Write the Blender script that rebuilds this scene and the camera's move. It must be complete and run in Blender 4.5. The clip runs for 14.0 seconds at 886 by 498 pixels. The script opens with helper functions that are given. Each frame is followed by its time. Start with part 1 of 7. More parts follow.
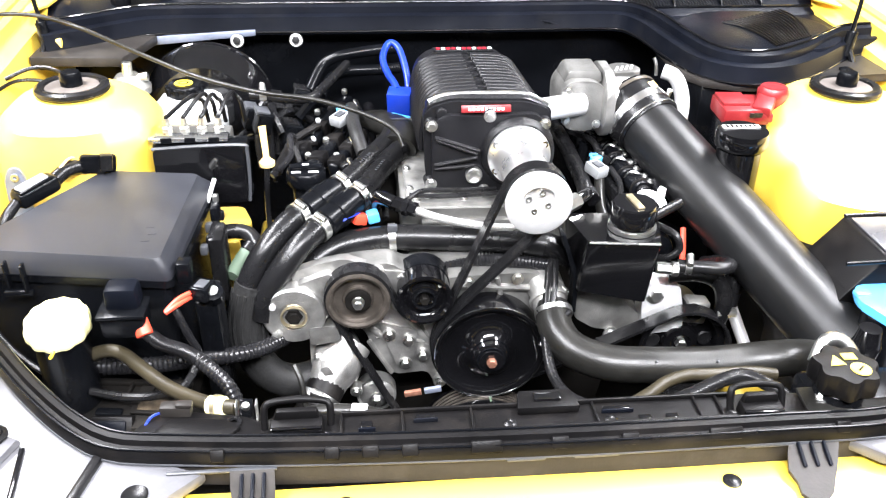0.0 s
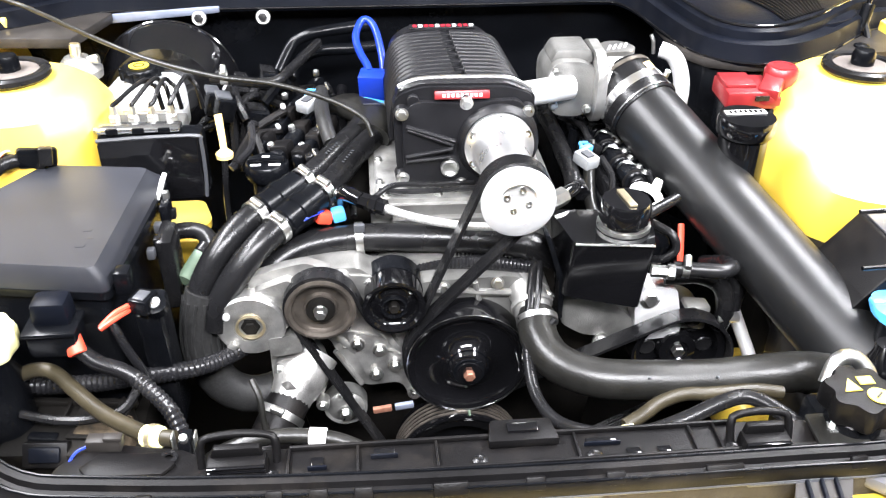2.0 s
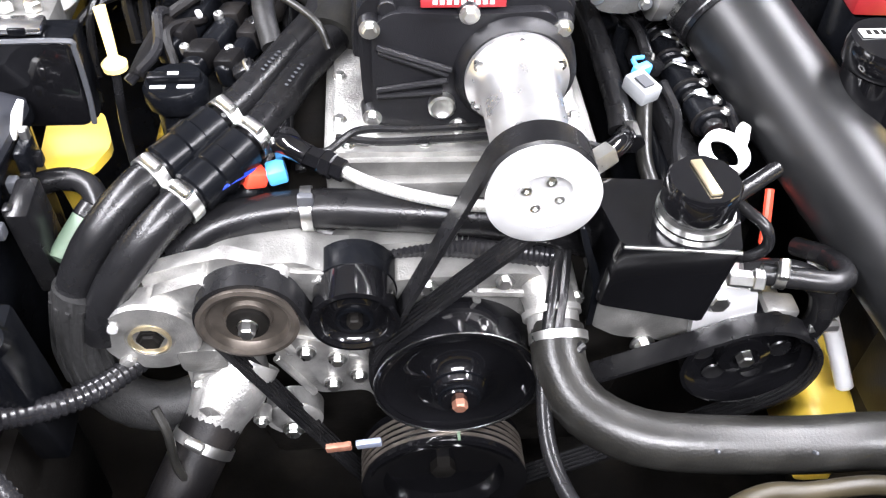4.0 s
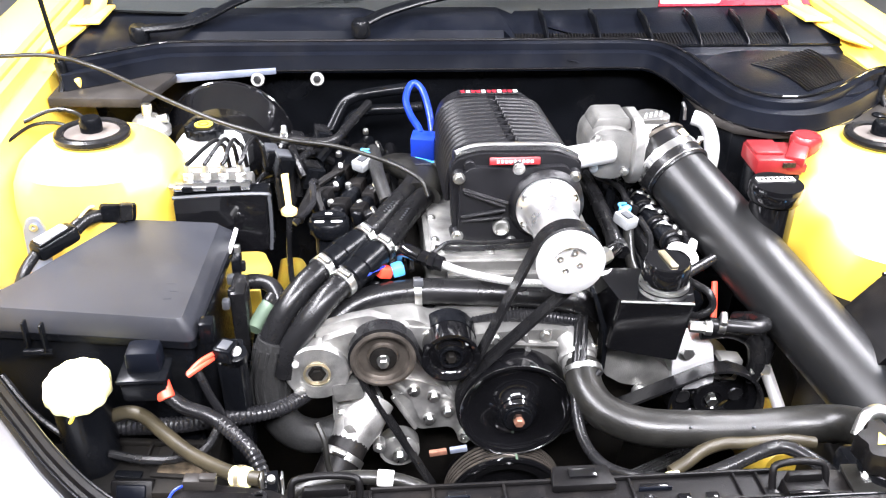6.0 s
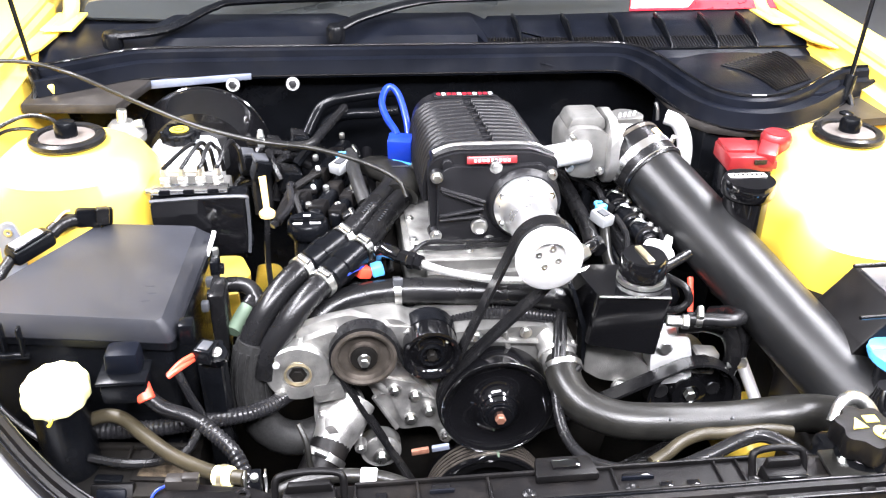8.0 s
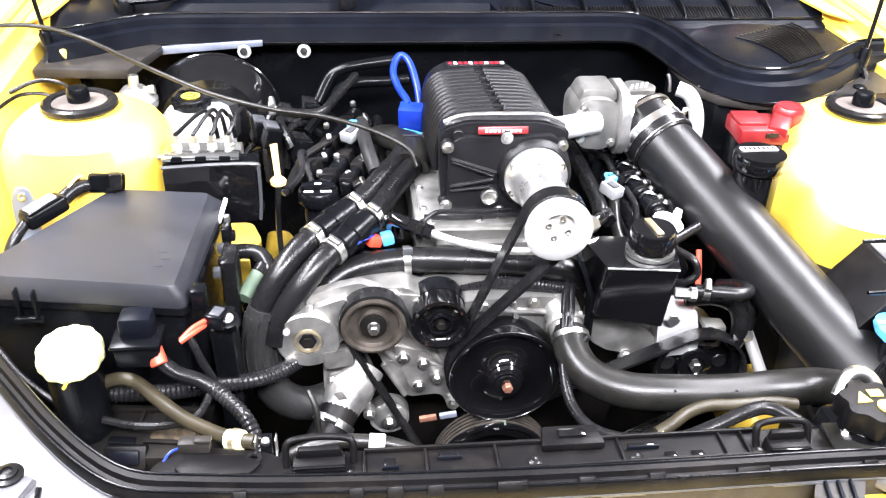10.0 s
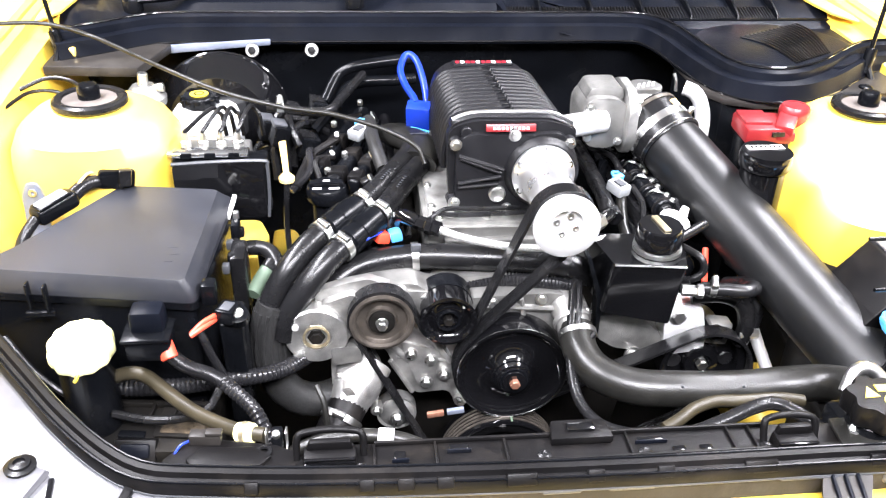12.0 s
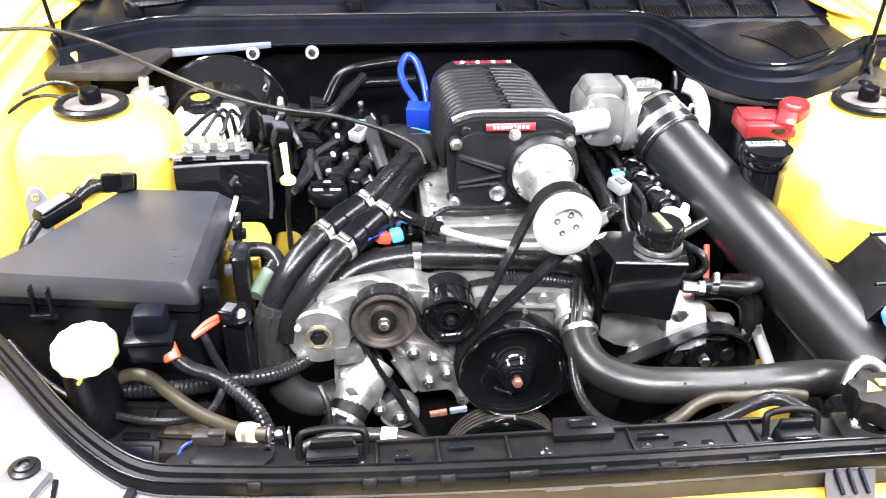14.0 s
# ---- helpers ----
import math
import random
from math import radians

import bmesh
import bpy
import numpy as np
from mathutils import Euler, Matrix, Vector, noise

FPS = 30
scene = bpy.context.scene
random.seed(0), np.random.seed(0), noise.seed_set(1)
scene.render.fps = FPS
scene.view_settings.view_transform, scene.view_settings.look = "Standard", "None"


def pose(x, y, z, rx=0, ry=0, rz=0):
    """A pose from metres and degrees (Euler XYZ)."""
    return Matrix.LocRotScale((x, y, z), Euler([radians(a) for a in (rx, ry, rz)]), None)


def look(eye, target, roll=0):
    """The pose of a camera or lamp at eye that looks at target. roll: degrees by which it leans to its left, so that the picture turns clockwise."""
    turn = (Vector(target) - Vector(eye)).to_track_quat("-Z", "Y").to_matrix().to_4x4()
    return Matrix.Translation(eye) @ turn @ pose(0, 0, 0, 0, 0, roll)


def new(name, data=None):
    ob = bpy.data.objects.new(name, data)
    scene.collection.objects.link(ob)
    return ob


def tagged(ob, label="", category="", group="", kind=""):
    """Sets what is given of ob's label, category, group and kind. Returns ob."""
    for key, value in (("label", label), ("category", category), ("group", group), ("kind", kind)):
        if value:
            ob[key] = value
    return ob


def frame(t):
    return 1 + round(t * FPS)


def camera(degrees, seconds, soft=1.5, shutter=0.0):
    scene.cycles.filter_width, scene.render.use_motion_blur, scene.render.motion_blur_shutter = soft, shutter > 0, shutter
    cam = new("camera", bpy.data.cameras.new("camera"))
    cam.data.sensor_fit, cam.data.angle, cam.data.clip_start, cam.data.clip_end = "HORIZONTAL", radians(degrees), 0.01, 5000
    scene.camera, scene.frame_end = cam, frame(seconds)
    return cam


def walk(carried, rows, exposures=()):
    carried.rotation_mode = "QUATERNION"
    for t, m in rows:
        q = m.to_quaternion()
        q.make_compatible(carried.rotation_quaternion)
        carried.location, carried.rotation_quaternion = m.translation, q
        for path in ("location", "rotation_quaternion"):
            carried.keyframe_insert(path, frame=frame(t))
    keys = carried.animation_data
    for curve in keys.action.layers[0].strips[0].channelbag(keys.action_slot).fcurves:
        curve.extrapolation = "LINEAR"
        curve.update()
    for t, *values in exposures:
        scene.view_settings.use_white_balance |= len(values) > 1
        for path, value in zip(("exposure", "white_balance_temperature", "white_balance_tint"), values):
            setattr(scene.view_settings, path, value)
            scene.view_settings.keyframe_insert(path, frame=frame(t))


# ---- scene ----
cam = camera(54.4, 14.0, soft=1.2)
PATH = [
    (0, (-0.1699, -0.1675, 1.369), (0.0133, 1.5482, 0.357), 1.1),
    (0.5, (-0.1709, -0.1674, 1.37), (0.0073, 1.5487, 0.358), 1.1),
    (1, (-0.171, -0.1684, 1.371), (0.0034, 1.55, 0.363), 1.2),
    (1.5, (-0.1661, -0.1578, 1.367), (0.0064, 1.5618, 0.361), 1.1),
    (2, (-0.1151, -0.0527, 1.345), (0.0532, 1.6291, 0.276), 0.6),
    (2.2, (-0.1046, 0.0247, 1.321), (0.0649, 1.6612, 0.183), 0.6),
    (4.3, (-0.0643, 0.3494, 1.291), (0.0744, 1.7257, -0.154), 3.1),
    (4.5, (-0.071, 0.2577, 1.307), (0.0372, 1.7609, -0.008), 2.0),
    (4.8, (-0.1183, 0.0891, 1.349), (0.0067, 1.7083, 0.182), 2.1),
    (5, (-0.1247, 0.0123, 1.373), (-0.0216, 1.6585, 0.243), 0.9),
    (5.5, (-0.1623, -0.0768, 1.405), (-0.0356, 1.6115, 0.34), 0.6),
    (6, (-0.1939, -0.1063, 1.413), (-0.025, 1.6176, 0.414), 1.3),
    (6.5, (-0.2064, -0.1243, 1.413), (-0.0101, 1.6164, 0.448), 1.6),
    (7, (-0.2069, -0.1293, 1.408), (0.0093, 1.6197, 0.462), 1.3),
    (7.5, (-0.2044, -0.1245, 1.403), (0.0201, 1.6178, 0.447), 1.5),
    (8, (-0.2021, -0.1207, 1.398), (0.0278, 1.6132, 0.427), 1.4),
    (10.3, (-0.2077, -0.1272, 1.403), (0.0012, 1.5713, 0.366), 1.9),
    (10.5, (-0.2131, -0.1318, 1.396), (0.0023, 1.5732, 0.373), 1.8),
    (11, (-0.2152, -0.1336, 1.397), (-0.005, 1.5698, 0.37), 2.1),
    (11.5, (-0.2172, -0.1334, 1.398), (-0.01, 1.5692, 0.369), 2.2),
    (12, (-0.2163, -0.1345, 1.397), (-0.009, 1.5691, 0.37), 2.0),
    (12.5, (-0.2136, -0.1378, 1.397), (-0.008, 1.569, 0.374), 1.8),
    (13, (-0.2088, -0.1402, 1.397), (-0.0061, 1.5679, 0.376), 1.4),
    (13.5, (-0.2078, -0.1403, 1.397), (-0.0111, 1.5683, 0.376), 1.2),
    (14, (-0.2118, -0.1399, 1.395), (-0.0152, 1.5676, 0.373), 1.2),
]
EXPOSURE = [(0, -0.12, 6350, 12), (2.2, -0.15, 6350, 12), (4.3, -0.2, 6300, 15), (5.5, -0.08, 6300, 15), (6.5, 0.0, 6300, 15), (14, 0.0, 6300, 15)]
walk(cam, [(t, look(eye, target, roll)) for t, eye, target, roll in PATH], EXPOSURE)

# ---- light: a closed workshop with three added lamps, none seen ----
world = bpy.data.worlds.new("workshop_air")
scene.world = world
world.use_nodes = True
world.node_tree.nodes["Background"].inputs[0].default_value = (0.9, 0.95, 1.0, 1)
world.node_tree.nodes["Background"].inputs[1].default_value = 0.014


def fill_lamp(x, y, z, sx, sy, watts, tilt=0.0, nod=0.0):
    d = bpy.data.lights.new("added_fill_lamp", "AREA")
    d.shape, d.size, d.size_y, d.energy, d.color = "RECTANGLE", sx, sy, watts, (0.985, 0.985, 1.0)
    o = new("added_fill_lamp", d)
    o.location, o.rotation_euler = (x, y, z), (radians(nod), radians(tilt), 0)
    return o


# added, unseen lamps: long ones on both sides of the car, one before it
fill_lamp(-1.25, 0.85, 2.35, 0.30, 2.2, 235, -18)
fill_lamp(1.25, 0.85, 2.35, 0.30, 2.2, 235, 18)
fill_lamp(0.0, -0.85, 2.6, 1.6, 0.4, 300, nod=24)


# ---- materials ----
def mat(name, col, rough=0.5, metal=0.0, var=0.2, scale=30.0, bump=0.05, bscale=300.0, coat=0.0, rvar=0.1, spec=0.5, dust=0.0, dustcol=(0.35, 0.33, 0.3)):
    m = bpy.data.materials.new(name)
    m.use_nodes = True
    nt = m.node_tree
    b = nt.nodes["Principled BSDF"]
    tc = nt.nodes.new("ShaderNodeTexCoord")
    big = nt.nodes.new("ShaderNodeTexNoise")
    big.inputs["Scale"].default_value, big.inputs["Detail"].default_value = scale, 5
    nt.links.new(tc.outputs["Object"], big.inputs["Vector"])
    ramp = nt.nodes.new("ShaderNodeValToRGB")
    ramp.color_ramp.elements[0].position, ramp.color_ramp.elements[1].position = 0.3, 0.72
    ramp.color_ramp.elements[0].color = (*[c * (1 - var) for c in col], 1)
    ramp.color_ramp.elements[1].color = (*[min(1, c * (1 + var)) for c in col], 1)
    nt.links.new(big.outputs["Fac"], ramp.inputs["Fac"])
    colour = ramp.outputs["Color"]
    fine = nt.nodes.new("ShaderNodeTexNoise")
    fine.inputs["Scale"].default_value, fine.inputs["Detail"].default_value = bscale, 3
    nt.links.new(tc.outputs["Object"], fine.inputs["Vector"])
    if dust:
        grime = nt.nodes.new("ShaderNodeTexNoise")
        grime.inputs["Scale"].default_value, grime.inputs["Detail"].default_value = scale * 0.6, 8
        grime.inputs["Roughness"].default_value = 0.7
        nt.links.new(tc.outputs["Object"], grime.inputs["Vector"])
        mr = nt.nodes.new("ShaderNodeMapRange")
        mr.inputs["From Min"].default_value, mr.inputs["From Max"].default_value, mr.inputs["To Max"].default_value = 0.52, 0.8, dust * 0.3
        nt.links.new(grime.outputs["Fac"], mr.inputs["Value"])
        mix = nt.nodes.new("ShaderNodeMixRGB")
        mix.inputs[2].default_value = (*dustcol, 1)
        nt.links.new(mr.outputs["Result"], mix.inputs[0])
        nt.links.new(colour, mix.inputs[1])
        colour = mix.outputs[0]
    nt.links.new(colour, b.inputs["Base Color"])
    rr = nt.nodes.new("ShaderNodeMapRange")
    rr.inputs["To Min"].default_value, rr.inputs["To Max"].default_value = max(0.02, rough - rvar), min(1, rough + rvar)
    nt.links.new(big.outputs["Fac"], rr.inputs["Value"])
    nt.links.new(rr.outputs["Result"], b.inputs["Roughness"])
    b.inputs["Metallic"].default_value, b.inputs["Specular IOR Level"].default_value = metal, spec
    b.inputs["Coat Weight"].default_value, b.inputs["Coat Roughness"].default_value = coat, 0.04
    bp = nt.nodes.new("ShaderNodeBump")
    bp.inputs["Strength"].default_value, bp.inputs["Distance"].default_value = bump, 0.001
    nt.links.new(fine.outputs["Fac"], bp.inputs["Height"])
    nt.links.new(bp.outputs["Normal"], b.inputs["Normal"])
    return m


YELLOW = mat("yellow_car_paint", (0.90, 0.61, 0.038), 0.5, coat=1.0, var=0.04, scale=4, bump=0.02, bscale=120, rvar=0.04, spec=1.0)
lacquer = YELLOW.node_tree.nodes["Principled BSDF"].inputs
lacquer["Coat Roughness"].default_value, lacquer["Coat IOR"].default_value = 0.48, 2.4
PLASTIC = mat("black_grained_plastic", (0.003, 0.0037, 0.006), 0.34, var=0.25, scale=12, bump=0.25, bscale=900, dust=0.06, spec=0.07)
SATIN = mat("black_satin_plastic", (0.0025, 0.0028, 0.0036), 0.24, var=0.3, scale=14, bump=0.08, bscale=500, dust=0.04, spec=0.13)
GLOSS = mat("black_gloss_paint", (0.003, 0.003, 0.0035), 0.10, var=0.3, scale=8, bump=0.01, rvar=0.03, coat=0.3)
CRINKLE = mat("black_crinkle_coat", (0.006, 0.006, 0.007), 0.33, var=0.2, scale=20, bump=0.35, bscale=1300, spec=0.27)
PIPEBLACK = mat("black_powder_coat", (0.006, 0.0062, 0.0065), 0.36, var=0.3, scale=7, bump=0.15, bscale=1500, rvar=0.08, dust=0.08, spec=0.32)
RUBBER = mat("black_rubber", (0.0055, 0.0055, 0.006), 0.27, var=0.3, scale=25, bump=0.2, bscale=500, dust=0.08, spec=0.25, rvar=0.08)
OLDRUBBER = mat("dusty_rubber", (0.0085, 0.0083, 0.0075), 0.33, var=0.45, scale=26, bump=0.3, bscale=400, dust=0.35, dustcol=(0.10, 0.095, 0.075), spec=0.34)
CONDUIT = mat("corrugated_conduit_plastic", (0.008, 0.008, 0.009), 0.24, var=0.2, scale=25, bump=0.1, dust=0.1, spec=0.3)
# Grime and the low bay's shade together in one near-black.
GRIMESHADE = mat("grime_and_shade_dark", (0.0055, 0.005, 0.0045), 0.6, var=0.5, scale=20, bump=0.4, bscale=150, dust=0.2, dustcol=(0.16, 0.13, 0.09), spec=0.08)
CAST = mat("cast_aluminium", (0.42, 0.416, 0.40), 0.36, metal=0.85, var=0.45, scale=28, bump=0.7, bscale=420, rvar=0.16, dust=0.9, dustcol=(0.25, 0.23, 0.2))
TRIM = mat("matt_black_trim", (0.0036, 0.0034, 0.0036), 0.42, var=0.35, scale=18, bump=0.3, bscale=500, spec=0.11, dust=0.3, dustcol=(0.12, 0.10, 0.08))
# Dusty cast aluminium, darkened so that castings behind others stay back.
CASTDARK = mat("dark_cast_aluminium", (0.20, 0.198, 0.188), 0.42, metal=0.7, var=0.38, scale=24, bump=0.6, bscale=450, dust=0.5, dustcol=(0.10, 0.09, 0.075))
MACHINED = mat("machined_aluminium", (0.82, 0.82, 0.82), 0.22, metal=1.0, var=0.06, scale=30, bump=0.06, bscale=700, rvar=0.07)
BRIGHT = mat("polished_white_metal", (0.84, 0.84, 0.84), 0.32, metal=0.65, var=0.06, scale=40, bump=0.03)
STEEL = mat("zinc_plated_steel", (0.68, 0.68, 0.66), 0.3, metal=1.0, var=0.15, scale=60, bump=0.1)
CHROME = mat("chromed_tube", (0.8, 0.8, 0.82), 0.12, metal=1.0, var=0.05, bump=0.02)
RUST = mat("worn_pulley_steel", (0.095, 0.082, 0.07), 0.42, metal=0.7, var=0.35, scale=50, bump=0.2)
BRASS = mat("yellow_zinc_steel", (0.56, 0.48, 0.32), 0.35, metal=0.9, var=0.2, scale=60)
COPPER = mat("rusty_bolt", (0.22, 0.10, 0.065), 0.55, metal=0.5, var=0.3, scale=90)
WHITE = mat("white_plastic", (0.80, 0.80, 0.78), 0.4, var=0.05, scale=30, bump=0.03)
MILKY = mat("milky_reservoir_plastic", (0.46, 0.47, 0.475), 0.35, var=0.08, scale=25, bump=0.03)
LABEL = mat("paper_label", (0.75, 0.75, 0.74), 0.6, var=0.06, scale=80)
RED = mat("red_plastic", (0.17, 0.011, 0.013), 0.35, var=0.12, scale=40)
REDLABEL = mat("red_label", (0.32, 0.012, 0.022), 0.3, var=0.1, scale=60)
ORANGE = mat("orange_wire", (0.70, 0.06, 0.028), 0.45, var=0.15, scale=60)
BLUE = mat("blue_plastic", (0.004, 0.022, 0.24), 0.35, var=0.15, scale=40)
SKYBLUE = mat("light_blue_plastic", (0.07, 0.30, 0.62), 0.35, var=0.1, scale=40)
# Gloss black shroud plastic, its bright mottled reflections painted in as grey.
SHELL = mat("reflection_grey_plastic", (0.07, 0.07, 0.076), 0.3, var=0.4, scale=9, bump=0.15, bscale=300, dust=0.5, dustcol=(0.4, 0.4, 0.4), spec=0.45)
BLUEGREY = mat("blue_grey_steel", (0.20, 0.225, 0.29), 0.35, metal=0.5, var=0.15)
PALEYELLOW = mat("yellow_plastic", (0.55, 0.43, 0.04), 0.35, var=0.06, scale=30)
CREAM = mat("translucent_cap_plastic", (0.90, 0.84, 0.42), 0.4, var=0.05, scale=30)
AMBER = mat("amber_plastic", (0.85, 0.60, 0.22), 0.35, var=0.08)
GREENISH = mat("green_grey_rubber", (0.09, 0.13, 0.09), 0.5, var=0.2)
TAN = mat("aged_hose", (0.023, 0.019, 0.011), 0.42, var=0.35, scale=30, bump=0.1, dust=0.06, spec=0.25)
BRAID = mat("braided_sleeve", (0.014, 0.014, 0.014), 0.4, var=0.5, scale=350, bump=0.6, bscale=700, spec=0.25)
STEELBRAID = mat("steel_braided_hose", (0.6, 0.6, 0.58), 0.4, metal=0.7, var=0.35, scale=500, bump=0.5, bscale=900)
SNOUT = mat("turned_aluminium", (0.72, 0.72, 0.72), 0.3, metal=0.92, var=0.08, scale=40, bump=0.05)
CRUST = mat("dirt_crusted_plastic", (0.045, 0.034, 0.022), 0.7, var=0.7, scale=90, bump=0.9, bscale=260, dust=1.0, dustcol=(0.30, 0.22, 0.13), spec=0.15)
GREY = mat("grey_trim", (0.04, 0.042, 0.047), 0.4, var=0.1)
CONCRETE = mat("workshop_floor_paint", (0.5, 0.51, 0.52), 0.35, var=0.08, scale=2.5, bump=0.05)
WALLPAINT = mat("workshop_wall_paint", (0.13, 0.13, 0.13), 0.7, var=0.05, scale=2.0)
LIDBLACK = mat("grained_lid_plastic", (0.016, 0.017, 0.021), 0.42, var=0.25, scale=9, bump=0.3, bscale=1100, spec=0.23, dust=0.2)
# Faded black plastic; reflections on skirt and corner plates are mixed into its brown-grey.
FADEDSHEEN = mat("faded_sheen_plastic", (0.020, 0.018, 0.0165), 0.4, var=0.35, scale=14, bump=0.2, bscale=300, spec=0.13, dust=0.25)
CEILINGPAINT = mat("workshop_ceiling_paint", (0.45, 0.45, 0.45), 0.7, var=0.05, scale=2.0)
GLASS = mat("dark_windscreen_glass", (0.02, 0.022, 0.022), 0.03, var=0.1, scale=5, bump=0.0, rvar=0.01, coat=1.0)


# ---- mesh tools ----
ORIGIN = {}


def finish(bm, name, material, sharp=38):
    bmesh.ops.recalc_face_normals(bm, faces=bm.faces)
    me = bpy.data.meshes.new(name)
    lim = radians(sharp)
    for f in bm.faces:
        f.smooth = True
    for e in bm.edges:
        if len(e.link_faces) == 2 and e.calc_face_angle(0) > lim:
            e.smooth = False
    bm.to_mesh(me)
    bm.free()
    me.materials.append(material)
    return me


def thing(name, at, label, category, group="", kind=""):
    e = new(name)
    e.empty_display_size = 0.02
    e.location = at
    ORIGIN[e.name] = Vector(at)
    return tagged(e, label, category, group, kind)


def part(name, bm, material, parent, label=""):
    """Links a bmesh, given in world places, as one mesh under a thing or a part."""
    o = ORIGIN[parent.name]
    bmesh.ops.translate(bm, verts=bm.verts, vec=-o)
    ob = new(name, finish(bm, name, material))
    ob.parent = parent
    ORIGIN[ob.name] = o
    return tagged(ob, label)


def structure(name, bm, material, label, category=""):
    ob = new(name, finish(bm, name, material))
    ORIGIN[ob.name] = Vector((0, 0, 0))
    return tagged(ob, label, category or name.replace("_", " "), kind="structure")


def frame_of(axis):
    a = Vector(axis).normalized()
    u = a.orthogonal().normalized() if abs(a.z) > 0.95 else Vector((0, 0, 1)).cross(a).normalized()
    return a, u, a.cross(u)


def box(c, s, bevel=0.003, rot=(0, 0, 0), bm=None, taper=1.0, seg=2):
    bm = bm or bmesh.new()
    r = bmesh.ops.create_cube(bm, size=1)
    for v in r["verts"]:
        k = taper if v.co.z > 0 else 1.0
        v.co = Vector((v.co.x * s[0] * k, v.co.y * s[1] * k, v.co.z * s[2]))
    vs = list(r["verts"])
    if bevel:
        es = {e for v in vs for e in v.link_edges}
        out = bmesh.ops.bevel(bm, geom=list(es), offset=min(bevel, min(s) * 0.45), segments=seg, affect="EDGES", profile=0.5)
        vs = list({v for f in out["faces"] for v in f.verts} | {v for v in vs if v.is_valid})
        grow = set(vs)
        stack = list(vs)
        while stack:
            v = stack.pop()
            for e in v.link_edges:
                w = e.other_vert(v)
                if w not in grow:
                    grow.add(w)
                    stack.append(w)
        vs = list(grow)
    m = pose(c[0], c[1], c[2], *rot)
    bmesh.ops.transform(bm, matrix=m, verts=vs)
    return bm


def lathe(prof, origin, axis, seg=32, bm=None):
    """Turns rows of (radius, height) round the axis."""
    bm = bm or bmesh.new()
    a, u, w = frame_of(axis)
    o = Vector(origin)
    rings = []
    for r, h in prof:
        if r < 1e-6:
            rings.append([bm.verts.new(o + a * h)])
        else:
            rings.append([bm.verts.new(o + a * h + (u * math.cos(t) + w * math.sin(t)) * r) for t in (2 * math.pi * i / seg for i in range(seg))])
    for p, q in zip(rings, rings[1:]):
        for i in range(seg):
            j = (i + 1) % seg
            if len(p) == 1 and len(q) > 1:
                bm.faces.new((p[0], q[i], q[j]))
            elif len(q) == 1 and len(p) > 1:
                bm.faces.new((p[i], p[j], q[0]))
            elif len(p) > 1:
                bm.faces.new((p[i], p[j], q[j], q[i]))
    return bm


def rod(p, q, r, r2=None, seg=16, bm=None, edge=0.12):
    p, q = Vector(p), Vector(q)
    h = (q - p).length
    r2 = r if r2 is None else r2
    e, e2 = r * edge, r2 * edge
    return lathe([(0, 0), (r - e, 0), (r, min(e, h * 0.3)), (r2, h - min(e2, h * 0.3)), (r2 - e2, h), (0, h)], p, q - p, seg, bm)


def spline(pts, step):
    pts = [Vector(p) for p in pts]
    ext = [2 * pts[0] - pts[1], *pts, 2 * pts[-1] - pts[-2]]
    raw = []
    for i in range(1, len(ext) - 2):
        a, b, c, d = ext[i - 1:i + 3]
        for k in range(14):
            t = k / 14
            raw.append(0.5 * ((2 * b) + (c - a) * t + (2 * a - 5 * b + 4 * c - d) * t * t + (3 * b - a - 3 * c + d) * t ** 3))
    raw.append(pts[-1])
    total = sum((q - p).length for p, q in zip(raw, raw[1:]))
    n = max(2, round(total / step))
    out, acc, goal, k = [raw[0]], 0.0, total / n, 1
    for p, q in zip(raw, raw[1:]):
        l = (q - p).length
        while l > 0 and acc + l >= goal * k - 1e-9 and k < n:
            out.append(p.lerp(q, (goal * k - acc) / l))
            k += 1
        acc += l
    out.append(raw[-1])
    return out


def tube(pts, r, seg=12, ribs=0.0, pitch=0.006, bm=None, step=None, r2=None, flat=1.0):
    """A hose along a smooth path; ribs: depth of its corrugation, as a share of the radius."""
    bm = bm or bmesh.new()
    path = spline(pts, pitch / 2 if ribs else (step or max(0.004, r * 0.7)))
    rings, u = [], None
    for i, p in enumerate(path):
        d = (path[min(i + 1, len(path) - 1)] - path[max(i - 1, 0)]).normalized()
        u = frame_of(d)[1] if u is None else (u - d * u.dot(d)).normalized()
        w = d.cross(u)
        k = r if r2 is None else r + (r2 - r) * i / (len(path) - 1)
        k *= 1 - ribs if (ribs and i % 2) else 1
        rings.append([bm.verts.new(p + (u * math.cos(t) + w * math.sin(t) * flat) * k) for t in (2 * math.pi * j / seg for j in range(seg))])
    for a, b in zip(rings, rings[1:]):
        for i in range(seg):
            j = (i + 1) % seg
            bm.faces.new((a[i], a[j], b[j], b[i]))
    bm.faces.new(rings[0])
    bm.faces.new(rings[-1])
    return bm


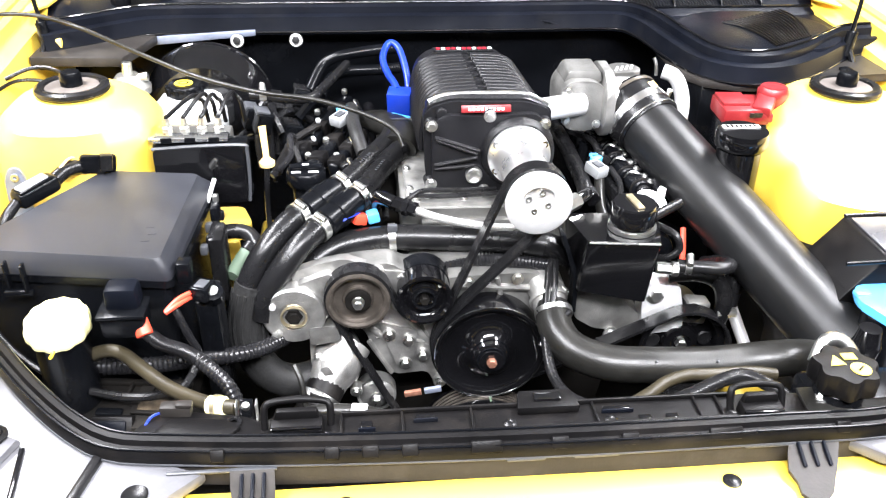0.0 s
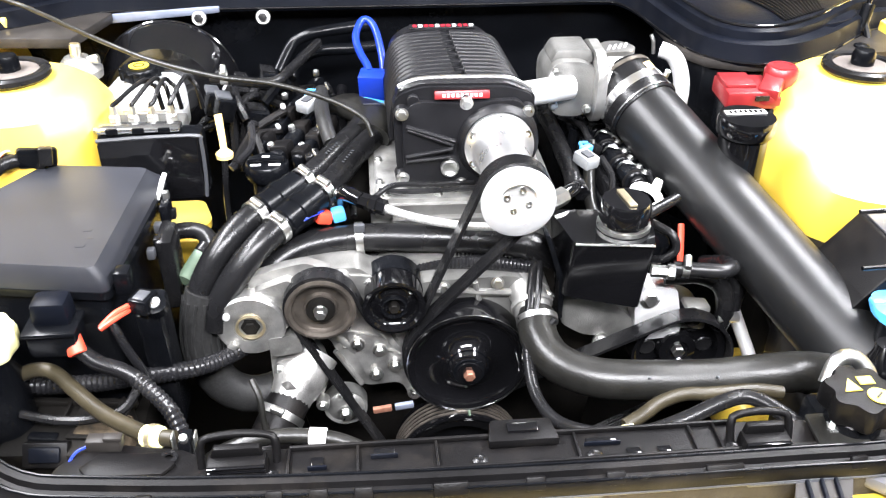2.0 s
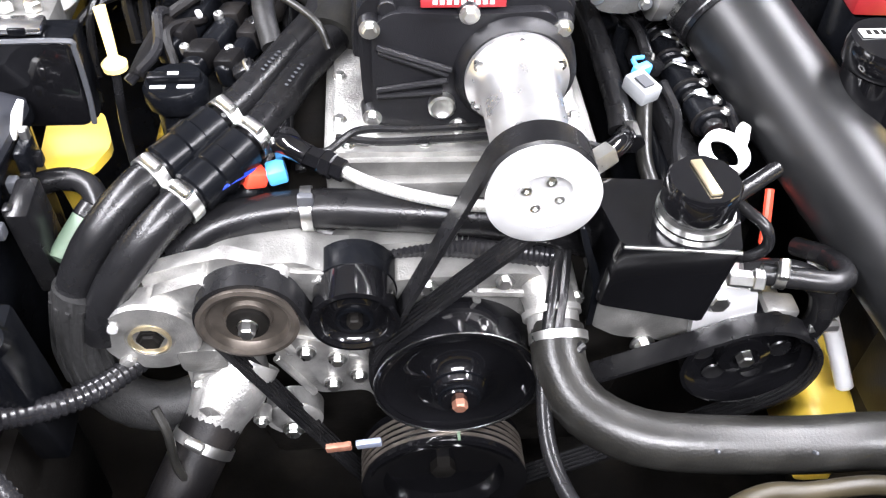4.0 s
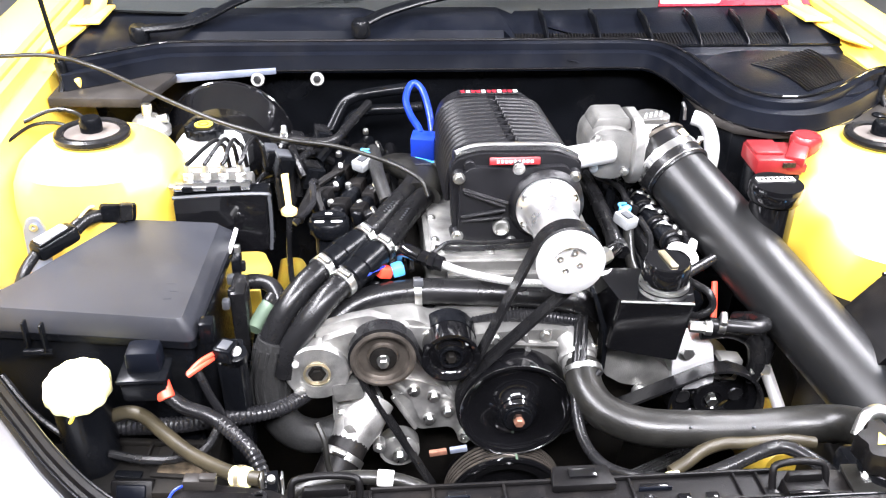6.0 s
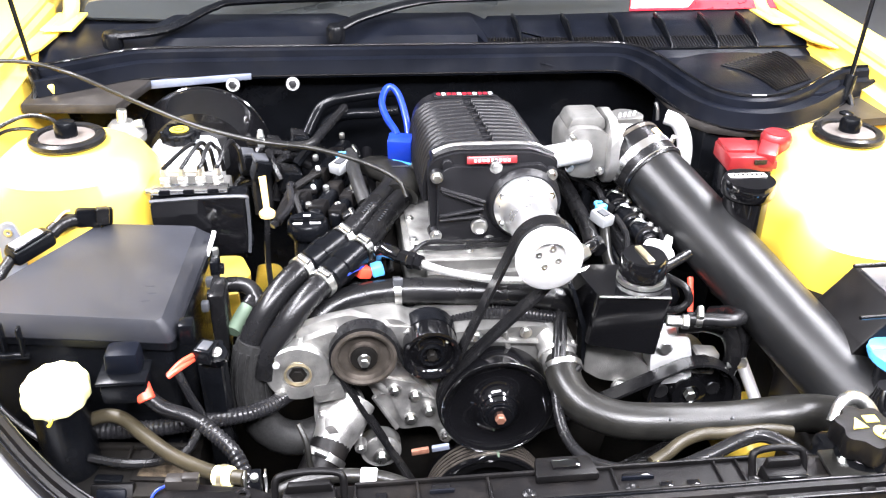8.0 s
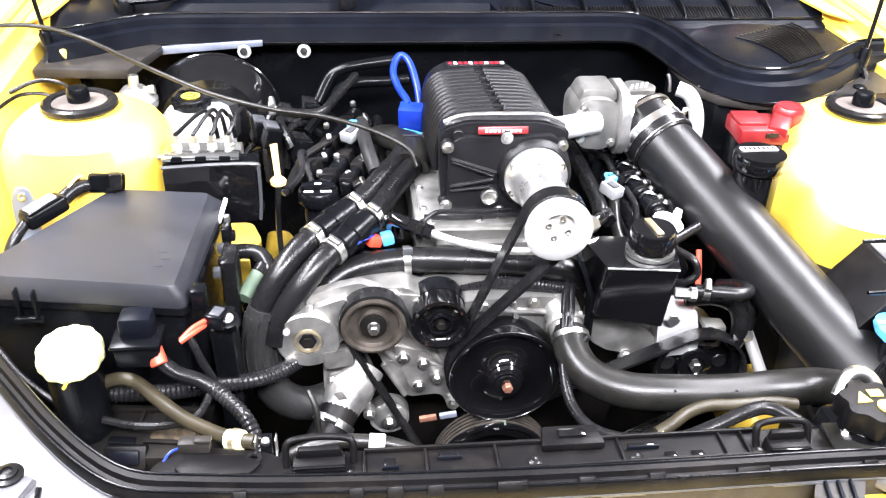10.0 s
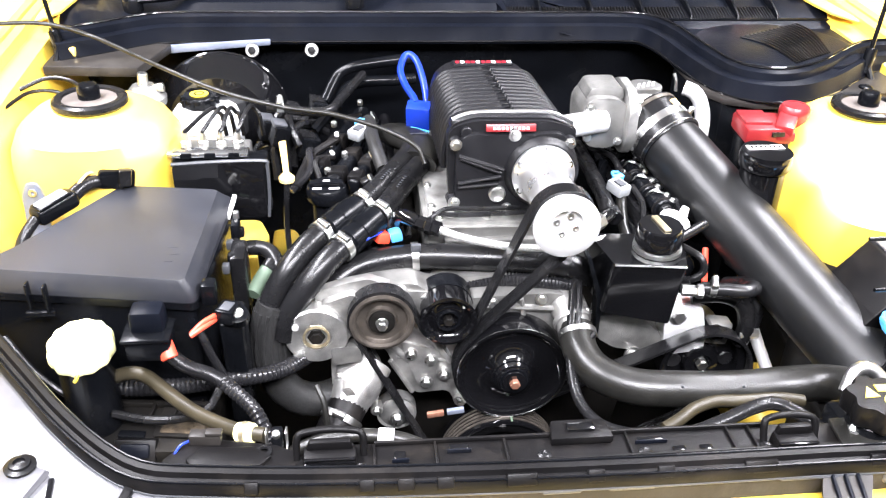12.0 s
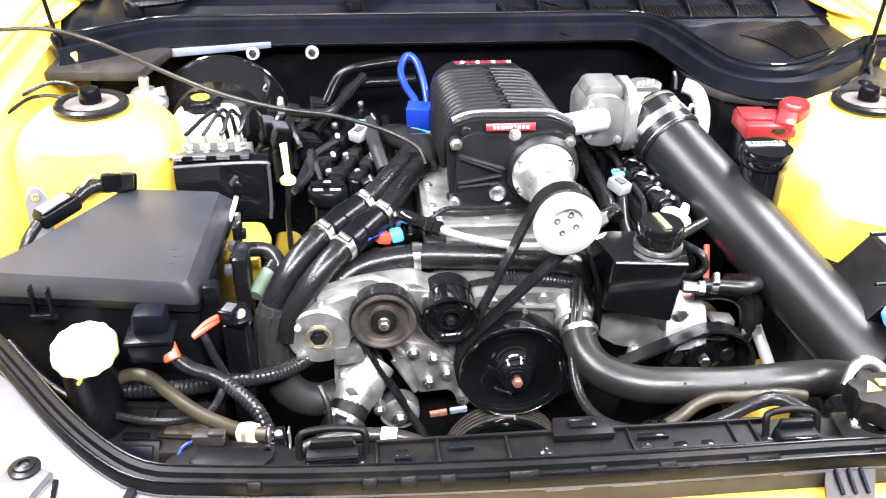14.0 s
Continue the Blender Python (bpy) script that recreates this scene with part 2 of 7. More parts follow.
def prism(poly, lo, hi, axis="z", bevel=0.003, bm=None, seg=2):
    """A plate of the given outline between two places on an axis."""
    bm = bm or bmesh.new()
    def at(a, b, h):
        return {"z": (a, b, h), "y": (a, h, b), "x": (h, a, b)}[axis]
    low = [bm.verts.new(at(a, b, lo)) for a, b in poly]
    top = [bm.verts.new(at(a, b, hi)) for a, b in poly]
    fs = [bm.faces.new(low), bm.faces.new(top)]
    n = len(poly)
    for i in range(n):
        fs.append(bm.faces.new((low[i], low[(i + 1) % n], top[(i + 1) % n], top[i])))
    if bevel:
        es = list({e for f in fs for e in f.edges})
        bmesh.ops.bevel(bm, geom=es, offset=bevel, segments=seg, affect="EDGES", profile=0.5, clamp_overlap=True)
    return bm


def loft(sections, bm=None, closed=True, cap=True):
    """Joins rows of points, all of one length, into a skin."""
    bm = bm or bmesh.new()
    rows = [[bm.verts.new(p) for p in s] for s in sections]
    n = len(rows[0])
    for a, b in zip(rows, rows[1:]):
        for i in range(n if closed else n - 1):
            j = (i + 1) % n
            bm.faces.new((a[i], a[j], b[j], b[i]))
    if cap and closed:
        bm.faces.new(rows[0])
        bm.faces.new(rows[-1])
    return bm


def solid(bm, thick):
    """Gives a sheet its thickness."""
    bmesh.ops.recalc_face_normals(bm, faces=bm.faces)
    bmesh.ops.solidify(bm, geom=list(bm.faces), thickness=thick)
    return bm


def ring(c, axis, r, w, h, seg=32, bm=None):
    """A band of radius r, width h along the axis and wall w."""
    return lathe([(r - w, -h / 2), (r, -h / 2), (r, h / 2), (r - w, h / 2), (r - w, -h / 2)], c, axis, seg, bm)


def hexbolt(p, axis, r, parent, material=None, washer=True, name="bolt", h=None):
    bm = bmesh.new()
    a = Vector(axis).normalized()
    h = h or r * 1.1
    if washer:
        lathe([(0, 0), (r * 1.45, 0), (r * 1.45, r * 0.25), (0, r * 0.25)], p, a, 16, bm)
    lathe([(0, r * 0.25), (r, r * 0.25), (r, h - r * 0.15), (r * 0.86, h), (0, h)], p, a, 6, bm)
    return part(name, bm, material or STEEL, parent)


def shift(obs, dx, dy, dz):
    """Moves whole things, parts and all."""
    for o in obs:
        o.location += Vector((dx, dy, dz))


WASHER = mat("dull_grey_washer", (0.12, 0.105, 0.095), 0.45, metal=0.3, var=0.3, scale=40, bump=0.2, spec=0.3)

# ---- the workshop ----
structure("ground", box((0, 1, -0.05), (14, 14, 0.1), 0), CONCRETE, "grey painted workshop floor under the car", "floor")
# Added walls close the space; kept dark grey to limit bounced light.
structure("wall_north", box((0, 8.05, 1.5), (14.4, 0.1, 3.0), 0), WALLPAINT, "plain dark grey workshop wall behind the car", "wall")
structure("wall_south", box((0, -6.05, 1.5), (14.4, 0.1, 3.0), 0), WALLPAINT, "plain dark grey workshop wall in front of the car", "wall")
structure("wall_west", box((-7.05, 1, 1.5), (0.1, 14, 3.0), 0), WALLPAINT, "plain dark grey workshop side wall", "wall")
structure("wall_east", box((7.05, 1, 1.5), (0.1, 14, 3.0), 0), WALLPAINT, "plain dark grey workshop side wall", "wall")
structure("ceiling", box((0, 1, 3.05), (14, 14, 0.1), 0), CEILINGPAINT, "plain white workshop ceiling", "ceiling")


# ---- the car's body round the engine bay ----
def oval(cx, cy, z, rx, ry, n=40, power=2.4):
    out = []
    for i in range(n):
        t = 2 * math.pi * i / n
        c, s = math.cos(t), math.sin(t)
        out.append((cx + math.copysign(abs(c) ** (2 / power), c) * rx, cy + math.copysign(abs(s) ** (2 / power), s) * ry, z))
    return out


def strut_tower(side, cx, cy, wide, top):
    if side < 0:
        rows = [(0.40, 0.12, 0.13, 0.02), (0.62, 0.125, 0.135, 0.02), (0.74, 0.132, 0.138, 0.02), (0.80, 0.131, 0.132, 0.018), (0.84, 0.123, 0.124, 0.012)]
    else:
        rows = [(0.40, 0.10, 0.17, 0.0), (0.62, 0.12, 0.18, -0.01), (0.74, 0.142, 0.20, -0.03), (0.80, 0.140, 0.195, -0.04), (0.84, 0.128, 0.165, -0.03)]
    rows += [(0.868, 0.108, 0.112, 0.002), (0.885, 0.088, 0.092, 0), (0.894, 0.070, 0.072, 0), (0.897, 0.03, 0.03, 0)]
    bm = loft([oval(cx - side * (wide - 1) * 0.05, cy + dy, z + top - 0.897, rx * wide, ry) for z, rx, ry, dy in rows])
    t = structure("strut_tower_" + ("right" if side > 0 else "left"), bm, YELLOW, "glossy yellow painted suspension strut tower", "strut tower")
    m = thing("strut_mount", (cx, cy, top), "round black rubber strut mount with a grey washer and cap", "strut mount", "strut mounts")
    c = (cx, cy, top)
    part("rubber_ring", lathe([(0.030, 0), (0.052, 0), (0.056, 0.004), (0.055, 0.010), (0.050, 0.013), (0.042, 0.012), (0.040, 0.006), (0.030, 0.006), (0.030, 0)], c, (0, 0, 1), 40), RUBBER, m)
    part("washer", lathe([(0, 0.005), (0.041, 0.005), (0.040, 0.009), (0.020, 0.011), (0, 0.011)], c, (0, 0, 1), 32), WASHER, m, "dull grey steel washer")
    part("cap", lathe([(0, 0.008), (0.0165, 0.008), (0.0165, 0.026), (0.0135, 0.032), (0, 0.033)], c, (0, 0, 1), 20), SATIN, m, "black rubber cap")
    return t


strut_tower(-1, -0.607, 1.150, 1.0, 0.897)
strut_tower(1, 0.616, 1.100, 1.06, 0.893)

for side, nm in ((-1, "left"), (1, "right")):
    x0 = 0.735 * side + (0.012 if side > 0 else 0)
    # inner wing wall and gutter
    bm = loft([[(x0 - side * 0.05, y, 0.35), (x0 - side * 0.03, y, 0.75), (x0, y, 0.865), (x0 + side * 0.008, y, 0.90 + dz), (x0 + side * 0.02, y, 0.904 + dz),
                (x0 + side * 0.034, y, 0.912 + dz), (x0 + side * 0.036, y, 0.93 + dz), (x0 + side * 0.046, y, 0.936 + dz)]
               for y, dz in ((0.62, -0.09), (0.8, -0.055), (1.0, -0.025), (1.2, -0.005), (1.45, 0.012), (1.75, 0.03))], closed=False)
    structure("inner_wing_" + nm, solid(bm, 0.002), YELLOW, "yellow painted inner wing with a stepped gutter flange", "inner wing")
    xf = x0 + side * 0.05
    bm = loft([[(xf + side * u, y, 0.938 + dz - drop) for u, drop in ((0, 0.03), (0.001, 0.0), (0.008, -0.006), (0.05, -0.004), (0.11, 0.012), (0.16, 0.05), (0.18, 0.11), (0.19, 0.3))]
               for y, dz in ((0.55, -0.10), (0.8, -0.055), (1.0, -0.025), (1.2, -0.005), (1.45, 0.012), (1.75, 0.03), (2.1, 0.05), (2.6, 0.07))], closed=False)
    w = thing("front_fender", (xf, 1.2, 0.6), "glossy yellow painted front fender of the car", "fender", "front fenders")
    part("panel", solid(bm, 0.003), YELLOW, w)
    # slotted bracket and hinge at the back of the gutter
    part("bracket", prism([(x0 + side * 0.0, 1.50), (x0 + side * 0.03, 1.44), (x0 + side * 0.045, 1.56), (x0 + side * 0.03, 1.70), (x0 - side * 0.01, 1.66)], 0.935, 0.941, bevel=0.002), YELLOW, w)
    h = thing("hinge", (x0, 1.72, 0.93), "yellow painted steel bonnet hinge arm", "bonnet hinge", "bonnet hinges")
    part("arm", tube([(x0 + side * 0.0, 1.62, 0.945), (x0 - side * 0.004, 1.72, 0.955), (x0 + side * 0.01, 1.80, 1.02), (x0 + side * 0.0, 1.86, 1.12), (x0 - side * 0.01, 1.93, 1.25)], 0.016, flat=0.45, seg=10), YELLOW, h)
    part("plate", box((x0 - side * 0.005, 1.66, 0.948), (0.06, 0.13, 0.006), 0.002), YELLOW, h)

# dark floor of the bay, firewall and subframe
structure("undertray", box((0, 0.95, 0.22), (1.5, 1.25, 0.02), 0.0), GRIMESHADE, "dark undertray below the engine")
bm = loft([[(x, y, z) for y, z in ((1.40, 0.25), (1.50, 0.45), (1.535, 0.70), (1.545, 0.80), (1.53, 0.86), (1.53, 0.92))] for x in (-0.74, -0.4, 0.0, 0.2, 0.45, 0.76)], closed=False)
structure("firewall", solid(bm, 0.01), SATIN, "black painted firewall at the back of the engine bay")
structure("radiator_panel", box((0, 0.575, 0.43), (1.05, 0.05, 0.44), 0.008), GRIMESHADE, "dark radiator behind the front panel", "radiator")

# ---- cowl: moulded lip that follows the bay's rear edge ----
LIP = [(-0.73, 1.405), (-0.67, 1.44), (-0.60, 1.490), (-0.54, 1.512), (-0.35, 1.515), (-0.12, 1.515), (0.12, 1.515), (0.32, 1.515), (0.375, 1.495),
       (0.402, 1.43), (0.415, 1.32), (0.432, 1.225), (0.47, 1.185), (0.53, 1.185), (0.60, 1.225), (0.66, 1.275), (0.725, 1.325), (0.78, 1.335)]


def swept(path, prof, z0=0.0):
    pts = spline([(x, y, 0) for x, y in path], 0.018)
    rows = []
    for i, p in enumerate(pts):
        d = (pts[min(i + 1, len(pts) - 1)] - pts[max(i - 1, 0)]).normalized()
        n = Vector((d.y, -d.x, 0))
        rows.append([tuple(p + n * a + Vector((0, 0, z0 + z))) for a, z in prof])
    return loft(rows)


cowl = thing("cowl_panel", (0, 1.5, 0.9), "black moulded plastic cowl panel below the windscreen", "cowl panel")
part("sealing_lip", swept(LIP, [(-0.012, 0.0), (-0.012, 0.016), (-0.004, 0.022), (0.004, 0.016), (0.006, 0.004), (0.016, 0.001), (0.022, 0.006), (0.029, 0.004),
                               (0.031, -0.006), (0.036, -0.024), (0.034, -0.028), (0.026, -0.026), (0.0, -0.02)], 0.912), PLASTIC, cowl, "black rubber-edged sealing lip")
# Gloss beads added so that the lip shows two thin lines of light.
for a, z in ((-0.004, 0.9345), (0.0345, 0.889)):
    part("lip_bead", swept(LIP, [(a + 0.0026 * math.cos(t), z + 0.0026 * math.sin(t)) for t in np.linspace(0, 5.5, 8)]), GLOSS, cowl, "glossy bead added to the lip to catch a light line")
# deck between the lip and the glass
deck = []
for x in np.linspace(-0.76, 0.80, 40):
    front = 1.50
    for (ax, ay), (bx, by) in zip(LIP, LIP[1:]):
        if ax <= x <= bx:
            front = ay + (by - ay) * (x - ax) / (bx - ax)
    rise = 0.0
    for c, hw in ((-0.36, 0.20), (-0.03, 0.14)):
        u = abs(x - c) / hw
        if u < 1:
            rise = max(rise, min(1, (1 - u) * 5) * 0.022)
    if x < 0.12:
        deck.append([(x, front + 0.006, 0.914), (x, front + 0.03, 0.912), (x, front + 0.05, 0.918 + rise), (x, front + 0.10, 0.930 + rise), (x, 1.68, 0.938 + rise * 0.8), (x, 1.72, 0.928), (x, 1.80, 0.95)])
    else:
        y1 = max(front + 0.12, 1.50) if x > 0.40 else 1.525
        deck.append([(x, front + 0.006, 0.914), (x, front + 0.03, 0.910), (x, min(front + 0.06, y1 - 0.01), 0.906), (x, y1 - 0.004, 0.908), (x, y1, 0.912), (x, 1.645, 0.945), (x, 1.75, 0.950)])
part("deck", solid(loft(deck, closed=False), 0.004), PLASTIC, cowl)
# air inlet: slatted compartments
DIVIDERS = (0.060, 0.166, 0.271, 0.375, 0.473, 0.571, 0.655)
slat_mesh = finish(prism([(1.530, 0.916), (1.573, 0.928), (1.573, 0.932), (1.530, 0.920)], -0.0011, 0.0011, "x", 0), "slat", TRIM)
for xa, xb in zip(DIVIDERS, DIVIDERS[1:]):
    part("divider", prism([(1.52, 0.906), (1.655, 0.942), (1.655, 0.960), (1.60, 0.957), (1.53, 0.926)], xb - 0.0025, xb + 0.0025, "x", 0.0015), SATIN, cowl)
    part("inlet_frame", prism([(1.528, 0.912), (1.575, 0.925), (1.575, 0.929), (1.528, 0.9165)], xa + 0.004, xb - 0.004, "x", 0.001), TRIM, cowl)
    for x in np.arange(xa + 0.009, xb - 0.006, 0.0062):
        s = new("slat", slat_mesh)
        s.parent = cowl
        s.location = Vector((x, 0, 0)) - Vector((0, 1.5, 0.9))
# curved louvres of the filter cover
louvre = thing("filter_cover", (0.58, 1.35, 0.91), "black plastic cabin filter cover with curved louvres", "filter cover")
part("cover_plate", loft([oval(0.575, 1.36, z, rx, ry, 32, 2.2) for z, rx, ry in ((0.905, 0.150, 0.135), (0.919, 0.145, 0.13), (0.922, 0.135, 0.12), (0.9215, 0.03, 0.03))]), PLASTIC, louvre)
for k in range(15):
    u = k / 14
    p, q = Vector((0.520 + 0.150 * u, 1.395 + 0.085 * u, 0.9235)), Vector((0.560 + 0.088 * u, 1.245 + 0.055 * u, 0.9235))
    part("louvre_bar", tube([p, p.lerp(q, 0.33) + Vector((0.014, 0.016, 0)), p.lerp(q, 0.68) + Vector((0.012, 0.013, 0)), q], 0.0019, 6, step=0.012), TRIM, louvre)
# corner plates, their pale top reflection put into the plastic's colour
cl = thing("corner_plate", (-0.63, 1.39, 0.89), "flat dark plastic corner plate beside the firewall", "corner plate", "corner plates")
part("plate", prism([(-0.735, 1.345), (-0.575, 1.335), (-0.54, 1.47), (-0.66, 1.48), (-0.735, 1.43)], 0.872, 0.890, bevel=0.004), FADEDSHEEN, cl)
cr = thing("corner_plate", (0.52, 1.19, 0.88), "flat black plastic corner plate with push clips", "corner plate", "corner plates")
part("plate", prism([(0.385, 1.43), (0.385, 1.22), (0.41, 1.175), (0.46, 1.152), (0.535, 1.150), (0.575, 1.175), (0.66, 1.19), (0.76, 1.19), (0.77, 1.32), (0.60, 1.30)], 0.874, 0.888, bevel=0.005), FADEDSHEEN, cr)
for x, y in ((0.50, 1.165), (0.60, 1.195), (0.68, 1.215)):
    part("push_clip", lathe([(0, 0.888), (0.012, 0.888), (0.012, 0.8905), (0.006, 0.893), (0, 0.893)], (x, y, 0), (0, 0, 1), 16), SATIN, cr)
part("side_wall", prism([(0.385, 1.36), (0.387, 1.23), (0.412, 1.185), (0.46, 1.162), (0.54, 1.162), (0.54, 1.175), (0.47, 1.175), (0.42, 1.195), (0.40, 1.235), (0.40, 1.36)], 0.60, 0.874, bevel=0.002), SATIN, cr)
# blue-grey stiffener and studs under the cowl
st = thing("firewall_brace", (-0.46, 1.47, 0.88), "blue-grey steel brace bolted below the cowl", "brace")
part("strip", prism([(-0.555, 0.868), (-0.36, 0.884), (-0.36, 0.895), (-0.545, 0.885)], 1.474, 1.482, "y", 0.002), BLUEGREY, st)
for x, z in ((-0.392, 0.882), (-0.283, 0.882)):
    n = thing("flange_nut", (x, 1.452, z), "silver flange nut with a star washer on the firewall", "nut", "firewall nuts")
    part("washer", lathe([(0, 0), (0.013, 0), (0.012, 0.004), (0, 0.004)], (x, 1.452, z), (0, -1, 0.3), 20), STEEL, n)
    part("nut", lathe([(0, 0.004), (0.0075, 0.004), (0.0075, 0.011), (0, 0.012)], (x, 1.452, z), (0, -1, 0.3), 6), RUBBER, n)

# ---- windscreen and wipers ----
bm = loft([[(x, y - 0.06 * (x / 0.75) ** 2 * -1, z) for y, z in ((1.67, 0.941), (1.78, 0.993), (2.10, 1.15), (2.45, 1.33))] for x in np.linspace(-0.74, 0.74, 13)], closed=False)
structure("windscreen", solid(bm, 0.005), GLASS, "dark reflecting windscreen glass", "windscreen")
stk = thing("windscreen_sticker", (0.47, 1.80, 1.0), "red and white sticker along the foot of the windscreen", "sticker")
part("sheet", prism([(0.32, -0.035), (0.66, -0.03), (0.66, 0.03), (0.34, 0.03)], 0, 0.0015, bevel=0), REDLABEL, stk)
part("strip", prism([(0.325, -0.028), (0.455, -0.026), (0.50, 0.028), (0.345, 0.028)], 0.002, 0.003, bevel=0), WHITE, stk, "white strip")
for i in range(6):
    part("print_bar", prism([(0.50 + i * 0.02, 0.004), (0.513 + i * 0.02, 0.004), (0.513 + i * 0.02, 0.018), (0.50 + i * 0.02, 0.018)], 0.002, 0.003, bevel=0), WHITE, stk)
for ch in stk.children:
    ch.data.transform(Matrix.Translation(stk.location))
    ch.data.transform(pose(0.115, 1.737, 0.964, 25.3, 0, 0))
    ch.data.transform(Matrix.Translation(-stk.location))


def wiper(pts, blade, name="wiper_arm"):
    w = thing(name, pts[0], "black steel wiper arm lying on the windscreen's foot", "wiper", "wipers")
    part("arm", tube(pts, 0.015, 12, r2=0.009, flat=0.55), SATIN, w)
    part("pivot", lathe([(0, -0.02), (0.019, -0.02), (0.019, 0.002), (0.014, 0.009), (0, 0.010)], pts[0], (0, -0.1, 1), 20), SATIN, w)
    part("blade", tube(blade, 0.006, 8), RUBBER, w, "black rubber wiper blade")
    mid = Vector(blade[0]).lerp(Vector(blade[-1]), 0.3)
    part("clip", box(mid + Vector((0, 0, 0.008)), (0.03, 0.014, 0.014), 0.003), STEEL, w)
    return w


wiper([(-0.62, 1.56, 0.945), (-0.52, 1.57, 0.955), (-0.44, 1.63, 0.98), (-0.38, 1.66, 0.985), (-0.10, 1.69, 0.985)], [(-0.40, 1.70, 0.975), (-0.1, 1.74, 0.98), (0.15, 1.73, 0.98)])
wiper([(-0.20, 1.555, 0.955), (-0.14, 1.60, 0.97), (-0.02, 1.655, 0.985), (0.12, 1.66, 0.99), (0.40, 1.655, 1.0)], [(0.05, 1.69, 0.99), (0.3, 1.70, 0.995), (0.62, 1.72, 1.0)])

# ---- front panel ----
FRONT = [(-0.75, 0.87), (-0.67, 0.775), (-0.599, 0.687), (-0.538, 0.612), (-0.48, 0.552), (-0.433, 0.520), (-0.375, 0.510), (-0.262, 0.500), (-0.099, 0.493), (0.088, 0.490), (0.272, 0.491), (0.377, 0.492), (0.46, 0.51), (0.60, 0.57), (0.72, 0.67)]
fp = thing("slam_cover", (0, 0.48, 0.72), "black plastic slam panel cover across the car's nose", "slam panel")
part("seal_rail", swept(FRONT, [(-0.010, -0.01), (-0.010, 0.008), (-0.006, 0.012), (0.0, 0.010), (0.002, 0.004), (0.006, 0.003), (0.010, 0.006), (0.013, 0.002), (0.013, -0.012)], 0.745), TRIM, fp, "black rubber seal along the panel's edge")
part("shroud", swept(FRONT, [(0.004, -0.010), (0.009, -0.0125), (0.0105, -0.020), (0.0095, -0.040), (0.005, -0.044), (0.0, -0.03)], 0.745), FADEDSHEEN, fp, "black plastic skirt with the bumper's reflection in its colour")
# Thin beads added for the rail's highlight lines, the lowest in pale grey.
for a, z, m in ((0.0125, 0.7345, GREY), (0.0105, 0.7515, SATIN), (-0.007, 0.7575, SATIN)):
    part("rail_highlight", swept(FRONT, [(a + 0.0016 * math.cos(t), z + 0.0016 * math.sin(t)) for t in np.linspace(0, 5.4, 7)]), m, fp, "thin bead added as a highlight line along the rail")
part("tray", prism([(-0.295, 0.512), (0.45, 0.504), (0.45, 0.545), (0.25, 0.552), (-0.235, 0.556), (-0.26, 0.548), (-0.282, 0.532)], 0.725, 0.741, bevel=0.004), TRIM, fp)
for x, w in ((-0.323, 0.014), (-0.209, 0.015), (-0.170, 0.017), (-0.130, 0.017), (-0.052, 0.032), (0.025, 0.018), (0.099, 0.018), (0.202, 0.036), (0.331, 0.016)):
    y = 0.4925 + 0.06 * max(0.0, -x - 0.05) ** 1.6
    part("clip_tab", box((x, y - 0.0105, 0.7500), (w, 0.006, 0.013), 0.0018, rot=(-32, 0, 0)), TRIM, fp)
# Pale grey strips stand in for reflections on the ledge.
for x0, x1 in ((-0.375, -0.265), (-0.03, 0.01), (0.04, 0.088), (0.225, 0.30)):
    y = 0.4925 + 0.06 * max(0.0, -(x0 + x1) / 2 - 0.05) ** 1.6
    part("ledge_reflection", box(((x0 + x1) / 2, y - 0.0135, 0.7325), (x1 - x0, 0.005, 0.003), 0.0012), GREY, fp, "pale strip standing in for a reflection on the ledge")
for x, w, dx in ((-0.288, 0.044, 0.002), (0.296, 0.056, -0.010)):
    part("flap", loft([[(x + dx * k - w / 2 * n, y, z), (x + dx * k + w / 2 * n, y, z), (x + dx * k + w / 2 * n, y, z + 0.004), (x + dx * k - w / 2 * n, y, z + 0.004)]
                       for k, y, z, n in ((-0.6, 0.482, 0.732, 1.0), (0, 0.468, 0.724, 1.0), (0.6, 0.452, 0.718, 0.95), (0.9, 0.437, 0.7155, 0.72), (1.3, 0.424, 0.7135, 0.62), (1.5, 0.414, 0.7125, 0.30))]), FADEDSHEEN, fp, "dull grey plastic flap over the bumper edge")
    for k in range(3):
        part("rib", box((x - w / 4 + k * w / 4, 0.466, 0.7285), (0.004, 0.028, 0.006), 0.0015, rot=(25, 0, 0)), PLASTIC, fp)
# moulded details of the tray
for x, y, sx, sy in ((0.128, 0.520, 0.014, 0.010), (0.158, 0.520, 0.014, 0.010), (-0.173, 0.532, 0.012, 0.012), (-0.11, 0.540, 0.02, 0.008), (0.10, 0.538, 0.03, 0.006)):
    part("moulded_slot", box((x, y, 0.7415), (sx, sy, 0.004), 0.001), GLOSS, fp)
    part("slot_edge", box((x, y - sy / 2 - 0.002, 0.743), (sx + 0.006, 0.0025, 0.006), 0.001), PLASTIC, fp)
for x in (-0.20, -0.135, -0.06, 0.075, 0.19, 0.215):
    part("tray_rib", box((x, 0.530, 0.743), (0.003, 0.040, 0.004), 0.001), TRIM, fp)
part("tray_ridge", box((0.06, 0.5135, 0.743), (0.66, 0.004, 0.007), 0.0015), TRIM, fp)
part("tray_back_edge", box((0.02, 0.5505, 0.7435), (0.44, 0.004, 0.006), 0.0015), TRIM, fp)
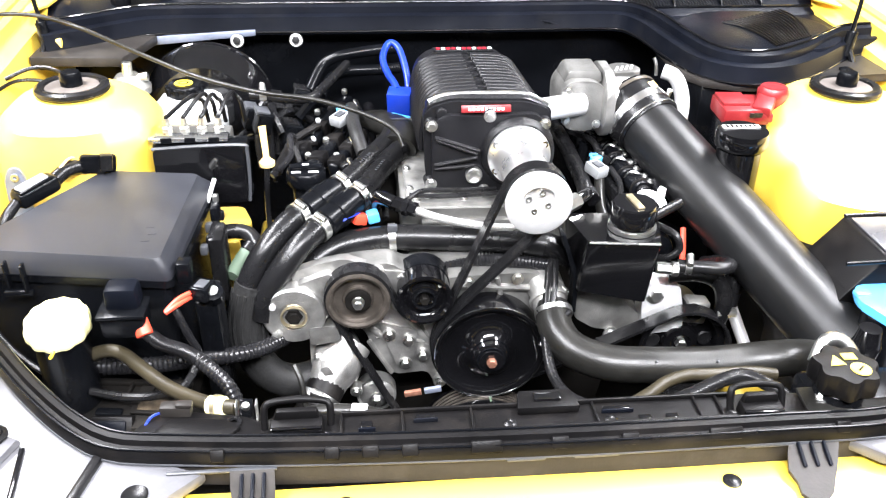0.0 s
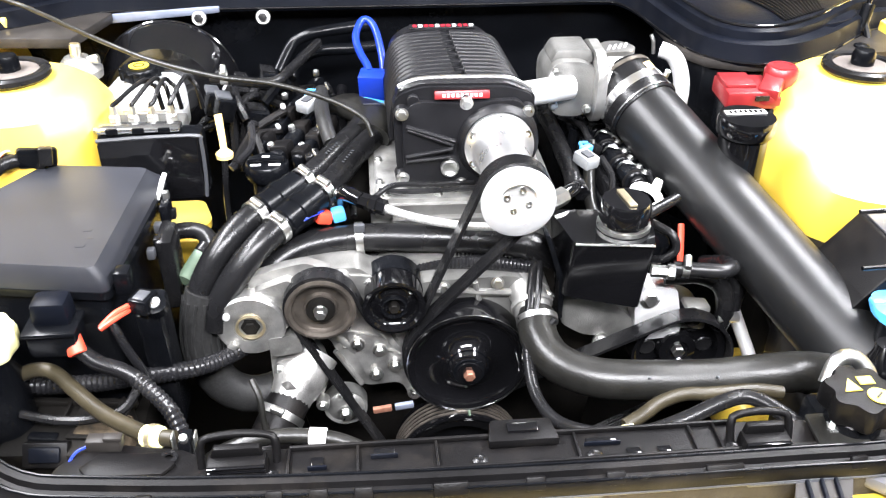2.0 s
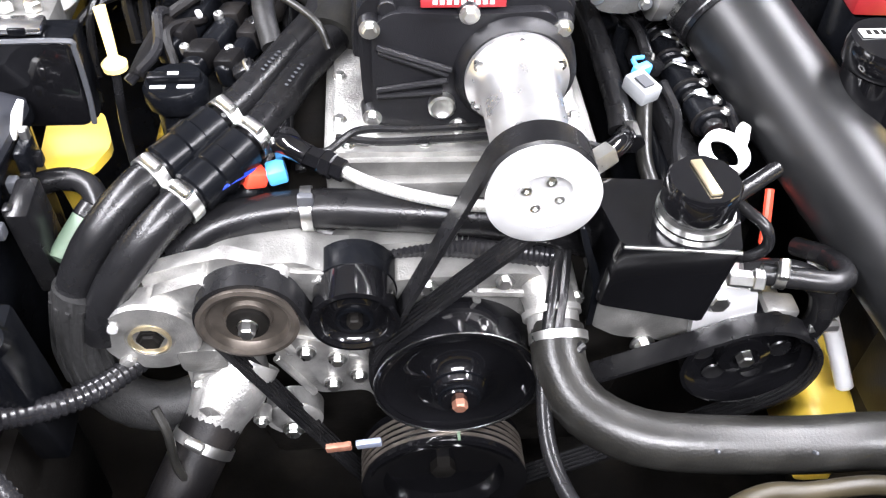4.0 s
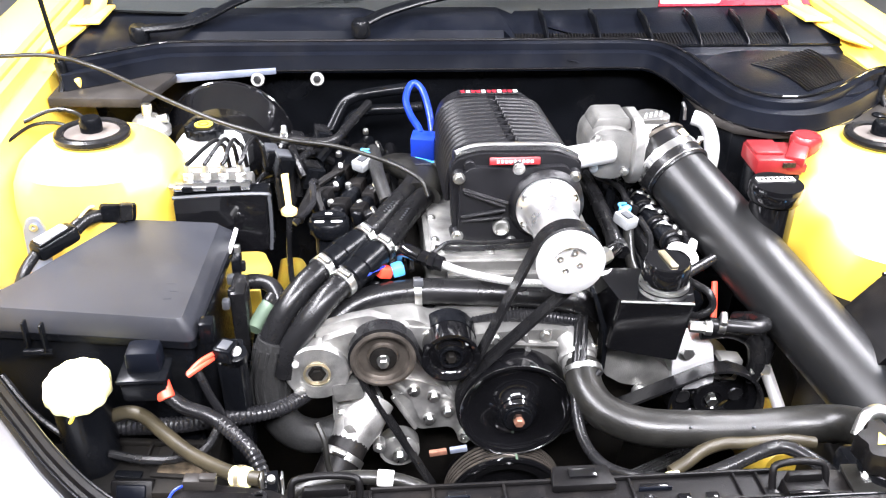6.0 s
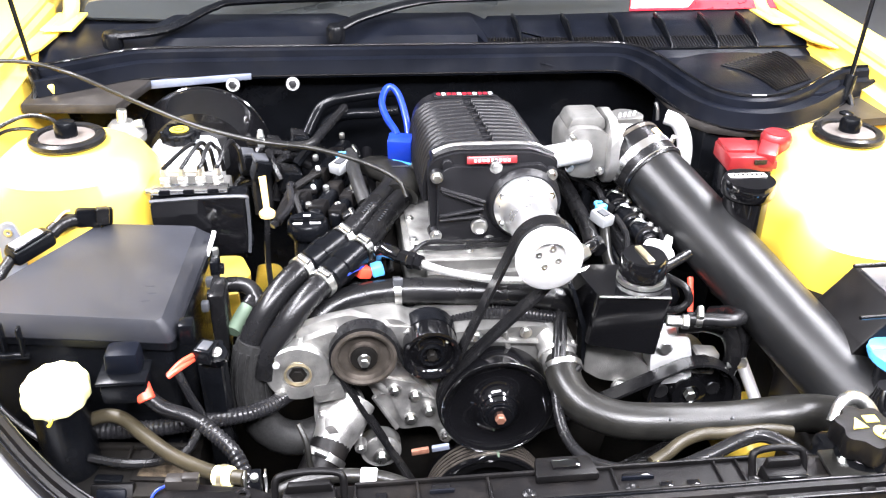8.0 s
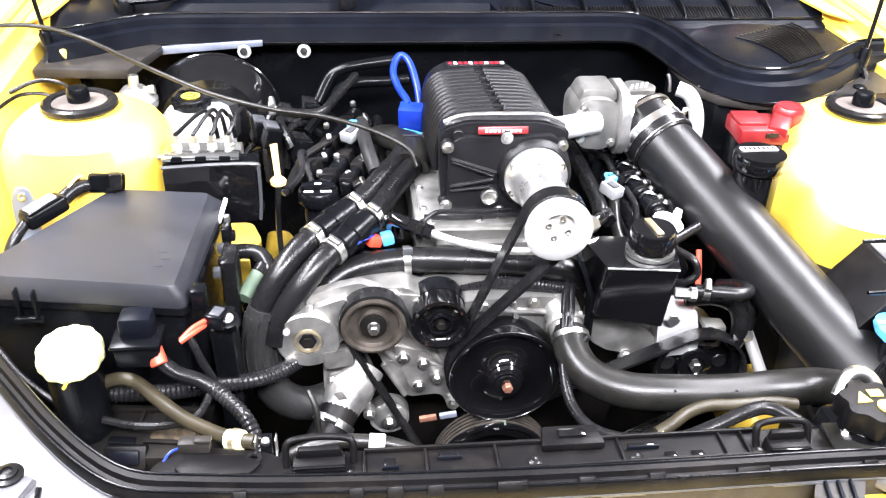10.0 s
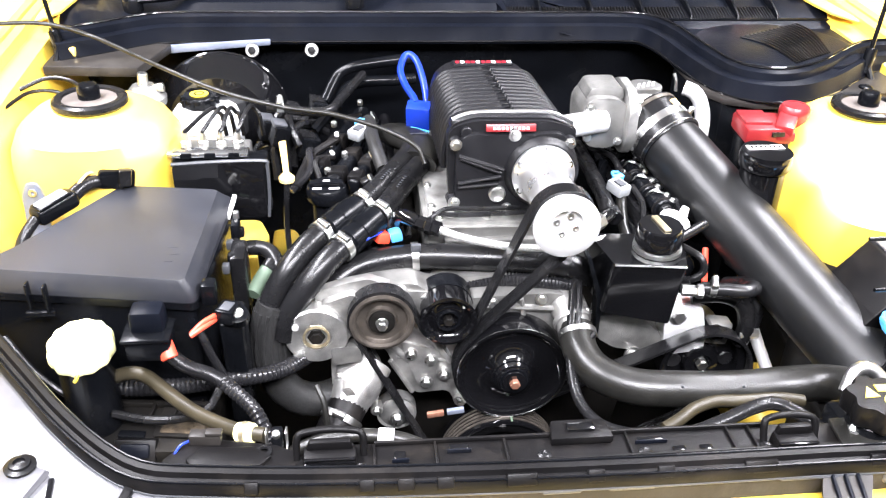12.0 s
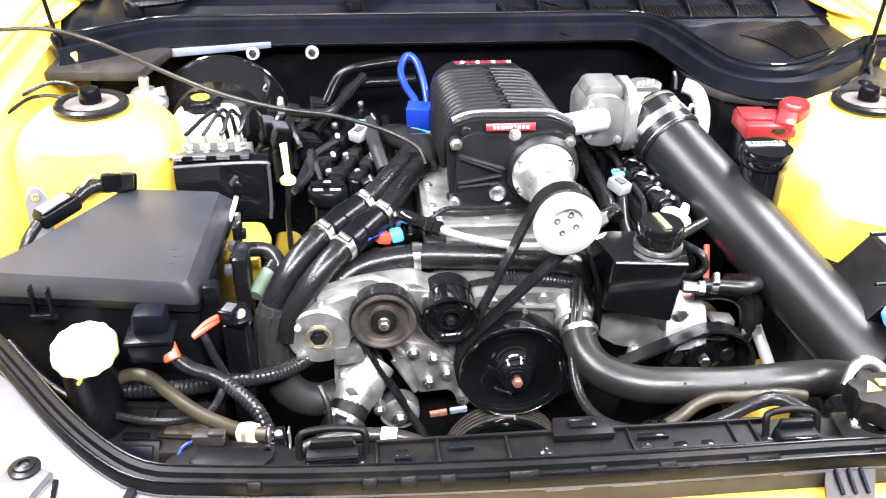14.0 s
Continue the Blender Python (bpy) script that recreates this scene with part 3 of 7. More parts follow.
for x, y in ((-0.215, 0.518), (-0.02, 0.522), (0.09, 0.519), (0.225, 0.517)):
    part("push_pin", lathe([(0, 0), (0.0075, 0), (0.0075, 0.002), (0.004, 0.004), (0.0025, 0.0025), (0, 0.0025)], (x, y, 0.741), (0, 0, 1), 16), RUBBER, fp)
bm = loft([[(x, 0.492 - a + 0.10 * max(0, abs(x) - 0.35) ** 1.4 * 6, z) for a, z in ((0.004, 0.690), (0.009, 0.705), (0.02, 0.7095), (0.06, 0.711), (0.10, 0.708), (0.20, 0.695), (0.26, 0.63), (0.28, 0.5), (0.28, 0.35))] for x in np.linspace(-0.62, 0.62, 25)], closed=False)
bp = thing("front_bumper", (0, 0.3, 0.5), "glossy yellow painted front bumper cover", "bumper")
part("cover", solid(bm, 0.003), YELLOW, bp)
for x in (-0.197, 0.204):
    part("push_clip", lathe([(0, 0), (0.010, 0), (0.010, 0.003), (0.006, 0.005), (0, 0.005)], (x, 0.452, 0.709), (0, 0, 1), 16), RUBBER, bp)
# glossy corner trims over the head lamps
for side, nm in ((-1, "left"), (1, "right")):
    c = thing("lamp_shroud", (side * 0.55, 0.56, 0.72), "glossy black plastic shroud over the head lamp", "shroud", "lamp shrouds")
    s = side
    part("panel", prism([(s * 0.335, 0.488), (s * 0.39, 0.502), (s * 0.46, 0.545), (s * 0.585, 0.66), (s * 0.74, 0.82), (s * 0.76, 0.60), (s * 0.62, 0.44), (s * 0.50, 0.40), (s * 0.37, 0.455)], 0.716, 0.732, bevel=0.005), SHELL, c)
    part("seam", box((s * 0.455, 0.475, 0.734), (0.010, 0.11, 0.008), 0.002, rot=(0, 0, s * 12)), RUBBER, c)
    part("tab", prism([(s * 0.53, 0.54), (s * 0.575, 0.56), (s * 0.60, 0.50), (s * 0.60, 0.44), (s * 0.55, 0.44), (s * 0.55, 0.50)], 0.733, 0.741, bevel=0.003), SHELL, c)
    part("gap", box((s * 0.522, 0.492, 0.7335), (0.006, 0.085, 0.003), 0.001, rot=(0, 0, -s * 8)), GLOSS, c)
    part("bolt", lathe([(0, 0.741), (0.016, 0.741), (0.016, 0.744), (0.011, 0.7455), (0.0105, 0.748), (0.006, 0.749), (0.0055, 0.746), (0, 0.746)], (s * 0.560, 0.545, 0), (0, 0, 1), 20), RUBBER, c)
    part("drain_hole", lathe([(0, 0.7325), (0.010, 0.7325), (0.013, 0.734), (0.013, 0.7325)], (s * 0.40, 0.46, 0), (0, 0, 1), 20), RUBBER, c)


def bump_stop(x, y, w):
    o = thing("bonnet_guide", (x, y, 0.741), "black plastic bonnet catch housing on the front panel", "catch housing", "bonnet guides")
    part("housing", box((x, y - 0.004, 0.748), (w * 0.92, 0.020, 0.016), 0.003, taper=0.95), TRIM, o)
    part("latch_plate", prism([(x - w * 0.40, 0.754), (x + w * 0.40, 0.754), (x + w * 0.34, 0.766), (x - w * 0.34, 0.766)], y - 0.002, y + 0.006, "y", 0.002), TRIM, o)
    part("arch", tube([(x - w * 0.56, y + 0.004, 0.738), (x - w * 0.56, y + 0.012, 0.758), (x - w * 0.46, y + 0.016, 0.764), (x, y + 0.018, 0.766), (x + w * 0.46, y + 0.016, 0.764), (x + w * 0.56, y + 0.012, 0.758), (x + w * 0.56, y + 0.004, 0.738)], 0.0040, 10), TRIM, o)
    for k in range(3):
        part("groove", box((x, y - 0.0145, 0.744 + k * 0.005), (w * 0.84, 0.003, 0.0018), 0.0006), GLOSS, o)
    part("pale_edge", box((x, y - 0.0135, 0.7405), (w * 0.90, 0.004, 0.0022), 0.0008), GREY, o, "pale grey lower edge")


bump_stop(-0.246, 0.534, 0.062)
bump_stop(0.255, 0.522, 0.052)
cb = thing("cross_bracket", (0.03, 0.525, 0.741), "small black slotted plastic bracket on the front panel", "bracket")
part("plate", prism([(-0.005, 0.515), (0.065, 0.515), (0.06, 0.545), (0.0, 0.545)], 0.741, 0.752, bevel=0.003), TRIM, cb)
part("slot", box((0.03, 0.53, 0.7535), (0.03, 0.012, 0.004), 0.001), GLOSS, cb)
shift([cb], -0.006, 0.020, 0)
rb = thing("radiator_bracket", (0.335, 0.53, 0.741), "bent grey steel radiator bracket with one bolt", "bracket")
part("strap", prism([(0.305, 0.50), (0.36, 0.50), (0.35, 0.55), (0.31, 0.55)], 0.744, 0.749, bevel=0.002), OLDRUBBER, rb)
hexbolt((0.332, 0.53, 0.749), (0, 0, 1), 0.006, rb)


# ---- supercharger ----
def rounded(pts, r, n=4):
    """Rounds the corners of a flat outline."""
    out = []
    k = len(pts)
    for i in range(k):
        p, a, b = Vector(pts[i]), Vector(pts[i - 1]), Vector(pts[(i + 1) % k])
        ra = min(r, (a - p).length * 0.45, (b - p).length * 0.45)
        q0, q1 = p + (a - p).normalized() * ra, p + (b - p).normalized() * ra
        for j in range(n + 1):
            t = j / n
            out.append(tuple(q0.lerp(p, t).lerp(p.lerp(q1, t), t)))
    return out


SX, SZ = 0.060, 0.846
SLOPE = 0.075
sc = thing("supercharger", (0.015, 1.12, 0.79), "black crinkle-coated twin-screw supercharger with cooling ribs", "supercharger")
# the case falls slightly towards the firewall
SHEAR = Matrix(((1, 0, 0, 0), (0, 1, 0, 0), (0, -SLOPE, 1, SLOPE * 1.03), (0, 0, 0, 1)))
case = [(-0.073, 0.788), (0.103, 0.788), (0.106, 0.86), (0.098, 0.892), (0.070, 0.915), (-0.042, 0.917), (-0.068, 0.897), (-0.077, 0.86)]
bm = bmesh.new()
core = rounded([(x * 0.93 + 0.001, (z - 0.85) * 0.87 + 0.846) for x, z in case], 0.02)
prism(core, 1.0, 1.285, "y", 0.002, bm)
bmesh.ops.transform(bm, matrix=SHEAR, verts=bm.verts)
part("case", bm, CRINKLE, sc)
end = rounded([(-0.070, 0.80), (0.098, 0.80), (0.104, 0.87), (0.096, 0.900), (0.070, 0.921), (-0.040, 0.923), (-0.068, 0.904), (-0.076, 0.87)], 0.014)
bm = prism(end, 1.272, 1.308, "y", 0.004)
bmesh.ops.transform(bm, matrix=SHEAR, verts=bm.verts)
part("rear_flange", bm, CRINKLE, sc)
for x0, x1 in ((-0.079, 0.008), (0.022, 0.108)):
    arc = [(-0.077, 0.83), (-0.077, 0.86), (-0.068, 0.896), (-0.045, 0.914), (0.008, 0.9185)]
    if x0 > 0:
        arc = [(0.030 - x, z) for x, z in arc]
    rib = finish(tube([(x, 0, z) for x, z in arc], 0.0060, 8, step=0.008), "cooling_rib", CRINKLE)
    for k in range(13):
        r = new("cooling_rib", rib)
        r.parent = sc
        r.location = Vector((0, 1.036 + k * 0.0188, -SLOPE * k * 0.0188)) - ORIGIN[sc.name]
for k in range(13):
    part("rib_bridge", box((0.015, 1.036 + k * 0.0188 + 0.004, 0.915 - SLOPE * k * 0.0188), (0.022, 0.009, 0.008), 0.003, rot=(0, 0, 20 if k % 2 else -20)), CRINKLE, sc)
# front cover
cover = rounded([(-0.075, 0.812), (-0.070, 0.786), (-0.058, 0.778), (0.070, 0.776), (0.098, 0.786), (0.106, 0.815), (0.110, 0.892), (0.104, 0.908), (0.070, 0.919), (-0.040, 0.921), (-0.068, 0.912), (-0.078, 0.90)], 0.012)
part("front_cover", prism(cover, 0.992, 1.014, "y", 0.005), CRINKLE, sc)
top = rounded([(-0.074, 0.898), (-0.04, 0.893), (0.04, 0.888), (0.107, 0.886), (0.112, 0.904), (0.072, 0.922), (-0.04, 0.924), (-0.072, 0.914)], 0.008)
part("top_rail", prism(top, 0.998, 1.030, "y", 0.005), CRINKLE, sc)
part("bright_edge", tube([(-0.070, 1.014, 0.914), (-0.040, 1.014, 0.9245), (0.015, 1.014, 0.9255), (0.072, 1.014, 0.923), (0.108, 1.014, 0.906)], 0.0036, 8), MACHINED, sc, "bright metal edge")
hump = [(-0.066, 0.890), (-0.05, 0.905), (0.01, 0.902), (0.085, 0.905), (0.098, 0.89), (0.098, 0.80), (0.06, 0.783), (-0.055, 0.785), (-0.066, 0.80)]
part("cover_boss", prism(rounded(hump, 0.012), 0.981, 0.996, "y", 0.006), CRINKLE, sc)
part("bearing_boss", lathe([(0.05, 0), (0.056, 0), (0.054, 0.016), (0.048, 0.022), (0, 0.022)], (SX, 0.992, SZ), (0, -1, 0), 36), CRINKLE, sc)
for a, b in (((-0.062, 0.980, 0.872), (0.003, 0.974, 0.852)), ((-0.060, 0.980, 0.868), (0.0, 0.976, 0.846)), ((-0.062, 0.980, 0.828), (0.0, 0.974, 0.842)), ((-0.062, 0.980, 0.822), (-0.004, 0.976, 0.829))):
    part("cover_ridge", rod(a, b, 0.0032, seg=8), CRINKLE, sc)
for x, z in ((-0.067, 0.889), (0.017, 0.902), (0.098, 0.888), (-0.067, 0.797), (0.012, 0.786), (0.098, 0.80)):
    part("bolt_boss", lathe([(0.011, -0.012), (0.0095, 0.004), (0.0085, 0.006), (0, 0.006)], (x, 0.988, z), (0, -1, 0), 16), CRINKLE, sc)
    hexbolt((x, 0.982, z), (0, -1, 0), 0.0062, sc)
part("plug", lathe([(0, 0), (0.0125, 0), (0.0125, 0.007), (0.010, 0.008), (0.007, 0.005), (0, 0.004)], (-0.004, 0.981, 0.812), (0, -1, 0), 24), STEEL, sc, "round bright steel plug")
part("ear", rod((-0.052, 1.0, 0.905), (-0.052, 0.985, 0.905), 0.008, seg=12), CRINKLE, sc)
tag = part("badge_plate", box((0.012, 0.9885, 0.911), (0.072, 0.003, 0.011), 0.001, rot=(-20, 0, 0)), RED, sc, "red badge with pale print")
for i in range(9):
    part("print_bar", box((-0.012 + i * 0.006, 0.9868, 0.911), (0.0038, 0.0012, 0.0042), 0, rot=(-20, 0, 0)), BRIGHT, tag)
tag = part("rear_badge", box((0.014, 1.290, 0.9235 - SLOPE * 0.26), (0.104, 0.024, 0.003), 0.001, rot=(-4, 0, 0)), CRINKLE, sc, "badge with red and pale print")
for i in range(11):
    part("print_bar", box((-0.030 + i * 0.009, 1.288, 0.9255 - SLOPE * 0.258), (0.006, 0.010, 0.0012), 0), LABEL if i % 3 == 1 else REDLABEL, tag)
# snout and pulley
sn = part("snout", lathe([(0, 0), (0.046, 0), (0.046, 0.008), (0.042, 0.012), (0.037, 0.018), (0.0345, 0.03), (0.033, 0.085), (0.034, 0.105), (0, 0.105)], (SX, 0.972, SZ), (0, -1, 0), 48), SNOUT, sc, "bright machined aluminium snout")
for i in range(6):
    a = math.radians(30 + 60 * i)
    part("snout_bolt", lathe([(0, 0), (0.0055, 0), (0.0055, 0.006), (0.003, 0.006), (0.003, 0.003), (0, 0.003)], (SX + 0.040 * math.cos(a), 0.964, SZ + 0.040 * math.sin(a)), (0, -1, 0), 12), MACHINED, sn)
pu = part("pulley", lathe([(0.030, 0.0), (0.040, 0.0), (0.0405, 0.030), (0.0445, 0.031), (0.0445, 0.036), (0.042, 0.038), (0.026, 0.0385), (0.0245, 0.037), (0.0225, 0.030), (0.010, 0.0285), (0, 0.0285)], (SX, 0.849, SZ), (0, -1, 0), 56), BRIGHT, sc, "bright machined supercharger pulley")
for a in (70, 160, 250, 340):
    part("pulley_screw", lathe([(0, 0.028), (0.0042, 0.028), (0.0042, 0.032), (0.0025, 0.032), (0.0025, 0.030), (0, 0.030)], (SX + 0.014 * math.cos(radians(a)), 0.849, SZ + 0.014 * math.sin(radians(a))), (0, -1, 0), 12), STEEL, pu)

shift([sc], 0, 0, 0.007)

# manifold under the supercharger
mf = thing("intake_manifold", (0.015, 1.1, 0.72), "cast aluminium intercooler manifold under the supercharger", "manifold")
part("body", prism(rounded([(-0.112, 0.945), (0.142, 0.94), (0.142, 1.34), (-0.112, 1.34)], 0.015), 0.70, 0.782, bevel=0.006), CASTDARK, mf)
part("top_plate", prism(rounded([(-0.104, 0.952), (0.132, 0.948), (0.132, 1.33), (-0.104, 1.33)], 0.012), 0.782, 0.788, bevel=0.002), CAST, mf)
for x in (-0.09, -0.02, 0.05, 0.118):
    hexbolt((x, 0.962, 0.788), (0, 0, 1), 0.0045, mf)
for i in range(5):
    hexbolt((-0.098, 1.0 + i * 0.07, 0.788), (0, 0, 1), 0.0045, mf)
    hexbolt((0.126, 1.0 + i * 0.07, 0.788), (0, 0, 1), 0.0045, mf)
part("end_flange", box((0.015, 0.940, 0.742), (0.20, 0.016, 0.05), 0.004), CASTDARK, mf)

# ---- engine block, front cover and brackets ----
eb = thing("engine_block", (0.0, 1.1, 0.5), "cast aluminium engine block with a dusty front cover", "engine")
part("block", prism([(-0.20, 0.30), (0.20, 0.30), (0.25, 0.60), (0.16, 0.71), (-0.18, 0.71), (-0.26, 0.60)], 0.93, 1.40, "y", 0.01), GRIMESHADE, eb)
part("front_cover", prism(rounded([(-0.07, 0.575), (0.10, 0.575), (0.13, 0.62), (0.10, 0.705), (0.03, 0.73), (-0.10, 0.725), (-0.16, 0.66), (-0.14, 0.60)], 0.02), 0.885, 0.935, "y", 0.006), CASTDARK, eb)
wpump = thing("water_pump", (0.0, 0.87, 0.64), "cast aluminium water pump housing on the engine front", "water pump")
part("housing", prism(rounded([(-0.16, 0.60), (-0.10, 0.575), (-0.05, 0.60), (0.04, 0.565), (0.10, 0.60), (0.125, 0.66), (0.120, 0.70), (0.07, 0.715), (-0.04, 0.712), (-0.10, 0.70), (-0.17, 0.69)], 0.02), 0.855, 0.900, "y", 0.008), CASTDARK, wpump)
part("hub", lathe([(0.07, 0), (0.066, 0.02), (0.05, 0.03), (0, 0.03)], (0.012, 0.87, 0.615), (0, -1, 0), 36), CAST, wpump)
part("outlet", tube([(0.085, 0.875, 0.69), (0.092, 0.845, 0.685), (0.094, 0.82, 0.672)], 0.024, 16), CAST, wpump)
part("outlet_rib", ring((0.093, 0.835, 0.680), (0.1, -0.9, -0.4), 0.0275, 0.005, 0.006), CAST, wpump)
# thermostat housing, low on the left of the front
th = thing("thermostat_housing", (-0.228, 0.84, 0.60), "bright cast aluminium thermostat housing", "thermostat housing")
part("flange", prism(rounded([(-0.250, 0.648), (-0.205, 0.648), (-0.190, 0.625), (-0.178, 0.600), (-0.176, 0.565), (-0.186, 0.535), (-0.205, 0.522), (-0.238, 0.520), (-0.250, 0.570)], 0.010), 0.846, 0.866, "y", 0.004), CAST, th)
part("cover", prism(rounded([(-0.244, 0.612), (-0.205, 0.618), (-0.184, 0.600), (-0.181, 0.566), (-0.195, 0.536), (-0.232, 0.528), (-0.246, 0.56)], 0.014), 0.832, 0.848, "y", 0.005), CAST, th)
part("outlet", lathe([(0.036, -0.030), (0.035, 0.0), (0.033, 0.018), (0.029, 0.032), (0.0265, 0.055), (0.0265, 0.066), (0, 0.066)], (-0.210, 0.842, 0.582), (-0.42, -0.66, -0.52), 32), CAST, th)
part("casting_web", prism(rounded([(-0.236, 0.600), (-0.224, 0.604), (-0.206, 0.570), (-0.214, 0.560)], 0.004), 0.802, 0.84, "y", 0.002), CAST, th)
part("upper_lug", prism(rounded([(-0.250, 0.652), (-0.210, 0.654), (-0.204, 0.628), (-0.246, 0.622)], 0.006), 0.828, 0.862, "y", 0.004), CASTDARK, th)
part("rim_ear", lathe([(0.009, -0.01), (0.009, 0.006), (0, 0.006)], (-0.186, 0.836, 0.532), (0, -1, 0), 16), CAST, th)
for x, z in ((-0.238, 0.600), (-0.192, 0.606), (-0.186, 0.532)):
    hexbolt((x, 0.830, z), (0, -1, 0), 0.005, th)
# accessory bracket with ribs
ab = thing("accessory_bracket", (-0.12, 0.85, 0.65), "cast aluminium accessory bracket bolted to the engine front", "bracket")
part("plate", prism(rounded([(-0.270, 0.730), (-0.229, 0.743), (-0.195, 0.750), (-0.14, 0.728), (-0.06, 0.72), (-0.052, 0.66), (-0.045, 0.60), (-0.046, 0.535), (-0.058, 0.521), (-0.070, 0.530), (-0.078, 0.549), (-0.128, 0.545), (-0.155, 0.585), (-0.172, 0.632), (-0.204, 0.64), (-0.26, 0.67)], 0.009), 0.852, 0.868, "y", 0.003), CAST, ab)
for a, b in (((-0.19, 0.66), (-0.12, 0.59)), ((-0.14, 0.69), (-0.075, 0.60)), ((-0.12, 0.72), (-0.06, 0.66))):
    part("rib", rod((a[0], 0.854, a[1]), (b[0], 0.854, b[1]), 0.006, seg=10), CAST, ab)
for x, z in ((-0.135, 0.622), (-0.106, 0.610), (-0.112, 0.569), (-0.086, 0.582), (-0.060, 0.531)):
    part("boss", lathe([(0.011, -0.006), (0.010, 0.006), (0, 0.006)], (x, 0.852, z), (0, -1, 0), 16), CAST, ab)
    hexbolt((x, 0.846, z), (0, -1, 0), 0.0062, ab)
part("top_arm", prism(rounded([(-0.29, 0.705), (-0.245, 0.728), (-0.20, 0.738), (-0.13, 0.738), (-0.115, 0.726), (-0.06, 0.722), (-0.06, 0.705), (-0.28, 0.68)], 0.008), 0.855, 0.90, "y", 0.005), CASTDARK, ab)


# ---- belt drive ----
DRIVE = [eb, wpump, th, ab]


def pulley(name, c, r, depth, label, cat, dish, material, hub, y=0.818):
    o = thing(name, (c[0], y, c[1]), label, cat)
    DRIVE.append(o)
    p = (c[0], y, c[1])
    w = depth
    part("rim", lathe([(r - 0.004, -w), (r, -w), (r, -0.002), (r + 0.002, 0), (r - 0.002, 0.001), (r - 0.006, -0.001)] + dish, p, (0, -1, 0), 56), material, o)
    part("hub_bolt", lathe([(0, hub[1] - 0.004), (hub[0], hub[1] - 0.004), (hub[0], hub[1] + 0.008), (hub[0] * 0.8, hub[1] + 0.0095), (0, hub[1] + 0.0095)], p, (0, -1, 0), 6), hub[2], o)
    return o, p


ten = thing("belt_tensioner", (-0.268, 0.83, 0.672), "silver belt tensioner with a brass-coloured centre", "belt tensioner")
c = (-0.268, 0.836, 0.672)
part("body", lathe([(0.030, -0.05), (0.041, -0.045), (0.043, -0.03), (0.041, -0.026), (0.041, -0.018), (0.0445, -0.016), (0.0445, 0.004), (0.042, 0.007), (0.022, 0.008), (0.0215, 0.006), (0, 0.006)], c, (0, -1, 0), 48), CAST, ten)
part("collar", lathe([(0.015, 0.005), (0.0185, 0.006), (0.019, 0.009), (0.0165, 0.010), (0.015, 0.007), (0.015, 0.005)], c, (0, -1, 0), 32), BRASS, ten, "brass-coloured collar")
part("nut", lathe([(0, 0.004), (0.013, 0.004), (0.012, 0.009), (0.009, 0.009), (0.008, 0.012), (0, 0.012)], c, (0, -1, 0), 6), GRIMESHADE, ten)
part("stop_notch", box((-0.293, 0.829, 0.644), (0.016, 0.014, 0.010), 0.003, rot=(0, -40, 0)), CAST, ten)
part("arm", prism(rounded([(-0.262, 0.718), (-0.215, 0.735), (-0.205, 0.715), (-0.222, 0.66), (-0.236, 0.655), (-0.232, 0.69)], 0.006), 0.838, 0.875, "y", 0.003), CAST, ten)
part("dimple", lathe([(0, 0.007), (0.005, 0.007), (0.0045, 0.0105), (0, 0.0105)], (c[0] - 0.028, c[1], c[2] + 0.018), (0, -1, 0), 12), BRIGHT, ten)

o, p = pulley("idler_pulley", (-0.178, 0.700), 0.0425, 0.03, "worn brown-black steel idler pulley with a bright bolt", "pulley",
              [(0.036, -0.006), (0.034, -0.009), (0.022, -0.010), (0.020, -0.006), (0.012, -0.005), (0, -0.005)], RUST, (0.0075, 0.002, STEEL))
part("bearing", lathe([(0.009, -0.004), (0.0185, -0.004), (0.018, 0.0), (0.012, 0.002), (0.009, 0.001)], p, (0, -1, 0), 28), GRIMESHADE, o)
part("bolt_washer", lathe([(0, -0.003), (0.0105, -0.003), (0.0105, 0.0), (0, 0.0)], p, (0, -1, 0), 20), STEEL, o)
o, p = pulley("tensioner_pulley", (-0.086, 0.698), 0.0375, 0.036, "glossy black ribbed tensioner pulley", "pulley",
              [(0.033, -0.003), (0.0315, -0.007), (0.028, -0.0095), (0.024, -0.009), (0.0205, -0.006), (0.017, -0.005), (0.013, -0.0065), (0.010, -0.008), (0, -0.008)], GLOSS, (0.007, -0.006, GRIMESHADE))
part("ring", ring((p[0], p[1] + 0.004, p[2]), (0, 1, 0), 0.0165, 0.003, 0.006), SATIN, o)
part("white_mark", lathe([(0, 0), (0.003, 0), (0.0025, 0.0015), (0, 0.0015)], (p[0] + 0.022, p[1] + 0.009, p[2] + 0.018), (0, -1, 0), 10), WHITE, o)
part("housing", lathe([(0.030, 0.036), (0.0385, 0.036), (0.039, 0.065), (0.03, 0.07), (0, 0.07)], p, (0, 1, 0), 40), SATIN, o)
o, p = pulley("water_pump_pulley", (0.008, 0.606), 0.0785, 0.045, "large glossy black water pump pulley with a rusty centre bolt", "pulley",
              [(0.073, -0.003), (0.068, -0.0075), (0.060, -0.0095), (0.050, -0.0095), (0.040, -0.007), (0.032, -0.002), (0.027, 0.004), (0.0245, 0.010), (0.023, 0.0115), (0.018, 0.013), (0.0165, 0.019), (0, 0.020)], GLOSS, (0.0075, 0.018, COPPER), 0.812)
part("bright_rim", ring((p[0], p[1] - 0.0005, p[2]), (0, 1, 0), 0.0805, 0.0012, 0.0016, 64), MACHINED, o, "thin bright metal rim")
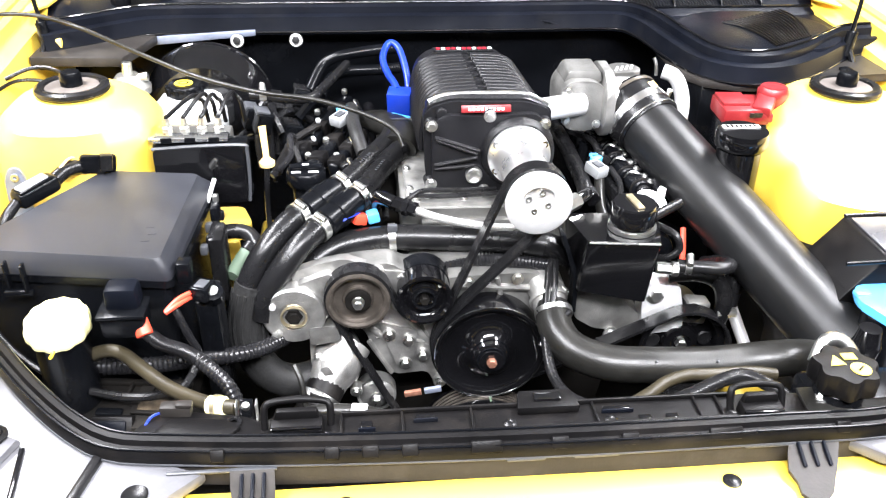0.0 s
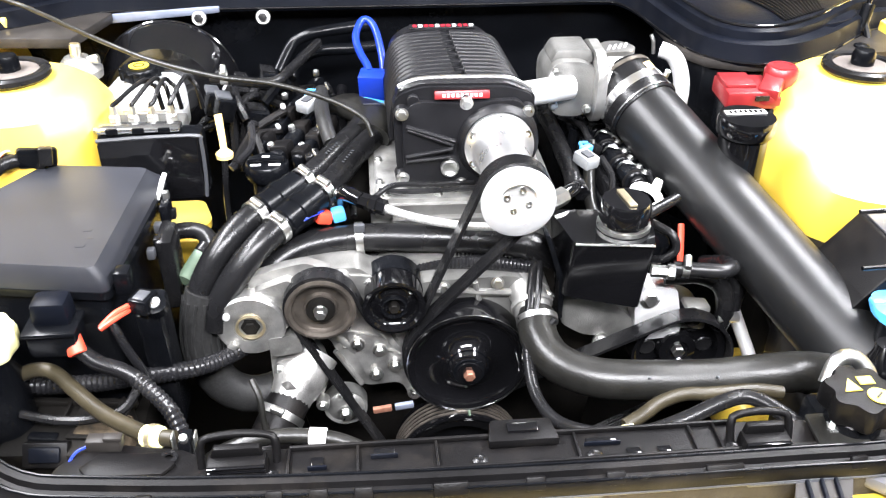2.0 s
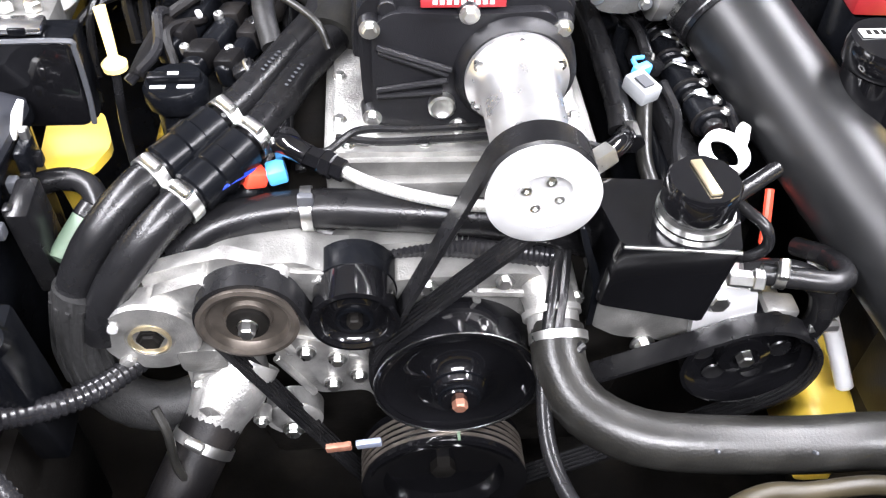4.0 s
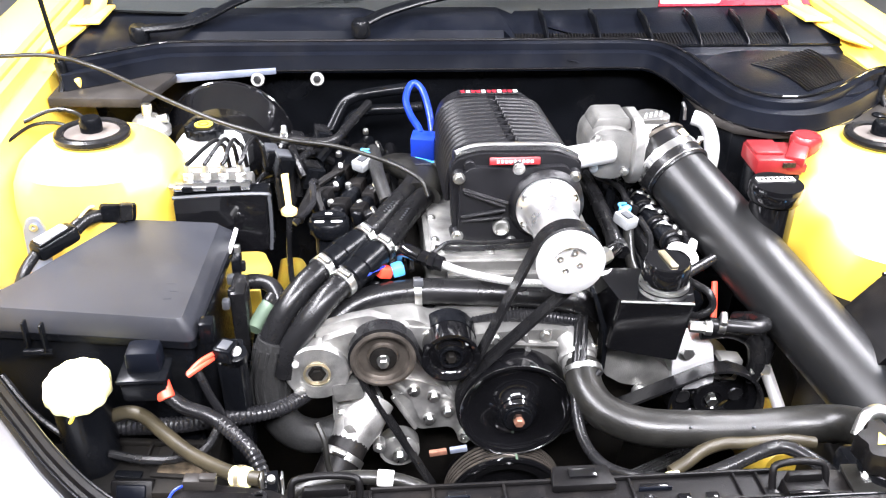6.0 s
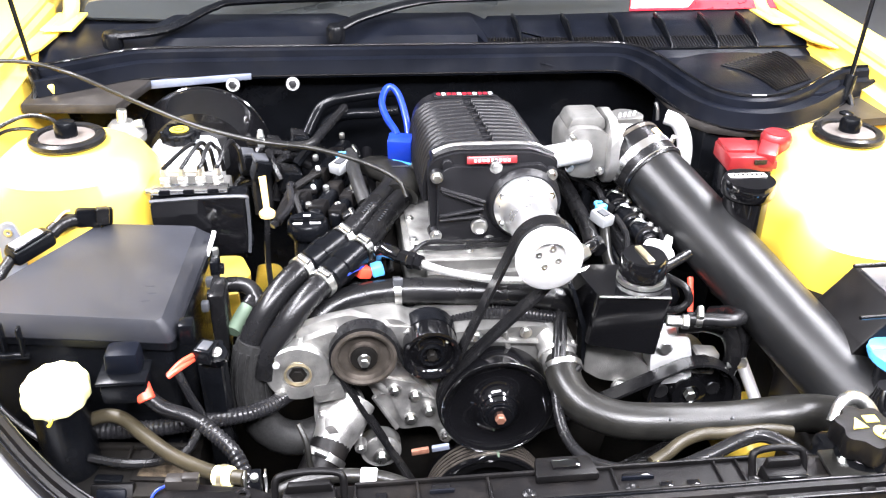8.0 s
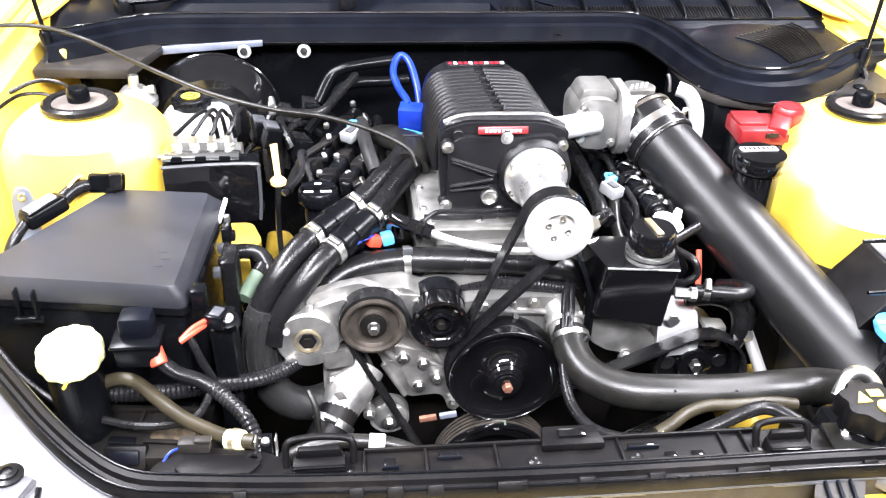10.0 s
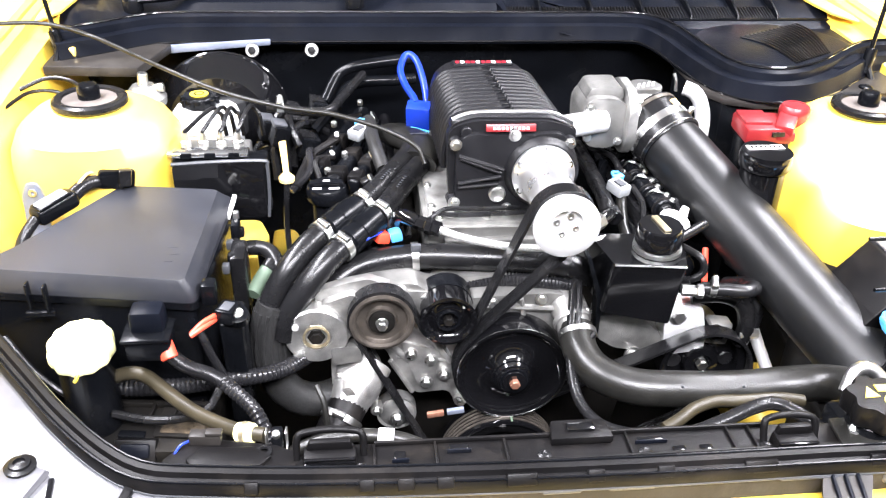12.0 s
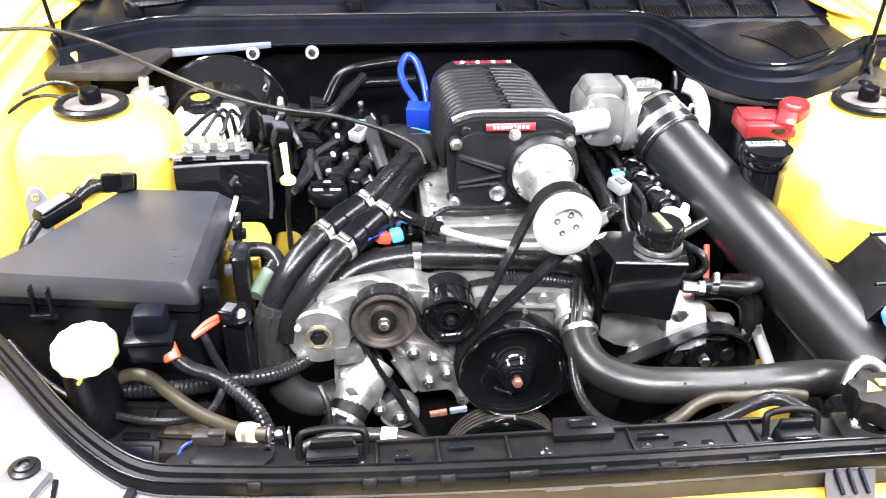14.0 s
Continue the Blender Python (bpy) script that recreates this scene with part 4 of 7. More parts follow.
for k in range(3):
    part("hub_ring", ring((p[0], p[1] - 0.004 - 0.0055 * k, p[2]), (0, 1, 0), 0.0275 - 0.0035 * k, 0.003, 0.003), SATIN, o)
part("back_ring", lathe([(0.04, 0.05), (0.070, 0.05), (0.070, 0.066), (0.04, 0.066)], p, (0, 1, 0), 48), CAST, o, "ribbed cast ring behind the pulley")
for i in range(24):
    a = 2 * math.pi * i / 24
    part("back_rib", box((p[0] + 0.069 * math.cos(a), p[1] + 0.058, p[2] + 0.069 * math.sin(a)), (0.004, 0.014, 0.004), 0), CAST, o)
o, p = pulley("crank_pulley", (0.0, 0.436), 0.088, 0.05, "large black crankshaft pulley low on the engine front", "pulley",
              [(0.078, -0.004), (0.066, -0.006), (0.062, -0.024), (0.040, -0.03), (0.02, -0.028), (0, -0.028)], GLOSS, (0.014, -0.024, GRIMESHADE), 0.80)
# Lighter steel rings put the grooves' bright reflected streak into the colour.
for k in range(5):
    part("groove_ring", ring((p[0], p[1] + 0.010 + 0.007 * k, p[2]), (0, 1, 0), 0.0895, 0.003, 0.0035, 48), RUST, o)
part("green_mark", box((0.012, p[1] + 0.012, p[2] + 0.0895), (0.003, 0.022, 0.0015), 0), GREENISH, o)
o, p = pulley("steering_pump_pulley", (0.307, 0.583), 0.066, 0.032, "black spoked power steering pump pulley", "pulley",
              [(0.056, -0.004), (0.054, -0.020), (0.030, -0.022), (0.026, -0.008), (0.016, -0.006), (0.012, -0.010), (0, -0.010)], GLOSS, (0.009, -0.010, STEEL), 0.838)
for i in range(6):
    a = 2 * math.pi * i / 6
    part("lightening_hole", lathe([(0.011, 0), (0.0125, 0.001), (0.011, 0.003), (0, 0.001)], (p[0] + 0.041 * math.cos(a), p[1] + 0.0195, p[2] + 0.041 * math.sin(a)), (0, -1, 0), 16), RUBBER, o)


def belt_loop(wheels):
    """The outline of a belt round (x, z, radius, turn) wheels; turn +1 anticlockwise, -1 clockwise."""
    n = len(wheels)
    tang = []
    for i in range(n):
        (x1, z1, r1, s1), (x2, z2, r2, s2) = wheels[i], wheels[(i + 1) % n]
        d = Vector((x2 - x1, z2 - z1))
        f = math.atan2(d.y, d.x) + math.acos((s2 * r2 - s1 * r1) / d.length)
        nn = Vector((math.cos(f), math.sin(f)))
        tang.append((Vector((x1, z1)) - nn * s1 * r1, Vector((x2, z2)) - nn * s2 * r2))
    out = []
    for i in range(n):
        x, z, r, s = wheels[i]
        c = Vector((x, z))
        a, b = tang[i - 1][1] - c, tang[i][0] - c
        ta, tb = math.atan2(a.y, a.x), math.atan2(b.y, b.x)
        if s > 0:
            while tb < ta:
                tb += 2 * math.pi
        else:
            while tb > ta:
                tb -= 2 * math.pi
        k = max(2, int(abs(tb - ta) / 0.16))
        out += [c + Vector((math.cos(ta + (tb - ta) * j / k), math.sin(ta + (tb - ta) * j / k))) * r for j in range(k + 1)]
    return out


loop = belt_loop([(SX + 0.002, 0.849, 0.0425, -1), (0.008, 0.606, 0.081, 1), (0.307, 0.583, 0.069, -1), (0.0, 0.436, 0.091, -1), (-0.178, 0.700, 0.045, -1), (-0.086, 0.698, 0.040, 1)])
belt = thing("drive_belt", (0, 0.834, 0.6), "black ribbed serpentine drive belt round the pulleys", "drive belt")
rows = []
for i, q in enumerate(loop):
    d = (loop[(i + 1) % len(loop)] - loop[i - 1]).normalized()
    nn = Vector((-d.y, d.x))
    rows.append([(q.x + nn.x * a, y, q.y + nn.y * a) for a, y in ((-0.0022, 0.823), (0.0022, 0.823), (0.0022, 0.847), (-0.0022, 0.847))])
bm = loft(rows + [rows[0]], cap=False)
bmesh.ops.remove_doubles(bm, verts=bm.verts, dist=1e-6)
part("band", bm, RUBBER, belt)
for k in range(5):
    rows = []
    for i, q in enumerate(loop):
        d = (loop[(i + 1) % len(loop)] - loop[i - 1]).normalized()
        nn = Vector((-d.y, d.x))
        y = 0.8252 + k * 0.0049
        rows.append([(q.x + nn.x * a, yy, q.y + nn.y * a) for a, yy in ((-0.0022, y - 0.0014), (-0.0036, y), (-0.0022, y + 0.0014))])
    part("rib", loft(rows + [rows[0]], cap=False), RUBBER, belt)

shift(DRIVE + [ten, belt], -0.002, 0.006, 0.004)

# ---- throttle body and intake pipe ----
A, B = Vector((0.282, 1.130, 0.852)), Vector((0.462, 0.748, 0.684))
ax = (B - A).normalized()
tb = thing("throttle_body", (0.21, 1.17, 0.85), "cast aluminium throttle body with a round inlet", "throttle body")
part("housing", prism(rounded([(0.152, 0.855), (0.165, 0.828), (0.208, 0.825), (0.228, 0.85), (0.228, 0.895), (0.205, 0.910), (0.165, 0.910), (0.152, 0.892)], 0.012), 1.118, 1.20, "y", 0.005), CASTDARK, tb)
part("flange_plate", prism(rounded([(1.095, 0.850), (1.115, 0.815), (1.17, 0.812), (1.215, 0.84), (1.215, 0.905), (1.18, 0.925), (1.12, 0.922), (1.095, 0.90)], 0.012), 0.222, 0.236, "x", 0.004), CAST, tb)
part("elbow", tube([(0.230, 1.152, 0.866), (0.250, 1.156, 0.867), (0.268, 1.150, 0.862), tuple(A - ax * 0.004)], 0.0475, 40, step=0.006), CAST, tb)
part("outlet_bead", lathe([(0.046, -0.030), (0.0515, -0.028), (0.0515, -0.020), (0.048, -0.016), (0.046, -0.016)], A, ax, 44), CAST, tb)
part("top_pad", prism(rounded([(0.232, 1.135), (0.240, 1.180), (0.268, 1.190), (0.292, 1.165), (0.284, 1.140)], 0.010), 0.900, 0.917, bevel=0.005), CASTDARK, tb)
for k in range(4):
    part("cast_letter_bar", box((0.250 + k * 0.009, 1.156 + k * 0.003, 0.9172), (0.004, 0.022, 0.0015), 0.0005, rot=(0, 0, -24)), BRIGHT, tb)
part("inlet_stub", rod((0.104, 1.092, 0.872), (0.190, 1.122, 0.872), 0.0185, seg=32), BRIGHT, tb, "bright turned aluminium stub")
part("sensor_cover", prism(rounded([(0.158, 0.902), (0.222, 0.902), (0.218, 0.922), (0.168, 0.922)], 0.006), 1.135, 1.195, "y", 0.003), CASTDARK, tb)
for y, z in ((1.108, 0.832), (1.20, 0.845), (1.20, 0.905), (1.112, 0.908)):
    hexbolt((0.236, y, z), (1, 0, 0), 0.005, tb)
for x, z in ((0.163, 0.845), (0.163, 0.895), (0.214, 0.838)):
    hexbolt((x, 1.117, z), (0, -1, 0), 0.005, tb)
ip = thing("intake_pipe", tuple(B), "wide satin black powder-coated intake pipe across the bay", "intake pipe")
part("pipe", lathe([(0.046, 0.018), (0.0495, 0.02), (0.0512, 0.06), (0.0512, (B - A).length + 0.05), (0.046, (B - A).length + 0.05)], A, ax, 64), PIPEBLACK, ip)
cp = part("coupler", lathe([(0.049, -0.03), (0.0535, -0.03), (0.0545, 0.0), (0.0545, 0.035), (0.0525, 0.04), (0.048, 0.04)], A, ax, 56), RUBBER, ip, "black silicone coupler")
for h, mm in ((-0.022, RUST), (0.012, MACHINED), (0.035, MACHINED)):
    part("clamp_band", ring(A + ax * h, ax, 0.0556, 0.0012, 0.014 if h == 0.012 else 0.006 if h < 0.03 else 0.002, 56), mm, cp, "steel band clamp")
uu, ww = frame_of(ax)[1:]
part("clamp_screw", rod(A + ax * 0.012 + uu * 0.042 + ww * 0.030, A + ax * 0.012 + uu * 0.042 + ww * 0.048, 0.0042), STEEL, cp)
part("warning_tag", box(A + Vector((0.012, -0.014, 0.0500)), (0.024, 0.014, 0.0015), 0, rot=(20, -10, 20)), AMBER, cp, "small yellow tag")
ch = thing("chrome_elbow", (0.40, 1.26, 0.85), "polished aluminium elbow behind the throttle body", "elbow pipe")
part("elbow", tube([(0.3411, 1.1910, 0.8999), (0.3581, 1.1825, 0.8943), (0.3703, 1.1769, 0.8755), (0.3769, 1.1731, 0.8473), (0.3750, 1.1675, 0.8172), (0.3684, 1.1628, 0.7843)], 0.0125, 20), BRIGHT, ch)
part("nipple", tube([(0.352, 1.25, 0.872), (0.350, 1.252, 0.892), (0.346, 1.255, 0.902)], 0.0030), STEEL, ch)
for z0 in (0.70, 0.655):
    hexbolt((0.118, 0.853, z0 - 0.02), (0, -1, 0.2), 0.006, wpump)
for x, z in ((-0.02, 0.702), (0.05, 0.706), (-0.145, 0.668)):
    hexbolt((x, 0.853, z), (0, -1, 0.2), 0.006, wpump)
part("casting_rib", rod((-0.04, 0.852, 0.70), (0.075, 0.852, 0.69), 0.005, seg=8), CASTDARK, wpump)
part("casting_rib", rod((0.02, 0.852, 0.71), (0.03, 0.852, 0.66), 0.004, seg=8), CASTDARK, wpump)

for x, z in ((-0.150, 0.655), (-0.215, 0.722), (-0.150, 0.728)):
    part("boss", lathe([(0.0095, -0.006), (0.0085, 0.006), (0, 0.006)], (x, 0.850, z), (0, -1, 0), 14), CAST, ab)
    hexbolt((x, 0.844, z), (0, -1, 0), 0.0050, ab)
for a, b in (((-0.055, 0.555), (-0.10, 0.66)), ((-0.155, 0.615), (-0.06, 0.60)), ((-0.24, 0.70), (-0.20, 0.735)), ((-0.225, 0.695), (-0.185, 0.735))):
    part("web", rod((a[0], 0.853, a[1]), (b[0], 0.853, b[1]), 0.0035, seg=8), CASTDARK, ab)
# Dark boxes on the plate stand in for the shade inside cast pockets.
for x, z in ((-0.232, 0.715), (-0.200, 0.690)):
    part("pocket_shade", box((x, 0.8515, z), (0.014, 0.004, 0.012), 0.001, rot=(0, 15, 0)), GRIMESHADE, ab)

part("lower_lobe", prism(rounded([(-0.152, 0.645), (-0.094, 0.626), (-0.096, 0.600), (-0.103, 0.556), (-0.122, 0.556)], 0.008), 0.848, 0.866, "y", 0.003), CAST, ab)
part("lobe_rib", rod((-0.165, 0.850, 0.61), (-0.132, 0.850, 0.55), 0.004, seg=8), CAST, ab)


PALEGREY = mat("pale_grey_plastic", (0.22, 0.228, 0.235), 0.4, var=0.1, scale=60)

# ---- driver's side: fuse box, brake parts ----
fb = thing("fuse_box", (-0.53, 0.90, 0.60), "large black plastic fuse box with a sloped-corner lid", "fuse box")
lid_top = [(-0.424, 0.785), (-0.411, 1.036), (-0.554, 1.056), (-0.660, 0.874), (-0.700, 0.832)]
lid_low = [(-0.413, 0.778), (-0.393, 1.048), (-0.562, 1.070), (-0.680, 0.884), (-0.722, 0.828)]
ring1, ring2 = rounded(lid_top, 0.010), rounded(lid_low, 0.012)
lid = part("lid", loft([[(x, y, 0.776) for x, y in ring2], [(x, y, 0.786) for x, y in ring2],
                        [(x * 0.35 + a * 0.65, y * 0.35 + b * 0.65, 0.797) for (x, y), (a, b) in zip(ring2, ring1)],
                        [(a, b, 0.8035) for a, b in ring1], [(a * 0.985 - 0.0082, b * 0.985 + 0.0137, 0.8062) for a, b in ring1]]), LIDBLACK, fb, "black grained plastic lid")
part("lip", loft([[(x * 1.012 + 0.0065, y * 1.012 - 0.011, z) for x, y in ring2] for z in (0.767, 0.777)]), SATIN, fb)
part("body", loft([[(x * 0.97 - 0.016, y * 0.97 + 0.027, z) for x, y in ring2] for z in (0.56, 0.768)]), SATIN, fb)
for x in (-0.619, -0.596):
    part("lid_rib", box((x, 0.802 - (x + 0.619) * 0.3, 0.780), (0.004, 0.012, 0.040), 0.0015), SATIN, lid)
part("latch", box((-0.607, 0.796, 0.758), (0.036, 0.008, 0.008), 0.002), SATIN, fb)
part("hinge_clip", box((-0.399, 0.797, 0.782), (0.018, 0.022, 0.030), 0.003), SATIN, fb)
part("hinge_clip", box((-0.386, 0.985, 0.765), (0.012, 0.03, 0.03), 0.003), SATIN, fb)
part("white_tag", box((-0.392, 1.005, 0.792), (0.006, 0.022, 0.032), 0.001, rot=(0, 20, 0)), WHITE, fb, "small white tag")
for i in range(3):
    part("moulded_mark", box((-0.452 + 0.006 * (i % 2), 0.835 + 0.018 * i, 0.8062), (0.010, 0.005, 0.0008), 0), LIDBLACK, lid)

jb = thing("junction_block", (-0.468, 0.748, 0.70), "black plastic cable junction block with a red collar", "junction block")
part("body", box((-0.466, 0.744, 0.724), (0.054, 0.042, 0.034), 0.007), SATIN, jb)
part("upper_body", box((-0.466, 0.752, 0.755), (0.042, 0.034, 0.032), 0.007, taper=0.94), PLASTIC, jb)
part("flange", box((-0.466, 0.743, 0.740), (0.058, 0.046, 0.006), 0.002), SATIN, jb)
part("red_collar", rod((-0.450, 0.740, 0.728), (-0.441, 0.726, 0.710), 0.0105, seg=16), ORANGE, jb, "red cable collar")
shift([jb], 0, -0.002, 0.024)
wc = thing("washer_filler", (-0.538, 0.735, 0.66), "washer bottle neck with a pale yellow scalloped cap", "washer filler")
scal = [(math.cos(t) * (0.0388 + 0.0011 * math.cos(12 * t)), math.sin(t) * (0.0388 + 0.0011 * math.cos(12 * t))) for t in (2 * math.pi * i / 72 for i in range(72))]
part("cap", loft([[(-0.54 + x * k, 0.735 + y * k - z * 0.05, 0.722 + z + y * k * 0.18) for x, y in scal] for k, z in ((0.95, 0.012), (1.0, 0.015), (1.0, 0.026), (0.95, 0.031), (0.5, 0.032))]), CREAM, wc, "pale yellow scalloped cap")
part("cap_tether", tube([(-0.537, 0.697, 0.732), (-0.538, 0.693, 0.728), (-0.541, 0.692, 0.724)], 0.0022), PALEYELLOW, wc)
part("neck", rod((-0.54, 0.735, 0.60), (-0.54, 0.735, 0.735), 0.033, seg=28), SATIN, wc)

shift([wc], -0.007, 0.005, 0.002)

rs = thing("brake_reservoir", (-0.475, 1.30, 0.76), "milky white brake fluid reservoir with a black cap", "fluid reservoir")
part("tank", loft([[(x, y, z) for x, y in rounded([(-0.545 + i, 1.25 + i), (-0.42 - i, 1.245 + i), (-0.408 - i, 1.30), (-0.43 - i, 1.385 - i), (-0.53 + i, 1.39 - i)], 0.022)]
                  for i, z in ((0.008, 0.755), (0.0, 0.765), (0.0, 0.795), (0.003, 0.798), (0.003, 0.804), (0.0, 0.807), (0.004, 0.822), (0.014, 0.829), (0.04, 0.830))]), MILKY, rs)
cap = part("cap", lathe([(0, 0.830), (0.026, 0.830), (0.030, 0.836), (0.030, 0.846), (0.027, 0.850), (0.0, 0.851)], (-0.485, 1.328, 0), (0, 0, 1), 32), SATIN, rs, "black screw cap")
for i in range(10):
    a = 2 * math.pi * i / 10
    part("grip", rod((-0.485 + 0.029 * math.cos(a), 1.328 + 0.029 * math.sin(a), 0.834), (-0.485 + 0.029 * math.cos(a), 1.328 + 0.029 * math.sin(a), 0.848), 0.005, seg=8), SATIN, cap)
part("yellow_disc", lathe([(0, 0.851), (0.016, 0.851), (0.016, 0.8525), (0, 0.8525)], (-0.485, 1.328, 0), (0, 0, 1), 28), PALEYELLOW, cap, "yellow warning disc")
part("print_ring", ring((-0.485, 1.328, 0.8528), (0, 0, 1), 0.009, 0.002, 0.001, 20), RUBBER, cap)
shift([rs], 0.009, 0, -0.007)
mc = thing("master_cylinder", (-0.47, 1.33, 0.72), "cast aluminium brake master cylinder under the reservoir", "master cylinder")
part("bore", rod((-0.45, 1.24, 0.725), (-0.44, 1.42, 0.735), 0.022, seg=20), CAST, mc)
bo = thing("brake_booster", (-0.42, 1.44, 0.80), "large round black brake booster on the firewall", "brake booster")
part("shell", lathe([(0, -0.06), (0.03, -0.058), (0.05, -0.045), (0.095, -0.035), (0.108, -0.025), (0.112, -0.012), (0.120, -0.008), (0.122, 0.004), (0.118, 0.012), (0.112, 0.03), (0.09, 0.07), (0, 0.075)], (-0.415, 1.42, 0.775), (0, -1, 0.12), 56), GLOSS, bo)
for rr, hh in ((0.121, 0.0), (0.099, 0.036), (0.060, 0.048)):
    part("pressed_ring", lathe([(rr - 0.004, hh), (rr, hh + 0.004), (rr + 0.003, hh), (rr, hh - 0.004)], (-0.415, 1.42, 0.775), (0, -1, 0.12), 56), GLOSS, bo)
# Steel arc stands in for the highlight on the dome's upper side.
part("highlight_arc", tube([(-0.415 + 0.092 * math.cos(a), 1.380, 0.778 + 0.090 * math.sin(a)) for a in np.linspace(0.3, 1.9, 9)], 0.0022, 6), STEEL, bo, "thin bright arc standing in for a highlight on the shell")

shift([bo], -0.035, 0, -0.012)

ab2 = thing("brake_control_module", (-0.43, 1.17, 0.70), "black and silver brake hydraulic control module", "control module")
blk = part("valve_block", box((-0.428, 1.170, 0.776), (0.104, 0.062, 0.046), 0.004), CASTDARK, ab2, "silver machined valve block")
for i in range(4):
    x = -0.472 + i * 0.0262
    part("fitting", lathe([(0.0085, 0.800), (0.0085, 0.808), (0.006, 0.810), (0.0045, 0.822), (0, 0.822)], (x, 1.172, 0), (0, 0, 1), 6), STEEL, blk)
part("bracket_strip", box((-0.44, 1.156, 0.795), (0.118, 0.012, 0.006), 0.002), STEEL, ab2)
box1 = part("controller", box((-0.417, 1.139, 0.752), (0.142, 0.034, 0.098), 0.006), SATIN, ab2, "black plastic controller box")
part("front_plate", prism(rounded([(-0.486, 0.704), (-0.352, 0.704), (-0.350, 0.798), (-0.486, 0.796)], 0.008), 1.115, 1.123, "y", 0.002), GLOSS, box1)
part("grey_rim", tube([(-0.487, 1.117, 0.795), (-0.42, 1.116, 0.799), (-0.352, 1.117, 0.799), (-0.347, 1.117, 0.79), (-0.347, 1.117, 0.74), (-0.350, 1.117, 0.705)], 0.0028, 6), GREY, box1)
top = part("module_clamp", box((-0.430, 1.134, 0.806), (0.112, 0.026, 0.008), 0.003), MACHINED, ab2, "silver clamp plate")
for dx in (-0.035, 0.0, 0.035):
    part("clamp_notch", box((-0.430 + dx, 1.1215, 0.806), (0.016, 0.004, 0.0085), 0.001), SATIN, top)
lab = part("label", box((-0.452, 1.1145, 0.720), (0.058, 0.0012, 0.022), 0), LABEL, box1, "white printed label")
for i in range(10):
    part("print_bar", box((-0.473 + i * 0.0045, 1.1136, 0.717), (0.0022 if i % 3 else 0.001, 0.0006, 0.008), 0), RUBBER, lab)
shift([ab2], 0.006, -0.06, 0.042)
for i, (dx, top) in enumerate(((0.036, 0.872), (0.024, 0.874), (0.011, 0.873), (0.016, 0.876))):
    x = -0.466 + i * 0.0262
    ln = thing("brake_line", (x, 1.112, 0.855), "thin black steel brake line bent over the valve block", "brake line", "brake lines")
    part("pipe", tube([(x, 1.112, 0.858), (x, 1.114, 0.866), (x + 0.003, 1.120, top - 0.006), (x + dx * 0.6, 1.150, top + 0.004), (x + dx, 1.176, top + 0.006), (x + dx + 0.006, 1.182, top - 0.004), (x + dx + 0.012, 1.178, 0.865), (x + dx + 0.016, 1.18, 0.83)], 0.0034, 8), RUBBER, ln)
ys = thing("module_bracket", (-0.39, 1.10, 0.66), "bright yellow painted bracket under the brake module", "bracket")
part("plate", prism(rounded([(-0.42, 1.06), (-0.365, 1.06), (-0.35, 1.10), (-0.37, 1.16), (-0.43, 1.16)], 0.01), 0.672, 0.684, bevel=0.004), YELLOW, ys)
part("leg", box((-0.385, 1.066, 0.645), (0.035, 0.010, 0.06), 0.004, rot=(12, 0, 0)), YELLOW, ys)
rail = structure("chassis_rail_left", prism(rounded([(-0.38, 0.42), (-0.335, 0.42), (-0.325, 0.48), (-0.335, 0.50), (-0.38, 0.50)], 0.012), 1.20, 1.45, "y", 0.004), YELLOW, "yellow painted chassis rail beside the engine", "chassis rail")
structure("chassis_rail_right", prism(rounded([(0.47, 0.42), (0.39, 0.42), (0.385, 0.50), (0.395, 0.52), (0.47, 0.52)], 0.015), 0.80, 0.93, "y", 0.004), YELLOW, "yellow painted chassis rail beside the engine", "chassis rail")
se = thing("height_sensor", (-0.565, 1.29, 0.85), "silver dome-shaped valve beside the brake booster", "valve")
part("base", lathe([(0, 0.84), (0.036, 0.84), (0.037, 0.852), (0.030, 0.858), (0.018, 0.872), (0, 0.873)], (-0.562, 1.30, 0), (0, 0, 1), 32), CASTDARK, se)
part("stem", rod((-0.562, 1.30, 0.872), (-0.560, 1.30, 0.893), 0.0085, seg=14), STEEL, se)
part("side_port", rod((-0.562, 1.30, 0.862), (-0.528, 1.30, 0.868), 0.008, seg=12), STEEL, se)
bb = thing("blue_bracket", (-0.676, 1.0, 0.78), "blue-grey steel bracket with a bolt hole", "bracket")
part("strap", prism(rounded([(-0.698, 0.735), (-0.666, 0.735), (-0.664, 0.812), (-0.671, 0.832), (-0.687, 0.832), (-0.695, 0.812)], 0.006), 1.018, 1.023, "y", 0.001), BLUEGREY, bb)
part("eyelet", ring((-0.679, 1.017, 0.818), (0, 1, 0), 0.006, 0.003, 0.003, 16), STEEL, bb)
part("foot", box((-0.680, 1.007, 0.738), (0.04, 0.03, 0.008), 0.002), BLUEGREY, bb)
shift([bb], 0.009, 0, -0.003)
hc = thing("headlamp_harness", (-0.60, 1.02, 0.80), "black taped harness with a clear plug and amber wires", "wiring plug")
part("plug", box((-0.630, 0.980, 0.812), (0.066, 0.030, 0.026), 0.008, rot=(0, -8, 50), seg=3), SATIN, hc)
part("clear_lens", box((-0.632, 0.976, 0.8255), (0.046, 0.018, 0.006), 0.003, rot=(0, -8, 50)), PALEGREY, hc)
part("lens_frame", box((-0.632, 0.976, 0.8235), (0.052, 0.024, 0.005), 0.002, rot=(0, -8, 50)), SATIN, hc)
